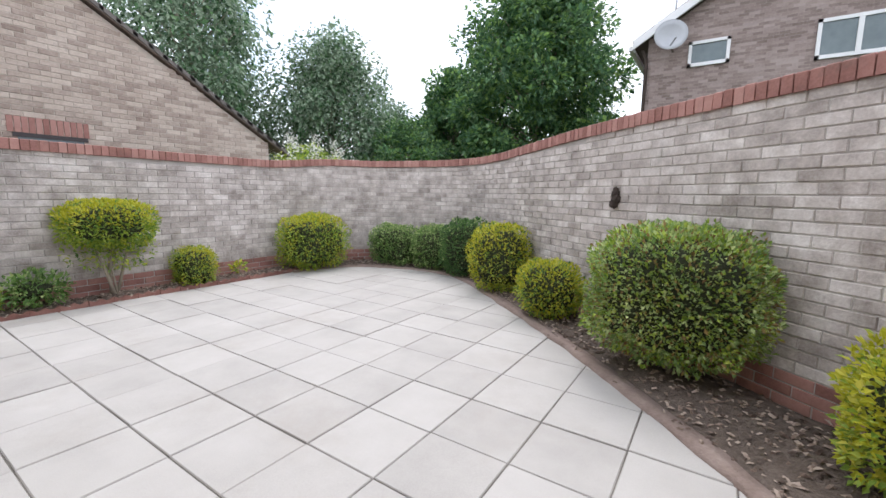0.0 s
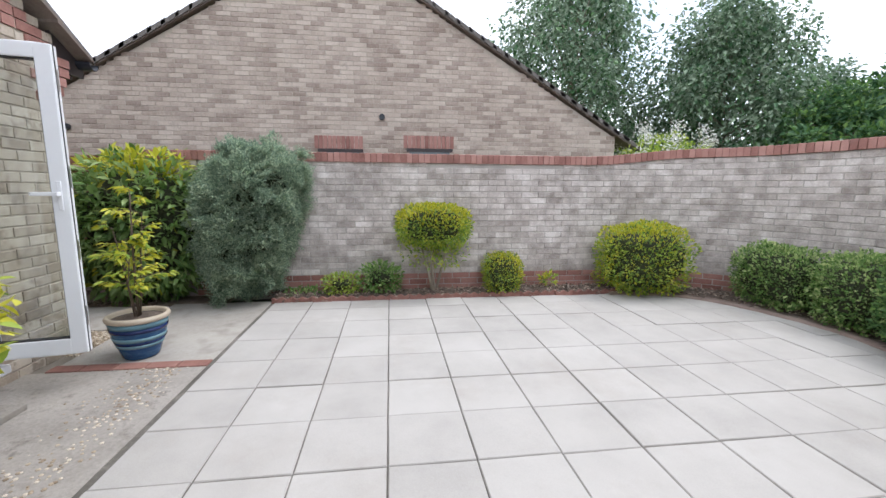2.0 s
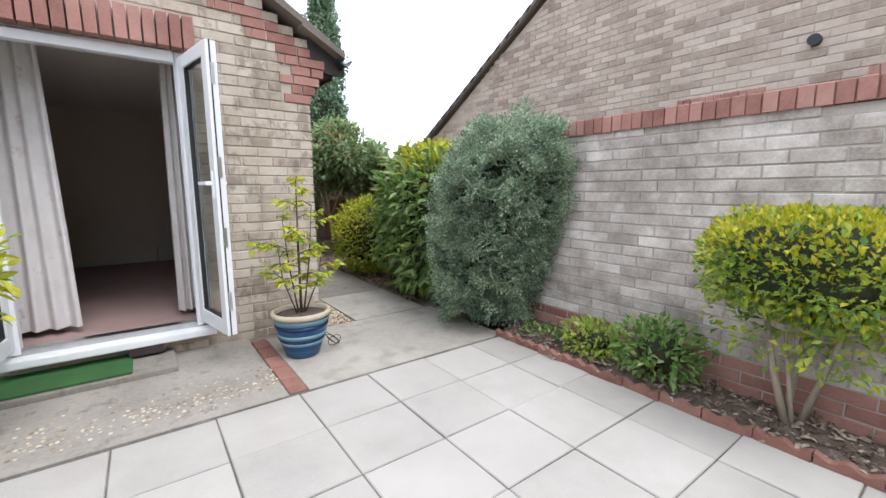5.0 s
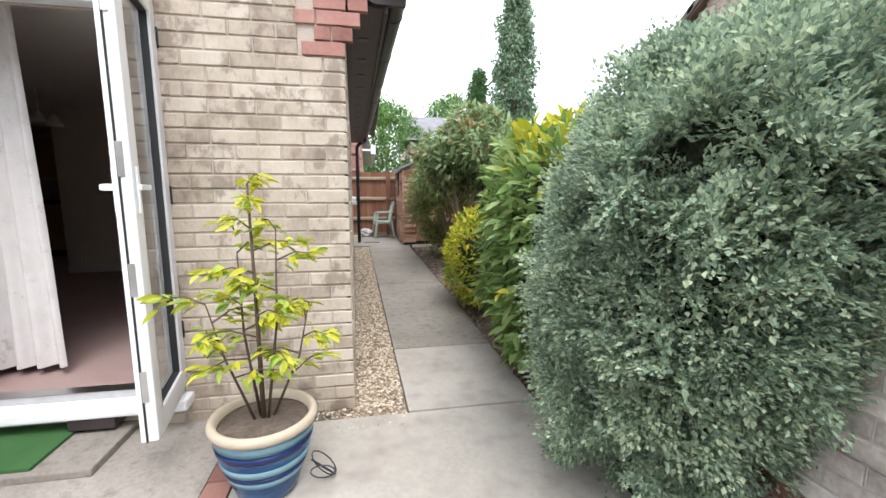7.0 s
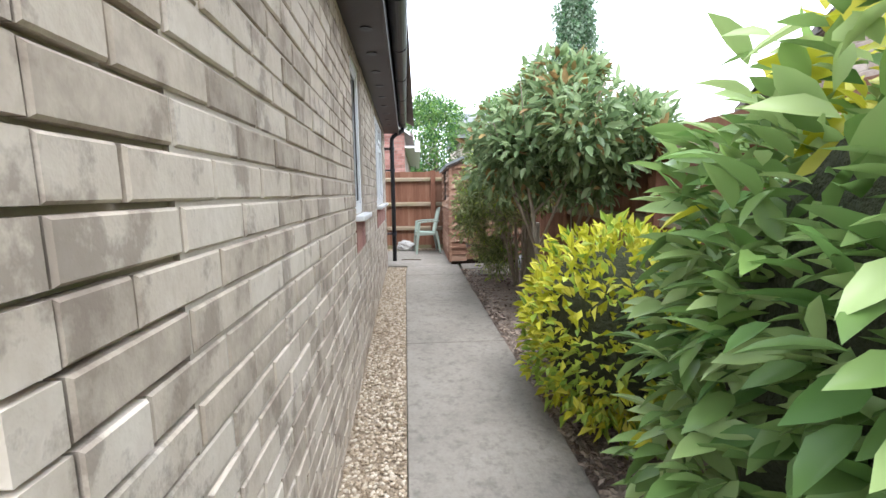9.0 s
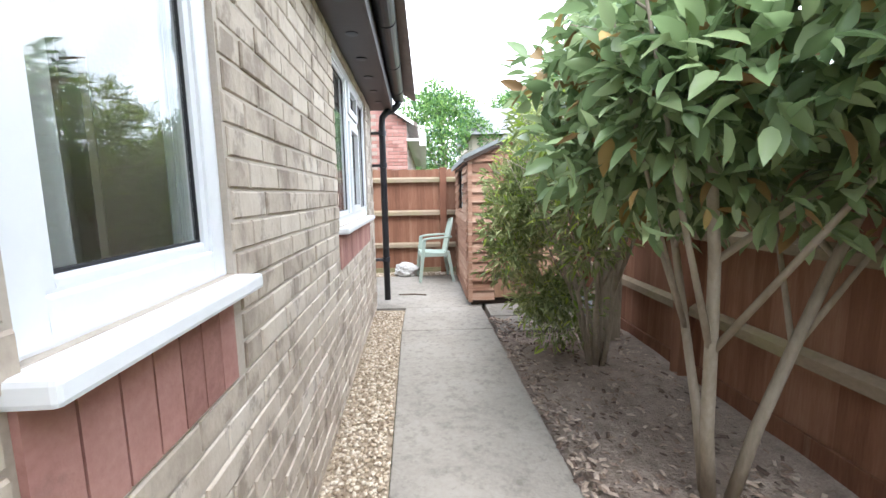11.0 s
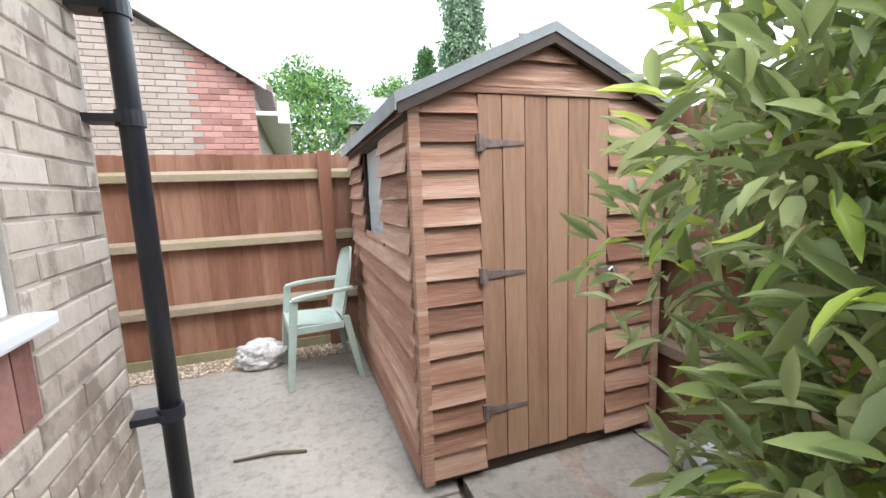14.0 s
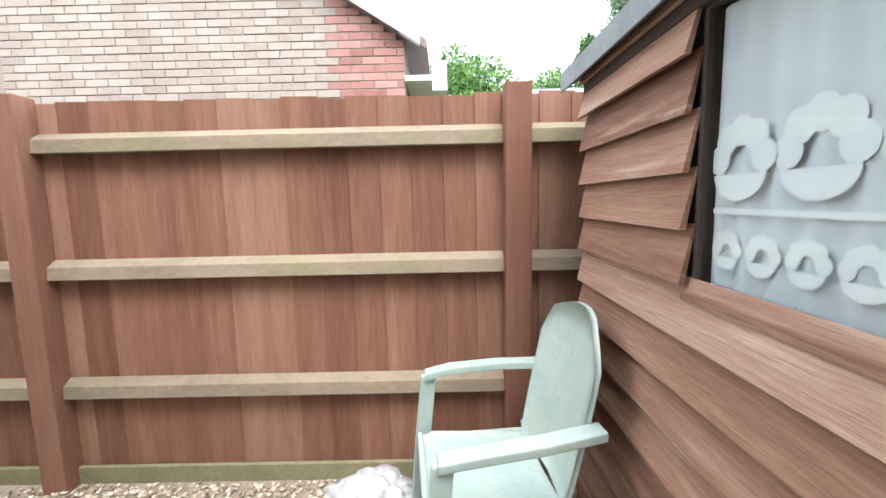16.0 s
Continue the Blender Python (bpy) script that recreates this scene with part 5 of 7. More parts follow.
# ---- loose things by the shed ----
def garden_chair(at, turn):
    """A moulded plastic armchair; it faces local +x."""
    ob = thing("garden_chair", "pale green moulded plastic garden armchair beside the shed", "chair", at)
    m = pose(*at, 0, 0, turn) @ Matrix.Diagonal((0.80, 0.90, 0.97, 1))
    seat = Build()
    nx, ny = 8, 8
    vs = []
    for top in (0, 1):
        for i in range(nx + 1):
            for k in range(ny + 1):
                x, y = -0.21 + 0.45 * i / nx, -0.22 + 0.44 * k / ny
                z = 0.40 + 0.03 * (i / nx) - 0.018 * math.cos((k / ny - 0.5) * math.pi) - (0.03 if i == nx else 0)
                vs.append((x, y, z - (0.022 if not top else 0)))
    w = ny + 1
    off = w * (nx + 1)
    fs = []
    for i in range(nx):
        for k in range(ny):
            q = (i * w + k, (i + 1) * w + k, (i + 1) * w + k + 1, i * w + k + 1)
            fs += [tuple(off + j for j in q), q[::-1]]
    rim_i = [k for k in range(w)] + [i * w + ny for i in range(1, nx + 1)] + [nx * w + k for k in range(ny - 1, -1, -1)] + [i * w for i in range(nx - 1, 0, -1)]
    for j in range(len(rim_i)):
        a, c = rim_i[j], rim_i[(j + 1) % len(rim_i)]
        fs.append((a, c, off + c, off + a))
    part("seat", seat.add(vs, fs, m), "chair", ob, smooth=True)
    part("apron", Build().box((0.225, -0.225, 0.345), (0.245, 0.225, 0.425), m).box((-0.2, -0.235, 0.36), (0.24, -0.215, 0.41), m).box((-0.2, 0.215, 0.36), (0.24, 0.235, 0.41), m), "chair", ob, bevel=0.006)
    back = Build()
    nz = 10
    vs = []
    for side in (0, 1):
        for k in range(nz + 1):
            f = k / nz
            hw = 0.20 + 0.012 * math.sin(f * math.pi) - (0.06 * max(0, f - 0.82) / 0.18) ** 1.0
            for i in range(9):
                y = (-1 + 2 * i / 8) * hw
                x = -0.20 - 0.12 * f - 0.035 * (1 - (2 * i / 8 - 1) ** 2) + side * 0.02
                z = 0.40 + 0.47 * f + (0.03 * (1 - (2 * i / 8 - 1) ** 2) if k == nz else 0)
                vs.append((x, y, z))
    off = 9 * (nz + 1)
    fs = []
    for k in range(nz):
        for i in range(8):
            q = (k * 9 + i, k * 9 + i + 1, (k + 1) * 9 + i + 1, (k + 1) * 9 + i)
            fs += [q[::-1], tuple(off + j for j in q)]
    edge = [k * 9 for k in range(nz + 1)] + [nz * 9 + i for i in range(1, 9)] + [k * 9 + 8 for k in range(nz - 1, -1, -1)] + [i for i in range(7, 0, -1)]
    for j in range(len(edge)):
        a, c = edge[j], edge[(j + 1) % len(edge)]
        fs.append((a, c, off + c, off + a))
    part("backrest", back.add(vs, fs, m), "chair", ob, smooth=True)
    for s in (1, -1):
        arm = Build()
        pts = [(-0.29, 0.235, 0.64), (-0.1, 0.262, 0.635), (0.10, 0.27, 0.625), (0.205, 0.262, 0.61)]
        for (a, c) in zip(pts, pts[1:]):
            vs = []
            for x, y, z in (a, c):
                vs += [(x, s * (y - 0.03), z - 0.012), (x, s * (y + 0.03), z - 0.012), (x, s * (y + 0.03), z + 0.012), (x, s * (y - 0.03), z + 0.012)]
            arm.add(vs, [(0, 1, 2, 3), (7, 6, 5, 4), (0, 4, 5, 1), (1, 5, 6, 2), (2, 6, 7, 3), (3, 7, 4, 0)], m)
        part("armrest", arm, "chair", ob, smooth=False, bevel=0.005)
        for name, top, foot, w in (("leg", (0.19, 0.262, 0.61), (0.27, 0.285, 0.0), 0.032), ("leg", (-0.22, 0.215, 0.44), (-0.31, 0.27, 0.0), 0.03)):
            leg = Build()
            T0, F0 = Vector((top[0], s * top[1], top[2])), Vector((foot[0], s * foot[1], foot[2]))
            vs = []
            for p_, ww in ((T0, w), (T0.lerp(F0, 0.4), w * 1.0), (F0, w * 0.75)):
                vs += [(p_.x - ww, p_.y - 0.014, p_.z), (p_.x + ww, p_.y - 0.014, p_.z), (p_.x + ww, p_.y + 0.014, p_.z), (p_.x - ww, p_.y + 0.014, p_.z)]
            fs = [(0, 3, 2, 1), (8, 9, 10, 11)]
            for r in (0, 4):
                fs += [(r, r + 1, r + 5, r + 4), (r + 1, r + 2, r + 6, r + 5), (r + 2, r + 3, r + 7, r + 6), (r + 3, r, r + 4, r + 7)]
            part(name, leg.add(vs, fs, m), "chair", ob, bevel=0.006)
    return ob


garden_chair((-4.86, -8.96, gz(-9) - 0.002), 6)


def sack(at, size, seed):
    bm = bmesh.new()
    bmesh.ops.create_icosphere(bm, subdivisions=5, radius=1)
    b = Build()
    pts = []
    for v in bm.verts:
        d = v.co.normalized()
        r = 1 + 0.28 * noise.fractal(d * 1.6 + Vector((seed, 0, 0)), 1, 2, 3) + 0.16 * (1 - abs(noise.noise(d * 4.5 + Vector((0, seed, 0)))) * 2)
        p_ = d * r
        z = max(0.0, (p_.z + 0.75) * size[2] * 0.57)
        pts.append((at[0] + p_.x * size[0] / 2, at[1] + p_.y * size[1] / 2, at[2] + z))
    b.add(pts, [tuple(v.index for v in f.verts) for f in bm.faces])
    bm.free()
    solid("rubbish_sack", b, "sack", "crumpled dirty white plastic sack by the fence", "sack", kind="object", smooth=True)


sack((-4.47, -9.22, gz(-9) - 0.004), (0.34, 0.22, 0.19), 3.0)
bk = thing("grey_bucket", "overturned grey plastic bucket on the soil", "bucket", (-6.33, -7.09, 0.14))
part("body", Build().lathe([(0.001, 0.20), (0.06, 0.20), (0.085, 0.18), (0.105, 0.11), (0.115, 0.0), (0.11, 0.0), (0.10, 0.1)], 28, (-6.33, -7.09, 0.14)), "grey_plastic", bk, smooth=True)
# no hole is cut: a black disc stands in for its dark inside
part("opening", Build().lathe([(0.035, 0.0), (0.035, 0.01), (0.028, 0.01), (0.001, 0.005)], 20, (-6.32, -7.08, 0.338)), "gasket", bk)
solid("fallen_stick", Build().tube([(-4.75, -7.98, 0.146), (-4.6, -8.02, 0.15), (-4.42, -8.03, 0.147)], [0.008, 0.009, 0.006], 6), "twig", "dry stick lying on the concrete", "stick", kind="object", smooth=True)


# ---- shrubs ----
def shrub(name, label, at, radii, zc, box, count, leaf, mats, gold, amount=0.17, freq=3.0, stems=(), leaf_w=0.55, deep=0.3, droop=0.0, core=0.80, segs=1, cat="shrub", spin=1.0, group="", bare=0.0):
    """A shrub: stems, a solid heart coloured dark as inner shade, and leaves. gold(d): the chance that a leaf takes the
    first material, by its direction.
    """
    ob = thing(name, label, cat, at, group)
    seed = at[0] * 3.1 + at[1]
    c = (at[0], at[1], zc)
    p_, n_, d_ = shell(count, c, radii, box, seed, amount, freq, deep)
    keep = p_[:, 2] > at[2] + 0.02
    if bare:
        keep &= rng.random(len(p_)) > bare * (p_[:, 2] < zc)
    p_, n_, d_ = p_[keep], n_[keep], d_[keep]
    g = np.array([gold(d) for d in d_])
    idx = np.where(rng.random(len(g)) < g, 0, 1)
    if len(mats) > 2:
        idx = np.where(rng.random(len(g)) < 0.15, 2, idx)
    leaf_cloud("foliage", p_, n_ + np.array([0, 0, 0.35]), leaf * rng.uniform(0.6, 1.25, len(p_)), idx, mats, ob, width=leaf_w, droop=droop, segs=segs, spin=spin)
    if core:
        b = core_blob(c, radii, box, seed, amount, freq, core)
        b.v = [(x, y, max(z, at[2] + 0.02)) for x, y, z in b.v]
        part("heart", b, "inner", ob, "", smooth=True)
    for k, (top, r) in enumerate(stems):
        base = Vector(at) + Vector((0.03 * math.cos(k * 2.3), 0.03 * math.sin(k * 2.3), -0.02))
        tp = Vector(at) + Vector(top)
        mid_p = base.lerp(tp, 0.5) + Vector((0.04 * math.cos(k * 1.7), 0.04 * math.sin(k * 3.1), 0))
        part("stem", Build().tube([base, mid_p, tp], [r, r * 0.75, r * 0.5], 7), "bark", ob, smooth=True)
    return ob


tops = lambda d: 0.90 if d[2] > 0.25 else (0.45 if d[2] > -0.1 else 0.12)
halfs = lambda d: 0.78 if d[2] > 0.45 else 0.32
few = lambda d: 0.14 if d[2] > 0.0 else 0.05
st4 = [((0.0, -0.16, 0.62), 0.022), ((0.03, 0.18, 0.66), 0.02), ((-0.03, 0.02, 0.70), 0.02), ((0.05, -0.05, 0.5), 0.014)]
G = "clipped shrubs along the wall"
shrub("clipped_shrub", "golden flat-topped clipped shrub on bare stems", (-5.72, 1.78, 0.04), (0.30, 0.44, 0.25), 0.88, 3.2, 5200, 0.042, ["lf_gold", "lf_lime", "lf_green"], tops, stems=st4, core=0.72, group=G, amount=0.12)
shrub("shrub_regrowth", "loose green and yellow shoots below a clipped crown", (-5.70, 1.80, 0.04), (0.24, 0.42, 0.24), 0.58, 2.0, 520, 0.055, ["lf_gold", "lf_lime", "lf_green"], few, core=0, deep=0.9)
# yellow top is leaf colour; the d[1] term paints the sunlit +y side
shrub("clipped_shrub", "small round clipped shrub, green with yellow on top and a sunlit side painted yellow", (-5.70, 2.66, 0.04), (0.24, 0.23, 0.25), 0.27, 3.2, 3000, 0.034, ["lf_gold", "lf_lime", "lf_green"], lambda d: 0.85 if d[2] + d[1] * 0.6 > 0.3 else 0.25, group=G)
shrub("seedling", "small yellow-green seedling in the bed", (-5.74, 3.28, 0.04), (0.08, 0.09, 0.10), 0.16, 2.0, 60, 0.07, ["lf_gold", "lf_lime"], halfs, core=0, deep=0.8, stems=[((0, 0, 0.16), 0.006)], cat="seedling")
shrub("small_shrub", "low variegated green shrub in the bed", (-5.70, 0.66, 0.04), (0.15, 0.22, 0.13), 0.17, 2.2, 420, 0.05, ["lf_varieg", "lf_lime"], few, deep=0.6, core=0.5)
shrub("small_shrub", "low bushy green shrub with broad leaves", (-5.70, 1.12, 0.04), (0.19, 0.26, 0.18), 0.24, 2.2, 620, 0.06, ["lf_varieg", "lf_green"], lambda d: 0.4, deep=0.6, core=0.5)
shrub("small_shrub", "thin ground-hugging green plant at the bed's end", (-5.72, 0.22, 0.04), (0.16, 0.24, 0.06), 0.07, 2.0, 240, 0.045, ["lf_varieg", "lf_green"], few, deep=0.7, core=0)
shrub("clipped_shrub", "square clipped lime green shrub in the wall's corner", (-5.48, 4.42, 0.04), (0.40, 0.52, 0.42), 0.48, 3.6, 6500, 0.045, ["lf_gold", "lf_lime", "lf_green"], lambda d: 0.85 if d[2] > 0.5 else 0.28, group=G, stems=[((0, 0, 0.3), 0.03)])
shrub("clipped_shrub", "low clipped grey-green variegated shrub", (-4.72, 5.58, 0.04), (0.46, 0.32, 0.34), 0.37, 3.2, 5600, 0.042, ["lf_varieg", "lf_green"], lambda d: 0.6 if d[2] > 0.3 else 0.35, group=G)
shrub("clipped_shrub", "round clipped grey-green variegated shrub", (-3.90, 5.62, 0.04), (0.34, 0.32, 0.36), 0.38, 2.8, 4600, 0.042, ["lf_varieg", "lf_green"], lambda d: 0.65 if d[2] > 0.2 else 0.35, group=G)
shrub("clipped_shrub", "taller dark green clipped shrub", (-3.16, 5.44, 0.04), (0.38, 0.34, 0.43), 0.45, 2.8, 5200, 0.045, ["lf_varieg", "lf_dark", "lf_green"], few, group=G)
shrub("clipped_shrub", "upright clipped golden shrub with a green heart", (-2.30, 4.82, 0.04), (0.36, 0.36, 0.41), 0.47, 3.4, 5600, 0.04, ["lf_gold", "lf_lime", "lf_dark"], lambda d: 0.9 if d[2] > 0.3 or abs(d[0] + 0.8 * d[1]) > 0.85 else 0.4, group=G)
shrub("clipped_shrub", "small round clipped golden shrub", (-1.36, 4.05, 0.04), (0.31, 0.31, 0.28), 0.33, 2.6, 4600, 0.036, ["lf_gold", "lf_lime", "lf_green"], lambda d: 0.85 if d[2] > 0.1 else 0.5, group=G)
shrub("clipped_shrub", "large square green clipped shrub with bronze patches", (-0.20, 3.16, 0.04), (0.53, 0.36, 0.44), 0.62, 3.6, 15000, 0.038, ["lf_lime", "lf_varieg", "lf_brown"], lambda d: 0.35, group=G, stems=[((-0.15, 0, 0.45), 0.022), ((0.1, 0.05, 0.5), 0.02), ((0.2, -0.05, 0.4), 0.018)], amount=0.16)
shrub("clipped_shrub", "golden variegated clipped shrub spilling over the bed's edge", (0.86, 2.30, 0.04), (0.33, 0.33, 0.36), 0.42, 2.6, 5200, 0.042, ["lf_gold", "lf_lime"], lambda d: 0.8 if d[2] > -0.2 else 0.45, group=G)

# blue-green conifer: many flat sprays on tiers
con = thing("conifer", "broad blue-green conifer against the end of the garden wall", "conifer", (-5.78, -0.48, 0.02))
cc, cr_ = (-5.76, -0.46, 0.92), (0.50, 0.50, 0.80)


def lean(p):
    """Widens the crown towards its top and tips it along the wall."""
    q = np.array(p, float).reshape(-1, 3)
    up = np.clip(q[:, 2] / 1.75, 0, 1)
    q[:, 1] = cc[1] + (q[:, 1] - cc[1]) * (0.70 + 0.50 * up) + 0.22 * up ** 1.5
    return q


pts, nr, dd = shell(2300, cc, cr_, 2.7, 5.0, 0.27, 5.0, 0.14)
pts = lean(pts)
P, N = [], []
for q, n_ in zip(pts, nr):
    if q[2] < 0.12:
        continue
    # a plume: a few flat fans of scale-leaved twigs that share one heading
    out = n_ + np.array([0, 0, 0.25]) + rng.normal(0, 0.38, 3)
    out /= np.linalg.norm(out)
    size = rng.uniform(0.075, 0.135)
    for _ in range(3):
        wide = np.cross(out, rng.normal(0, 1, 3))
        wide /= np.linalg.norm(wide)
        root = q + rng.normal(0, 0.022, 3) - out * 0.02
        ang = np.repeat(np.linspace(-1.05, 1.05, 7), 6) + rng.normal(0, 0.07, 42)
        far = np.tile(np.linspace(0.25, 1.0, 6), 7) * size * (1 - 0.25 * np.abs(ang))
        ray = np.cos(ang)[:, None] * out + np.sin(ang)[:, None] * wide
        P.append(root + ray * far[:, None] + np.array([0, 0, -1.2]) * (far ** 2)[:, None])
        N.append(ray + wide * np.where(np.arange(42) % 2, 0.5, -0.5)[:, None])
P, N = np.concatenate(P), np.concatenate(N)
leaf_cloud("sprays", P, N, 0.022 * rng.uniform(0.7, 1.3, len(P)), np.zeros(len(P), int), ["lf_conifer"], con, width=0.62, spin=0.22)
# solid dark core, coloured as the shade in the gaps between sprays
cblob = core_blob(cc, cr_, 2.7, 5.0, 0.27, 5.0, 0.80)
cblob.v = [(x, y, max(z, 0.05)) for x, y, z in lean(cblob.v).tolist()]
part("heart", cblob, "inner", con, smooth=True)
part("trunk", Build().tube([(-5.78, -0.48, -0.02), (-5.77, -0.47, 0.5), (-5.78, -0.46, 1.2)], [0.06, 0.05, 0.03], 10), "bark", con, smooth=True)

shrub("laurel", "spotted laurel bush with long glossy leaves", (-5.80, -1.52, 0.03), (0.48, 0.76, 0.80), 0.88, 2.6, 4700, 0.125, ["lf_gold", "lf_laurel", "lf_green"], lambda d: 0.75 if d[2] > 0.72 else 0.03, amount=0.16, leaf_w=0.36, deep=0.35, droop=0.4, core=0.74, segs=2, spin=1.1)
shrub("golden_shrub", "rounded bright yellow-green shrub beside the path", (-5.74, -3.0, 0.05), (0.46, 0.50, 0.50), 0.60, 2.3, 3200, 0.075, ["lf_gold", "lf_lime"], lambda d: 0.75 if d[2] > -0.1 else 0.35, amount=0.14, leaf_w=0.42, deep=0.35, droop=0.2, core=0.78)


def small_tree(name, label, at, stems, crown, count, leaf, mats, gold, leaf_w, segs=1, droop=0.2, spin=1.0, clumps=26, cat="tree", more=(), thick=1.0):
    """A many-stemmed tree: forking stems and leaf clumps spread through the crown."""
    ob = thing(name, label, cat, at)
    (cx, cy, cz), (rx, ry, rz) = crown
    tips = []
    for k in range(stems):
        a = k * 2.4 + 0.4
        base = Vector(at) + Vector((0.05 * math.cos(a), 0.05 * math.sin(a), -0.02))
        pts_, r0 = [base], thick * ((0.028 if stems < 5 else 0.017) - 0.003 * (k % 3))
        goal = Vector((cx + 0.5 * rx * math.cos(a), cy + 0.55 * ry * math.sin(a), cz))
        for i in range(1, 6):
            f = i / 5
            p_ = base.lerp(goal, f ** 1.2)
            p_.z = base.z + (goal.z - base.z) * f
            pts_.append(p_ + Vector((0.03 * noise.noise(p_ * 4 + Vector((k, 0, 0))), 0.03 * noise.noise(p_ * 4 + Vector((0, k, 9))), 0)))
        part("stem", Build().tube(pts_, [r0 * (1 - 0.55 * i / 5) for i in range(6)], 8), "bark", ob, smooth=True)
        for j in range(5):
            b0 = pts_[2 + j % 4]
            ang = a + j * 1.9
            tip = Vector((cx + rx * 0.8 * math.cos(ang), cy + ry * 0.8 * math.sin(ang), cz + rz * (0.1 + 0.6 * ((j * 7 + k) % 5) / 5)))
            m_ = b0.lerp(tip, 0.5) + Vector((0, 0, -0.04))
            part("branch", Build().tube([b0, m_, tip], [r0 * 0.5, r0 * 0.32, r0 * 0.14], 6), "bark", ob, smooth=True)
    P, N, I = [], [], []
    spots = [((cx, cy, cz), (rx, ry, rz))] * clumps + [(c_, r_) for c_, r_, n_ in more for _ in range(n_)]
    for k, (mid_c, mid_r) in enumerate(spots):
        d = rng.normal(0, 1, 3)
        d /= np.linalg.norm(d)
        c = np.array(mid_c) + d * np.array(mid_r) * rng.uniform(0.45, 0.92)
        rr = rng.uniform(0.20, 0.36) * (rx + ry + rz) / 3 * 1.1
        p_, n_, d_ = shell(count // clumps, c, (rr, rr, rr * 0.8), 2, k, 0.2, 2, 0.6)
        P.append(p_), N.append(n_)
        I.append(np.where(rng.random(len(p_)) < np.array([gold(q) for q in d_]) * (1.0 if c[2] > cz else 0.3), 0, 1))
    P, N, I = np.concatenate(P), np.concatenate(N), np.concatenate(I)
    leaf_cloud("leaves", P, N + np.array([0, 0, 0.2]), leaf * rng.uniform(0.6, 1.25, len(P)), I, mats, ob, width=leaf_w, segs=segs, droop=droop, spin=spin)
    return ob


small_tree("photinia_tree", "small evergreen tree with pale bare forked stems", (-5.93, -4.66, 0.10), 3, ((-5.90, -4.50, 1.78), (0.80, 0.88, 0.50)), 9500, 0.10, ["lf_brown", "lf_photinia"], lambda d: 0.16, 0.42, segs=2, droop=0.25, clumps=52)
small_tree("willowy_shrub", "tall open shrub with thin stems and narrow olive leaves", (-5.95, -5.92, 0.12), 9, ((-5.80, -5.90, 1.50), (0.60, 0.80, 0.66)), 8200, 0.070, ["lf_lime", "lf_olive"], lambda d: 0.3, 0.25, droop=0.1, clumps=36, cat="shrub", segs=2, thick=1.15,
           more=[((-5.50, -6.25, 1.22), (0.25, 0.26, 0.68), 13), ((-5.64, -6.22, 0.45), (0.24, 0.34, 0.24), 8)])


# ---- potted plants ----
def pot(name, label, at, scale=1.0):
    ob = thing(name, label, "potted plant", at)
    s = scale
    prof = [(0.001, 0.0), (0.115, 0.0), (0.125, 0.012), (0.14, 0.06), (0.166, 0.14), (0.186, 0.22), (0.196, 0.28), (0.198, 0.305)]
    q = part("pot", Build().lathe([(r * s, z * s) for r, z in prof], 48, at), "glaze", ob, "ribbed blue glazed pot", smooth=True)
    for z0, z1, r0, r1, key in ((0.10, 0.125, 0.1535, 0.163, "glaze_light"), (0.155, 0.185, 0.1725, 0.1815, "glaze_light"), (0.262, 0.30, 0.1955, 0.2005, "glaze_light"), (0.225, 0.25, 0.190, 0.1955, "glaze_dark"), (0.128, 0.145, 0.1635, 0.1695, "glaze_dark")):
        part("glaze_band", Build().lathe([((r0 - 0.004) * s, z0 * s), ((r0 + 0.002) * s, z0 * s), ((r1 + 0.002) * s, z1 * s), ((r1 - 0.004) * s, z1 * s)], 48, at), key, q, smooth=True)
    part("rim", Build().lathe([(0.195 * s, 0.30 * s), (0.212 * s, 0.308 * s), (0.218 * s, 0.325 * s), (0.212 * s, 0.342 * s), (0.198 * s, 0.347 * s), (0.186 * s, 0.340 * s), (0.180 * s, 0.31 * s)], 48, at), "pot_rim", ob, "cream unglazed rim", smooth=True)
    part("soil", Build().lathe([(0.19 * s, 0.305 * s), (0.12 * s, 0.315 * s), (0.05 * s, 0.322 * s), (0.001, 0.324 * s)], 32, at), "soil", ob, smooth=True)
    return ob


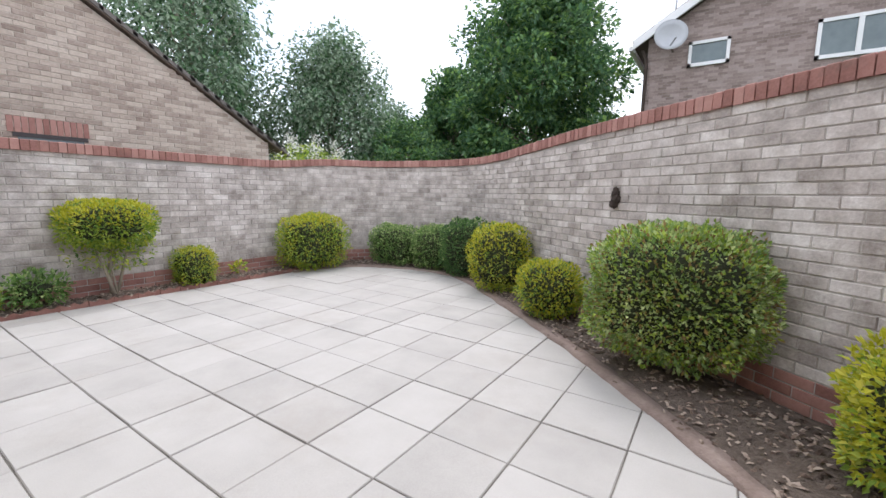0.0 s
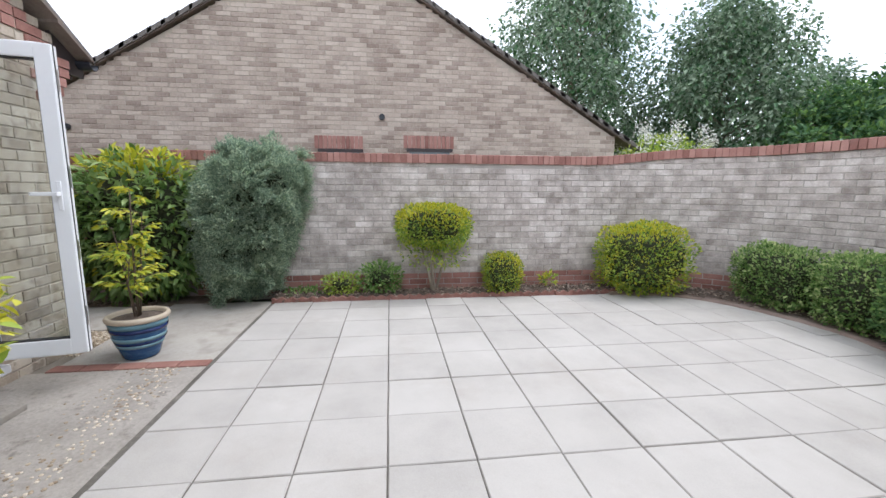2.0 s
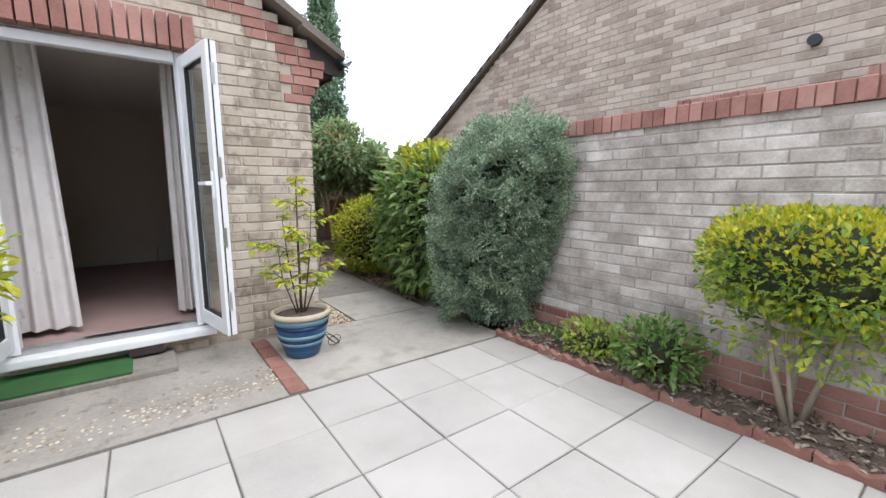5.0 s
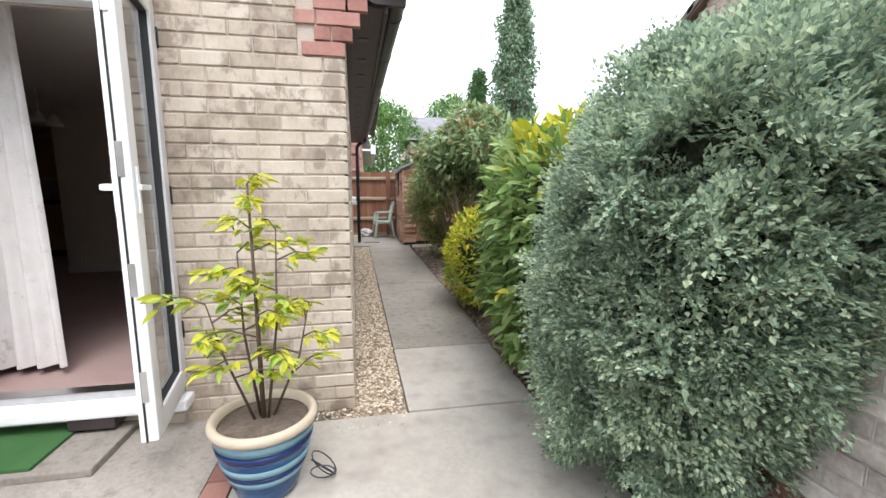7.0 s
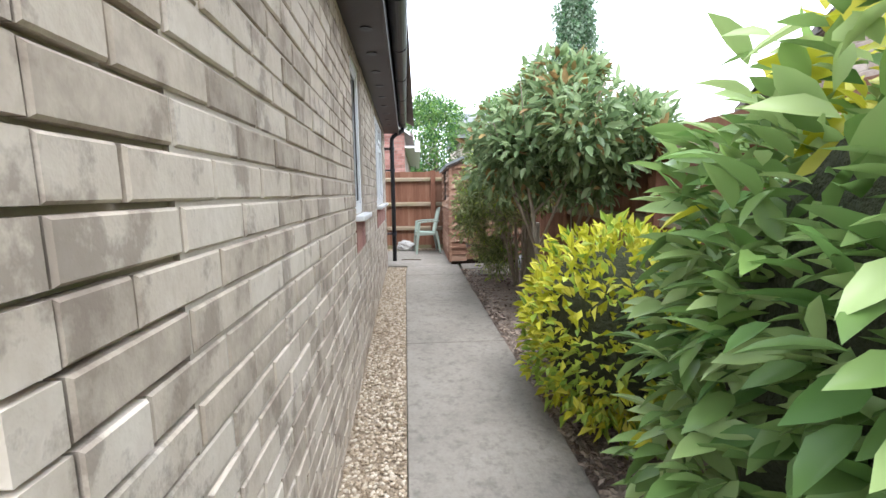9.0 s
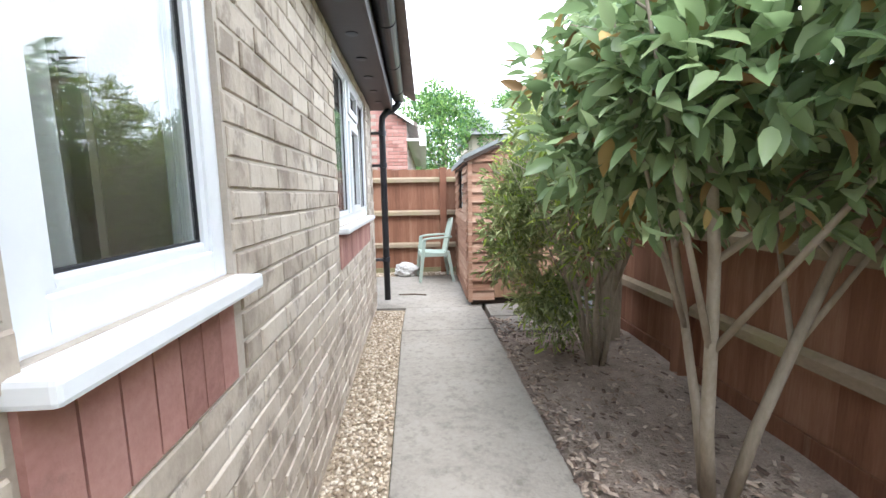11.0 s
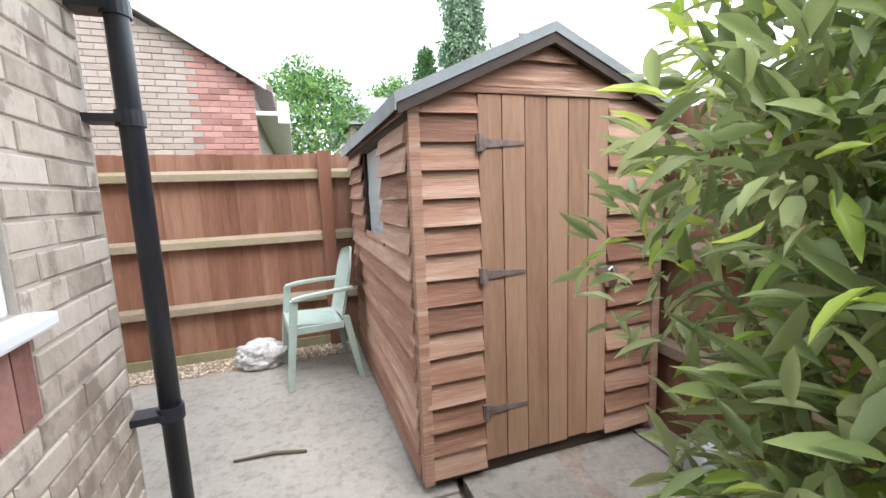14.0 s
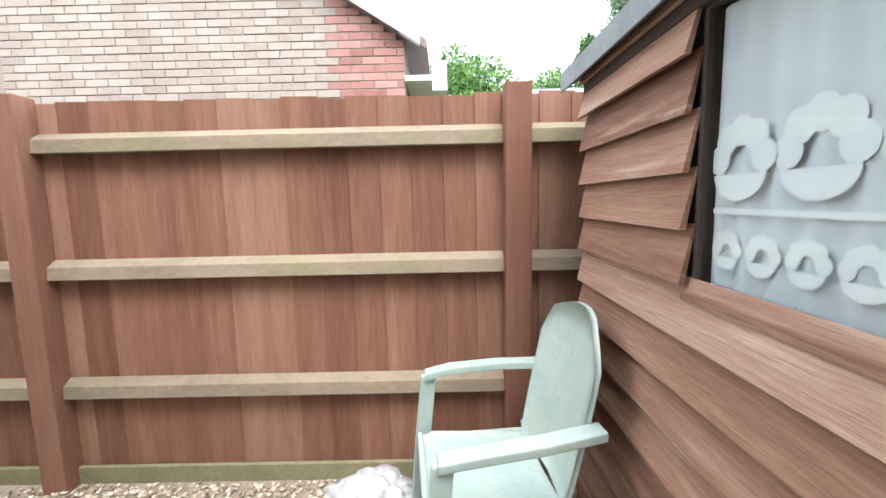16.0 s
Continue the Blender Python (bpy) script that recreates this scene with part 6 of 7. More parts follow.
POT = (-4.05, -0.70, 0.022)
pt = pot("potted_plant", "young leafy shrub in a blue glazed pot with cream rim", POT, 0.98)
P, N = [], []
cane = [(0.0, 0.02, 1.12, 0.011), (0.05, -0.04, 0.80, 0.007), (-0.06, 0.03, 0.92, 0.007), (0.10, 0.05, 0.60, 0.006), (-0.12, -0.03, 0.55, 0.006)]
for k, (dx, dy, h, r) in enumerate(cane):
    b0 = Vector(POT) + Vector((dx * 0.3, dy * 0.3, 0.31))
    tip = Vector(POT) + Vector((dx * 1.6, dy * 1.6, 0.31 + h * 0.86))
    m_ = b0.lerp(tip, 0.5) + Vector((dx * 0.3, -dy * 0.4, 0.02))
    part("stem", Build().tube([b0, m_, tip], [r, r * 0.7, r * 0.4], 7), "twig", pt, smooth=True)
    for j in range(8 if k == 0 else 5):
        f = 0.35 + 0.65 * j / (7 if k == 0 else 4)
        q = b0.lerp(m_, f * 2) if f < 0.5 else m_.lerp(tip, f * 2 - 1)
        a = j * 2.4 + k
        reach = 0.10 + 0.16 * (1 - f) + 0.04 * math.sin(j * 5)
        e = q + Vector((reach * math.cos(a), reach * math.sin(a), 0.03))
        part("twig", Build().tube([q, q.lerp(e, 0.5) + Vector((0, 0, 0.02)), e], [0.004, 0.003, 0.0015], 5), "twig", pt)
        for i in range(20):
            w = q.lerp(e, 0.2 + 0.85 * i / 19)
            P.append((w.x + rng.normal(0, 0.012), w.y + rng.normal(0, 0.012), w.z + rng.normal(0, 0.012)))
            aa = a + rng.choice((-1, 1)) * rng.uniform(0.2, 1.1)
            N.append((math.cos(aa), math.sin(aa), 0.15))
leaf_cloud("leaves", np.array(P), np.array(N), 0.066 * rng.uniform(0.6, 1.25, len(P)), (rng.random(len(P)) < 0.45).astype(int), ["lf_gold", "lf_lime"], pt, width=0.36, segs=2, spin=0.45, droop=0.25)
wire = Build()
for k in range(3):
    c = Vector((-4.28, -0.66 - 0.03 * k, 0.03))
    wire.tube([c + Vector((0.05 * math.cos(a), 0.03 * math.sin(a * 1.0), 0.055 + 0.05 * math.sin(a + k))) for a in np.linspace(0, 6.2, 14)], 0.003, 5)
solid("wire_coil", wire, "black_plastic", "tangle of thin black wire beside the pot", "wire", kind="object")

P2 = (-2.16, -0.50, 0.02)
p2 = pot("potted_plant", "golden-leaved shrub in a blue glazed pot by the door", P2, 0.95)
for k in range(4):
    a = k * 1.7
    part("stem", Build().tube([(P2[0], P2[1], 0.32), (P2[0] + 0.05 * math.cos(a), P2[1] + 0.05 * math.sin(a), 0.6), (P2[0] + 0.13 * math.cos(a), P2[1] + 0.13 * math.sin(a), 0.95)], [0.009, 0.007, 0.004], 6), "twig", p2, smooth=True)
pp_, nn_, d_ = shell(900, (P2[0] - 0.06, P2[1], 0.84), (0.40, 0.30, 0.36), 2, 2.0, 0.25, 2.5, 0.7)
leaf_cloud("leaves", pp_, nn_ + np.array([0, 0, 0.3]), 0.075 * rng.uniform(0.6, 1.2, len(pp_)), (rng.random(len(pp_)) < 0.25).astype(int), ["lf_gold", "lf_lime"], p2, width=0.5, segs=2, droop=0.2)

# ---- litter, gravel ----
chips = Build()
for i in range(2600):
    y = rng.uniform(-7.0, -1.4)
    x = rng.uniform(-6.4, path_edge(y)[1] - 0.0) if i % 3 else path_edge(y)[1] - abs(rng.normal(0, 0.12))
    r = rng.uniform(0.008, 0.026)
    m = pose(x, y, gz(y) + 0.01 + 0.03 * noise.noise(Vector((x * 3, y * 3, 0))), float(rng.uniform(-25, 25)), float(rng.uniform(-25, 25)), float(rng.uniform(0, 360)))
    chips.add([(-r, -r * 0.5, 0), (r, -r * 0.4, 0), (r * 0.9, r * 0.5, 0), (-r, r * 0.4, 0), (0, 0, r * 0.35)], [(0, 1, 4), (1, 2, 4), (2, 3, 4), (3, 0, 4)], m)
solid("leaf_litter", chips, "chip", "dry leaves and bark chips scattered on the soil", "leaf litter", kind="stuff")
chips = Build()
for i in range(6500):
    k = int(rng.integers(0, 160))
    f = rng.uniform(0.04, 0.96)
    x, y = bedw[k] * (1 - f) + outer[k] * f
    r = rng.uniform(0.007, 0.026)
    m = pose(x + rng.normal(0, 0.04), y + rng.normal(0, 0.04), 0.036 + 0.035 * math.sin(math.pi * f) + 0.03 * noise.noise(Vector((x * 5, y * 5, 3))), float(rng.uniform(-30, 30)), float(rng.uniform(-30, 30)), float(rng.uniform(0, 360)))
    chips.add([(-r, -r * 0.5, 0), (r, -r * 0.4, 0), (r * 0.9, r * 0.5, 0), (-r, r * 0.4, 0), (0, 0, r * 0.5)], [(0, 1, 4), (1, 2, 4), (2, 3, 4), (3, 0, 4)], m)
solid("bed_litter", chips, "chip", "bark chips and clods on the flower bed", "bark chips", kind="stuff")

gs = Build()
for i in range(64):
    y0, y1 = -1.02 - i * 0.1, -1.02 - (i + 1) * 0.1
    wx = lambda y: -4.40 + (-1.3 - y) * 0.0297
    gs.add([(path_edge(y0)[0] + 0.004, y0, gz(y0) - 0.02), (path_edge(y1)[0] + 0.004, y1, gz(y1) - 0.02), (wx(y1) + 0.02, y1, gz(y1) - 0.012), (wx(y0) + 0.02, y0, gz(y0) - 0.012)], [(0, 3, 2, 1)])
gs.box((-5.2, -9.48, 0.05), (-1.5, -9.19, gz(-9) + 0.0))
solid("gravel_strip", gs, "gravel_base", "pale golden gravel along the foot of the wall", "gravel", kind="structure")
peb = Build()
bmi = bmesh.new()
bmesh.ops.create_icosphere(bmi, subdivisions=1, radius=1)
ivs, ifs = [tuple(v.co) for v in bmi.verts], [tuple(v.index for v in f.verts) for f in bmi.faces]
bmi.free()
NV = np.array(ivs)
for i in range(9500):
    if i < 8000:
        y = -1.06 - 6.3 * rng.random() ** 1.35
        e0 = path_edge(y)[0] + 0.012
        e1 = -4.41 + (-1.3 - y) * 0.0297 if y < -1.29 else -4.1
        if y > -1.29 and rng.random() < 0.3:
            continue
        x, z = rng.uniform(e0, e1), gz(y) - 0.012
    else:
        x, y, z = rng.uniform(-5.15, -2.9), rng.uniform(-9.46, -9.2), gz(-9) + 0.004
    r = rng.uniform(0.0065, 0.013)
    sc = np.array((r * rng.uniform(0.8, 1.5), r * rng.uniform(0.7, 1.1), r * rng.uniform(0.5, 0.8)))
    a = rng.uniform(0, 6.28)
    V = NV * sc
    V = np.stack([V[:, 0] * math.cos(a) - V[:, 1] * math.sin(a) + x, V[:, 0] * math.sin(a) + V[:, 1] * math.cos(a) + y, V[:, 2] + z + rng.uniform(0, 0.006)], 1)
    k = len(peb.v)
    peb.v += V.tolist()
    peb.f += [(q[0] + k, q[1] + k, q[2] + k) for q in ifs]
    peb.mi += [0] * len(ifs)
solid("gravel", peb, "pebble", "loose golden pea gravel beside the wall", "gravel", kind="stuff", smooth=True)

# wall ornament on the garden wall
orn = Build()
of = wall_frame(0.0)[0]
ox, oy = -0.02, 3.47
d = Vector((0.8, 2.81)) - Vector((-1.03, 4.31))
d.normalize()
nin = Vector((-d.y, d.x)) * -1.0
base_p = Vector((-1.03, 4.31)).lerp(Vector((0.8, 2.81)), 0.135)
for k, (du, z, r) in enumerate(((0.0, 1.30, 0.042), (0.012, 1.25, 0.05), (-0.012, 1.205, 0.05), (0.0, 1.335, 0.03))):
    c = base_p + d * du + nin * 0.02
    orn.add([tuple(Vector((c.x, c.y, z)) + Vector(v) * r * (1 + 0.2 * noise.noise(Vector(v) * 3))) for v in ivs], ifs)
solid("wall_ornament", orn, "dark_wood", "small dark carved ornament hung on the brick wall", "ornament", kind="object", smooth=False)

# ---- neighbours ----
nb = thing("neighbour_bungalow", "neighbouring bungalow with a pale buff brick gable", "house", (-8.15, 0.3, 0))
NG = pose(-8.15, 0, 0, 0, 0, 90)  # local x to +y, outside at -y towards +x
def ngable(u):
    return 5.28 - 0.585 * abs(u - 0.32)
part("gable_wall", Build().prism([(-4.85, -0.1), (5.45, -0.1), (5.45, ngable(5.45)), (0.32, ngable(0.32)), (-4.85, ngable(-4.85))], 0.006, 0.3, NG), "buff_mortar", nb)
rr = Build()
for s in (1, -1):
    e = 0.32 + s * 5.45
    rr.prism([(0.32, 5.40), (e, 5.40 - 0.585 * 5.45), (e, 5.31 - 0.585 * 5.45), (0.32, 5.31)][::s], -0.07, 7.0, NG)
nroof = part("roof", rr, "roof_tile", nb, "brown tiled roof")
vv = Build()
for s in (1, -1):
    for i in range(26):
        a, c = 0.32 + s * i * 0.21, 0.32 + s * (i + 1) * 0.215
        za, zc_ = 5.42 - 0.585 * i * 0.21, 5.42 - 0.585 * (i + 1) * 0.215 - 0.02
        part("verge_tile", Build().prism([(a, za), (c, zc_), (c, zc_ - 0.075), (a, za - 0.075)][::s], -0.09, 0.12, NG), "verge", nb)
for u0, u1, zz in ((1.50, 2.42, 2.03), (-0.02, 0.85, 2.0)):
    for i in range(int((u1 - u0) / 0.075)):
        part("lintel_brick", Build().box((u0 + i * 0.075, -0.014, zz), (u0 + i * 0.075 + 0.064, 0.05, zz + 0.215), NG), "red_brick", nb)
    wn_ = part("window", Build().box((u0 + 0.05, -0.02, zz - 0.06), (u1 - 0.05, 0.06, zz - 0.004), NG), "soffit", nb, "dark window head")
    part("pane", Build().box((u0 + 0.1, -0.004, zz - 0.9), (u1 - 0.1, 0.06, zz - 0.06), NG), "dark_glass", nb)
for u, z in ((1.13, 2.545), (-3.82, 2.27)):
    part("vent_pipe", Build().tube([NG @ Vector((u, 0.02, z)), NG @ Vector((u, -0.06, z))], 0.05, 16), "black_plastic", nb, "round black flue outlet")

n2 = thing("neighbour_house_rear", "neighbouring buff brick gable behind the fence with red brick corner", "house", (-2, -12.2, 0))
NR = pose(-4.40, -12.0, 0, 0, 0, 180)  # local x to -x, outside at -y towards +y


def n2top(x):
    return 2.86 + 0.60 * (x + 4.40)


part("gable_wall", Build().prism([(-4.40, -0.1), (3.0, -0.1), (3.0, n2top(-1.0)), (-0.2, n2top(-0.2)), (-4.40, 2.80)], -12.008, -12.3), "rear_mortar", n2)
part("roof", Build().prism([(-4.62, 2.72), (-4.62, 2.80), (-0.2, n2top(-0.2) + 0.14), (-0.2, n2top(-0.2) + 0.04)], -11.90, -20.0), "roof_tile", n2, "brown tiled roof")
part("verge", Build().prism([(-4.55, 2.76), (-4.55, 2.83), (-0.2, n2top(-0.2) + 0.17), (-0.2, n2top(-0.2) + 0.10)], -11.88, -11.96), "white_board", n2, "pale verge board")
part("fascia", Build().box((-4.80, -19.5, 2.35), (-4.66, -11.93, 2.62)), "white_board", n2, "white eave board and gutter")
part("soffit", Build().box((-4.68, -19.5, 2.45), (-4.40, -11.95, 2.50)), "white_board", n2)
part("side_wall", Build().box((-4.40, -19.5, -0.1), (-4.1, -12.3, 2.7)), "brown_brick", n2)

hb2 = thing("brick_house", "two-storey brown brick house with white windows and satellite dish", "house", (2.0, 15, 0))
part("wall", Build().prism([(-2.1, -0.1), (8.0, -0.1), (8.0, 6.0), (2.9, 8.9), (-2.1, 5.85)], 14.006, 14.3).box((-2.1, 14.3, -0.1), (-1.8, 22, 5.8)), "brown_brick", hb2)
rr = Build()
rr.prism([(2.9, 9.15), (-2.5, 5.86), (-2.5, 5.74), (2.9, 9.0)], 13.75, 22.5).prism([(2.9, 9.15), (2.9, 9.0), (8.3, 5.74), (8.3, 5.86)], 13.75, 22.5)
part("roof", rr, "roof_tile", hb2, "brown tiled roof")
part("barge_board", Build().prism([(2.9, 9.1), (-2.48, 5.84), (-2.48, 5.60), (2.9, 8.86)], 13.7, 13.78), "white_board", hb2, "white barge board")
part("gutter", Build().box((-2.6, 13.8, 5.6), (-2.48, 22, 5.72)), "white_board", hb2)
part("drainpipe", Build().tube([(-2.25, 13.95, 5.6), (-2.12, 13.93, 5.3), (-2.12, 13.93, 0)], 0.05, 8), "dark_wood", hb2)


def far_window(x0, x1, z0, z1, bars):
    w_ = part("window", Build().box((x0, 13.94, z0), (x1, 14.02, z0 + 0.09)).box((x0, 13.94, z1 - 0.08), (x1, 14.02, z1)).box((x0, 13.94, z0), (x0 + 0.08, 14.02, z1)).box((x1 - 0.08, 13.94, z0), (x1, 14.02, z1)), "white_board", hb2, "white framed window")
    for b_ in bars:
        part("window_frame", Build().box((b_ - 0.05, 13.93, z0), (b_ + 0.05, 14.02, z1)), "white_board", w_)
    part("pane", Build().box((x0 + 0.07, 13.975, z0 + 0.07), (x1 - 0.07, 13.99, z1 - 0.07)), "dark_glass", w_)


far_window(-1.05, -0.08, 4.95, 5.62, [])
far_window(1.68, 4.4, 4.72, 5.66, [2.45, 3.4])
ds = thing("satellite_dish", "round grey satellite dish on the brick house", "satellite dish", (-1.5, 13.75, 5.75))
dv = Build()
prof = [(0.001, 0.0), (0.15, 0.02), (0.3, 0.07), (0.42, 0.14), (0.42, 0.15), (0.3, 0.085), (0.15, 0.035), (0.001, 0.015)]
dv.lathe(prof, 32)
dm = look((-1.5, 13.55, 5.72), (0.4, 5.0, 7.2)) @ pose(0, 0, 0, 180, 0, 0)
dv.v = [tuple(dm @ Vector(v)) for v in dv.v]
part("dish", dv, "dish", ds, smooth=True)
part("bracket", Build().tube([(-1.5, 13.6, 5.7), (-1.5, 13.8, 5.55), (-1.45, 14.0, 5.45)], 0.03, 8), "rust", ds)
part("receiver_arm", Build().tube([(-1.5, 13.5, 5.45), (-1.3, 13.1, 5.55)], 0.02, 6), "dish", ds)
ant = solid("roof_aerial", Build().tube([(-1.45, 13.9, 5.8), (-1.45, 13.9, 7.2)], 0.03, 6), "dish", "thin metal aerial pole on the roof edge", "aerial", kind="object")

fh = thing("far_house", "distant house with a grey tiled roof", "house", (-9, -24, 0))
part("wall", Build().box((-11.5, -30, -0.1), (-6.9, -22, 4.0)), "gable_brick", fh)
part("roof", Build().prism([(-22.0 + 0.4, 3.95), (-26.0, 5.9), (-30.4, 3.95)], 6.7, 11.7, pose(0, 0, 0, 0, 0, 90)), "slate", fh, "grey tiled roof")
part("window", Build().box((-8.7, -21.99, 2.6), (-7.3, -21.9, 3.5)), "white_board", fh, "white window")


# ---- trees ----
def tree(name, label, at, height, crown_r, crown_z0, mats, count, leaf, clumps, style="round", leaf_w=0.6):
    """Tapered trunk, limbs and an uneven crown of leaf clumps with gaps."""
    ob = thing(name, label, "tree", (*at, -0.05))
    x0, y0 = at
    top = height * 0.86
    tp = [(x0 + 0.15 * math.sin(k * 1.3), y0 + 0.15 * math.cos(k * 0.9), -0.1 + top * k / 6) for k in range(7)]
    r0 = height * 0.018
    part("trunk", Build().tube(tp, [r0 * (1 - 0.13 * k) for k in range(7)], 10), "bark", ob, smooth=True)
    P, N, I = [], [], []
    limbs = Build()
    for k in range(clumps):
        f = (k + 0.5) / clumps
        z = crown_z0 + (height - crown_z0) * f
        if style == "round":
            w = crown_r * (math.sin(math.pi * min(0.97, 0.12 + 0.86 * f)) ** 0.7)
        elif style == "column":
            w = crown_r * (math.sin(math.pi * min(0.98, 0.1 + 0.87 * f)) ** 0.6)
        else:
            w = crown_r * (1 - f * 0.92)
        a = k * 2.399 + rng.uniform(-0.4, 0.4)
        rad = w * math.sqrt(rng.uniform(0.12, 1.0))
        c = np.array((x0 + rad * math.cos(a), y0 + rad * math.sin(a), z + rng.normal(0, 0.25)))
        rr_ = crown_r * (rng.uniform(0.18, 0.34) if style == "round" else rng.uniform(0.25, 0.42))
        b0 = Vector((x0, y0, max(crown_z0 * 0.6, z - 0.25 * height * (0.4 + 0.4 * f))))
        limbs.tube([b0, b0.lerp(Vector(c), 0.55) + Vector((0, 0, 0.15)), Vector(c)], [r0 * 0.32, r0 * 0.2, r0 * 0.05], 5)
        dz = 1.5 if style == "column" else (1.7 if mats[0] == "lf_birch" else 0.75)
        p_, n_, d_ = shell(count // clumps, c, (rr_, rr_, rr_ * dz), 2, k * 1.7, 0.35, 2.0, 0.75)
        P.append(p_), N.append(n_)
        I.append((rng.random(len(p_)) < 0.3).astype(int) * (len(mats) - 1))
    part("branchwork", limbs, "bark", ob, smooth=True, kind="stuff")
    P, N, I = np.concatenate(P), np.concatenate(N), np.concatenate(I)
    leaf_cloud("crown", P, N, leaf * rng.uniform(0.6, 1.3, len(P)), I, mats, ob, width=leaf_w, droop=0.9 if mats[0] == "lf_birch" else 0.2)
    return ob


tree("maple_tree", "tall dense dark green broadleaf tree", (-8.0, 20.5), 11.3, 4.0, 1.2, ["lf_tree", "lf_green"], 52000, 0.26, 130)
tree("maple_tree", "dark green broadleaf tree behind the wall", (-14.0, 22.5), 8.6, 2.8, 0.8, ["lf_tree", "lf_green"], 22000, 0.26, 70)
tree("birch_tree", "pale grey-green birch with drooping twigs", (-18.0, 16.0), 8.8, 3.6, 1.2, ["lf_birch", "lf_tree"], 30000, 0.22, 90)
tree("birch_tree", "pale grey-green birch with drooping twigs", (-21.5, 10.5), 11.5, 4.0, 1.5, ["lf_birch", "lf_tree"], 26000, 0.24, 80)
tree("birch_tree", "airy pale birch beyond the neighbour's roof", (-18.5, 22.0), 6.2, 2.8, 1.0, ["lf_birch", "lf_tree"], 14000, 0.24, 50)
tree("broadleaf_tree", "rounded green tree behind the garden wall", (-13.5, 17.0), 4.6, 2.4, 0.3, ["lf_tree", "lf_green"], 12000, 0.2, 50)
tree("broadleaf_tree", "rounded green tree behind the garden wall", (-19.0, 27.0), 5.5, 3.2, 0.3, ["lf_tree", "lf_green"], 12000, 0.24, 50)
tree("broadleaf_tree", "bright green round tree behind the rear fence", (-5.6, -22.6), 6.0, 2.6, 0.6, ["lf_green", "lf_tree"], 16000, 0.17, 60)
tree("poplar_tree", "tall narrow grey-green poplar", (-20.3, -43.0), 21.5, 2.2, 1.5, ["lf_birch", "lf_tree"], 22000, 0.38, 90, "column")
tree("fir_tree", "dark pointed conifer in the distance", (-15.2, -38.5), 12.2, 1.9, 1.0, ["lf_dark", "lf_tree"], 12000, 0.3, 60, "cone", 0.4)
tree("broadleaf_tree", "distant rounded green tree", (-12.3, -37.0), 9.4, 3.4, 0.5, ["lf_green", "lf_tree"], 12000, 0.26, 50)
tree("broadleaf_tree", "distant rounded green tree", (-18.5, -36.0), 7.0, 3.2, 0.5, ["lf_green", "lf_tree"], 12000, 0.26, 50)
hedge = thing("distant_hedge", "light green hedge behind the fence", "hedge", (-8, -17, 0))
p_, n_, d_ = shell(7000, (-8.2, -16.5, 1.0), (1.9, 0.6, 1.15), 3.5, 1.0, 0.1, 3, 0.3)
leaf_cloud("foliage", p_, n_, 0.09 * rng.uniform(0.6, 1.2, len(p_)), np.zeros(len(p_), int), ["lf_lime"], hedge)
hy = thing("flowering_shrub", "tall shrub with large white flower heads behind the wall", "shrub", (-8.3, 6.6, 0))
p_, n_, d_ = shell(5200, (-8.3, 6.6, 1.25), (0.75, 1.15, 1.05), 2.4, 3.0, 0.2, 2.5, 0.4)
leaf_cloud("foliage", p_, n_, 0.08 * rng.uniform(0.6, 1.2, len(p_)), np.zeros(len(p_), int), ["lf_lime"], hy)
p_, n_, d_ = shell(60, (-8.3, 6.6, 1.30), (0.8, 1.25, 1.15), 2.4, 3.0, 0.2, 2.5, 0.05)
fp = p_[p_[:, 2] > 1.5]
fl = np.repeat(fp, 70, 0) + rng.normal(0, 0.075, (len(fp) * 70, 3))
leaf_cloud("blossom", fl, rng.normal(0, 1, fl.shape), 0.04 * rng.uniform(0.7, 1.3, len(fl)), np.zeros(len(fl), int), ["petal"], hy, width=0.9)

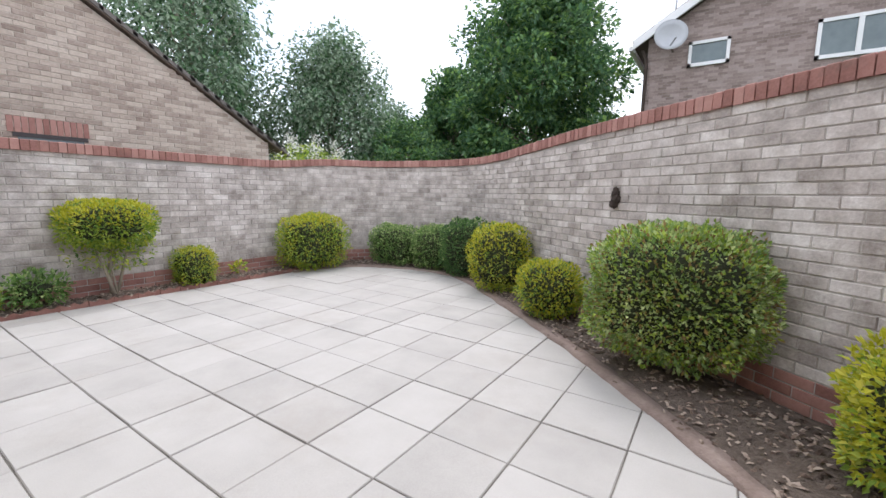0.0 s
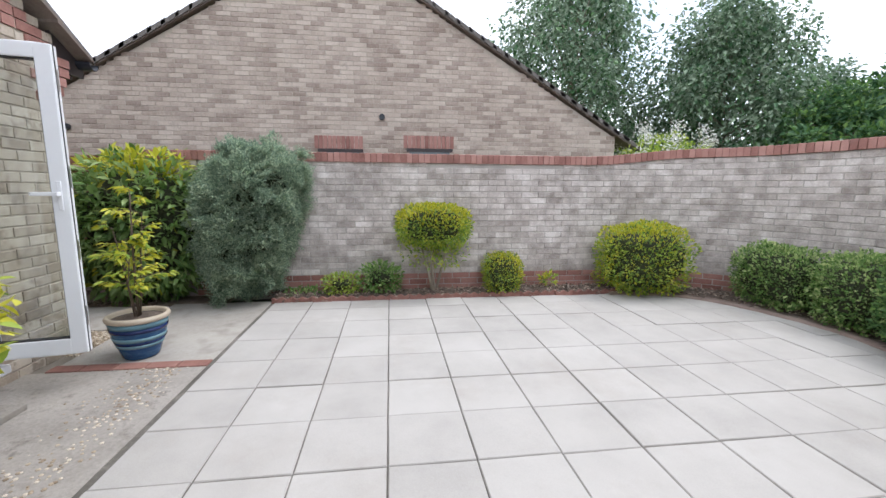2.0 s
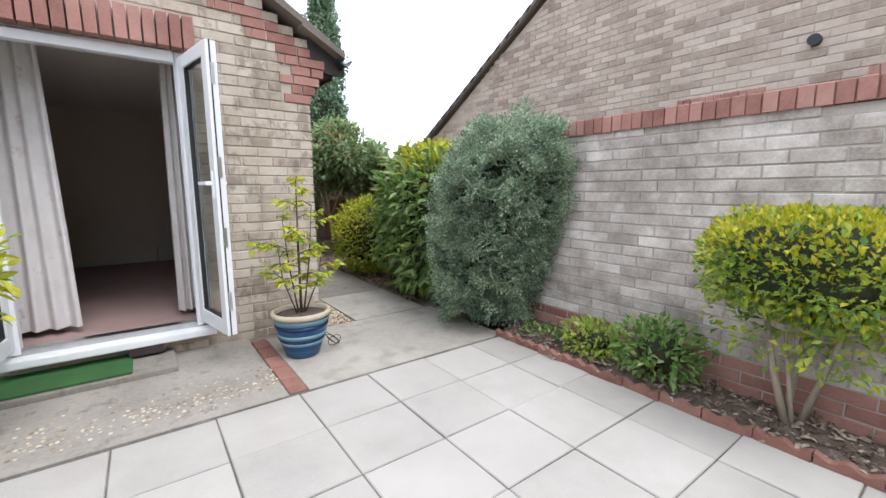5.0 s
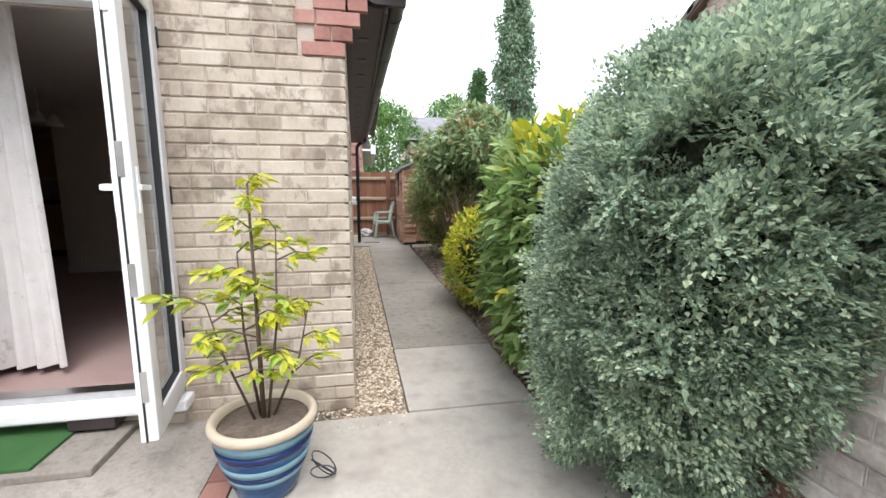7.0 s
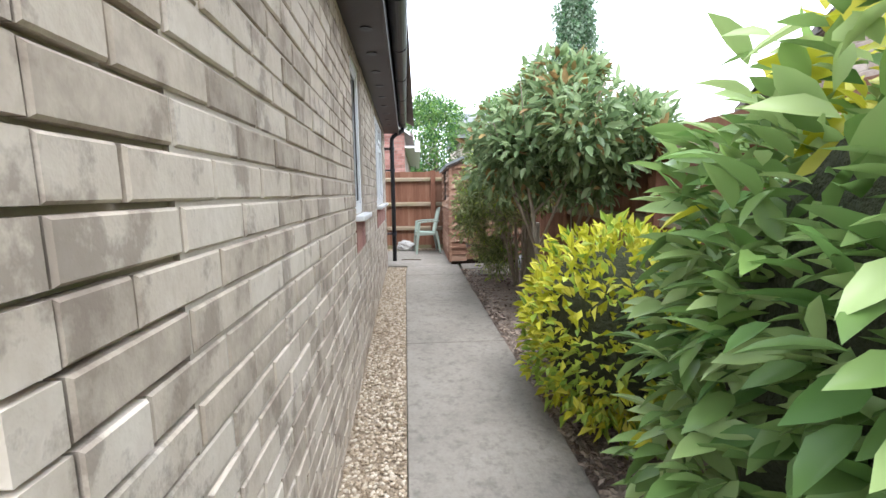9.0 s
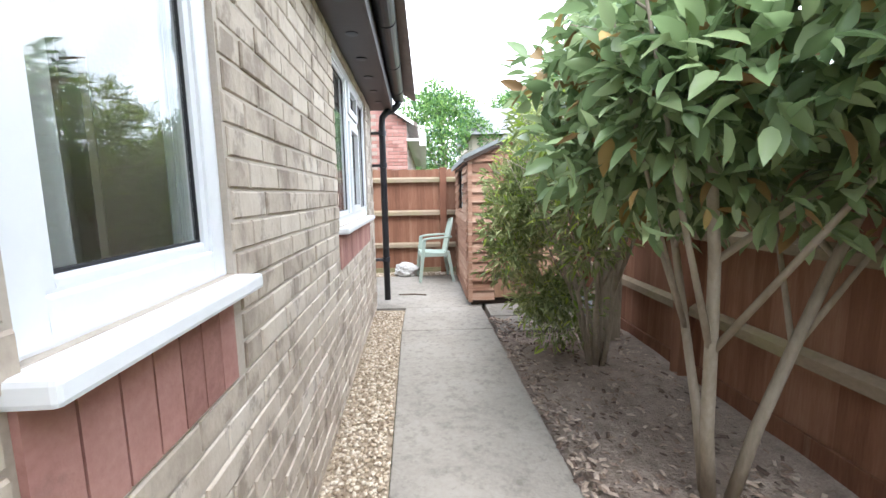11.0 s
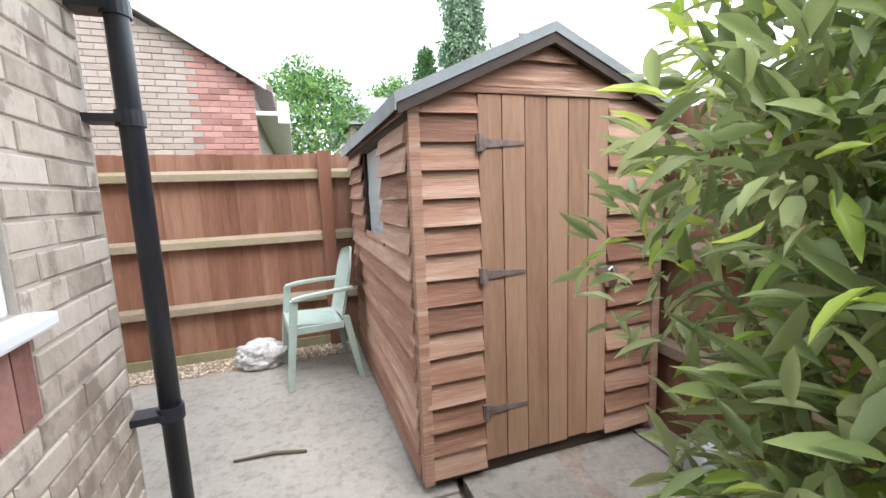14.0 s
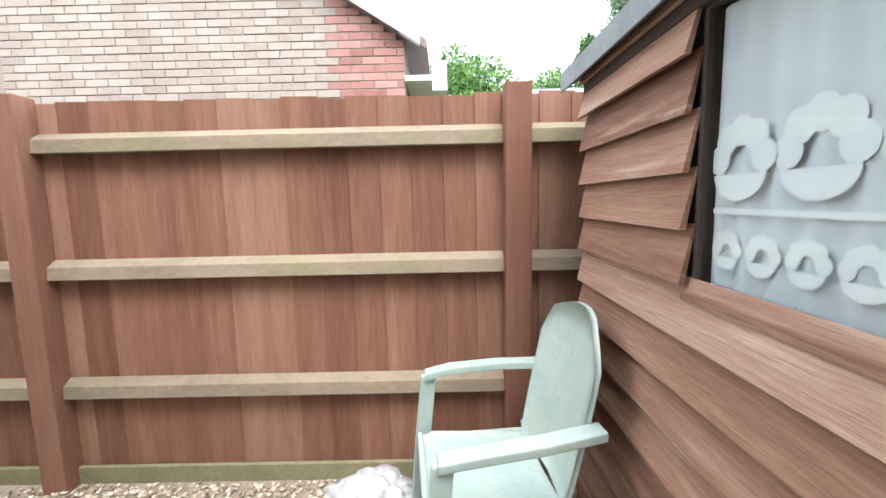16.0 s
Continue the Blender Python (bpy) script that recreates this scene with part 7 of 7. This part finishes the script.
# ---- brickwork ----
lay_bricks(house, "buff_brick", lambda u: Matrix(((-1, 0, 0, u), (0, -1, 0, -1.3), (0, 0, 1, 0), (0, 0, 0, 1))), -4.40, -1.2, 0.005, gable_top,
           holes=[(DOOR[0], DOOR[1], 0.13, DOOR[3] + 0.23), (DOOR[0] - 0.07, DOOR[1] + 0.07, DOOR[3], DOOR[3] + 0.23), (-4.6, -4.17, 1.94, 2.41)], near=lambda u, z: u < -3.5 and z < 2.4, limit=150, depth=0.06)
lay_bricks(house, "buff_brick", lambda u: SIDE @ Matrix(((0, 1, 0, 0), (-1, 0, 0, -u), (0, 0, 1, 0), (0, 0, 0, 1))), 0.06, LEN, 0.005, lambda u: 2.25,
           holes=[(W1[0], W1[1], W1[2] - 0.06, W1[3]), (W2[0], W2[1], W2[2] - 0.06, W2[3]), (W1[0] - 0.03, W1[1] + 0.02, W1[2] - 0.245, W1[2] - 0.03), (W2[0] - 0.03, W2[1] + 0.02, W2[2] - 0.245, W2[2] - 0.03)],
           near=lambda u, z: 0.1 < z < 1.9 and u < 4.2, limit=150, depth=0.05)
lay_bricks(gwall, "old_brick", lambda u: wall_frame(u)[0], 0.6, wlen - 0.3, 0.02, lambda u: wall_frame(u)[1], near=lambda u, z: 0.2 < z and 1.4 < u < 5.0, limit=290, depth=0.05, red=lambda u, z: z < 0.2)
lay_bricks(nb, "gable_brick", lambda u: NG @ Matrix.Translation((u, 0, 0)), -4.85, 5.45, 1.2, lambda u: ngable(u) - 0.02, near=None, depth=0.03)
lay_bricks(n2, "rear_brick", lambda u: Matrix(((-1, 0, 0, -u), (0, -1, 0, -12.0), (0, 0, 1, 0), (0, 0, 0, 1))), 0.5, 4.40, 1.2, lambda u: n2top(-u) - 0.02, red=lambda u, z: u > 3.75, near=None, depth=0.03)
lay_bricks(hb2, "brown_brick", lambda u: Matrix.Translation((u, 14.0, 0)), -2.1, 5.5, 2.4, lambda u: 5.85 + 0.6 * (u + 2.1), holes=[(-1.05, -0.08, 4.95, 5.62), (1.68, 4.4, 4.72, 5.66)], near=None, depth=0.03)
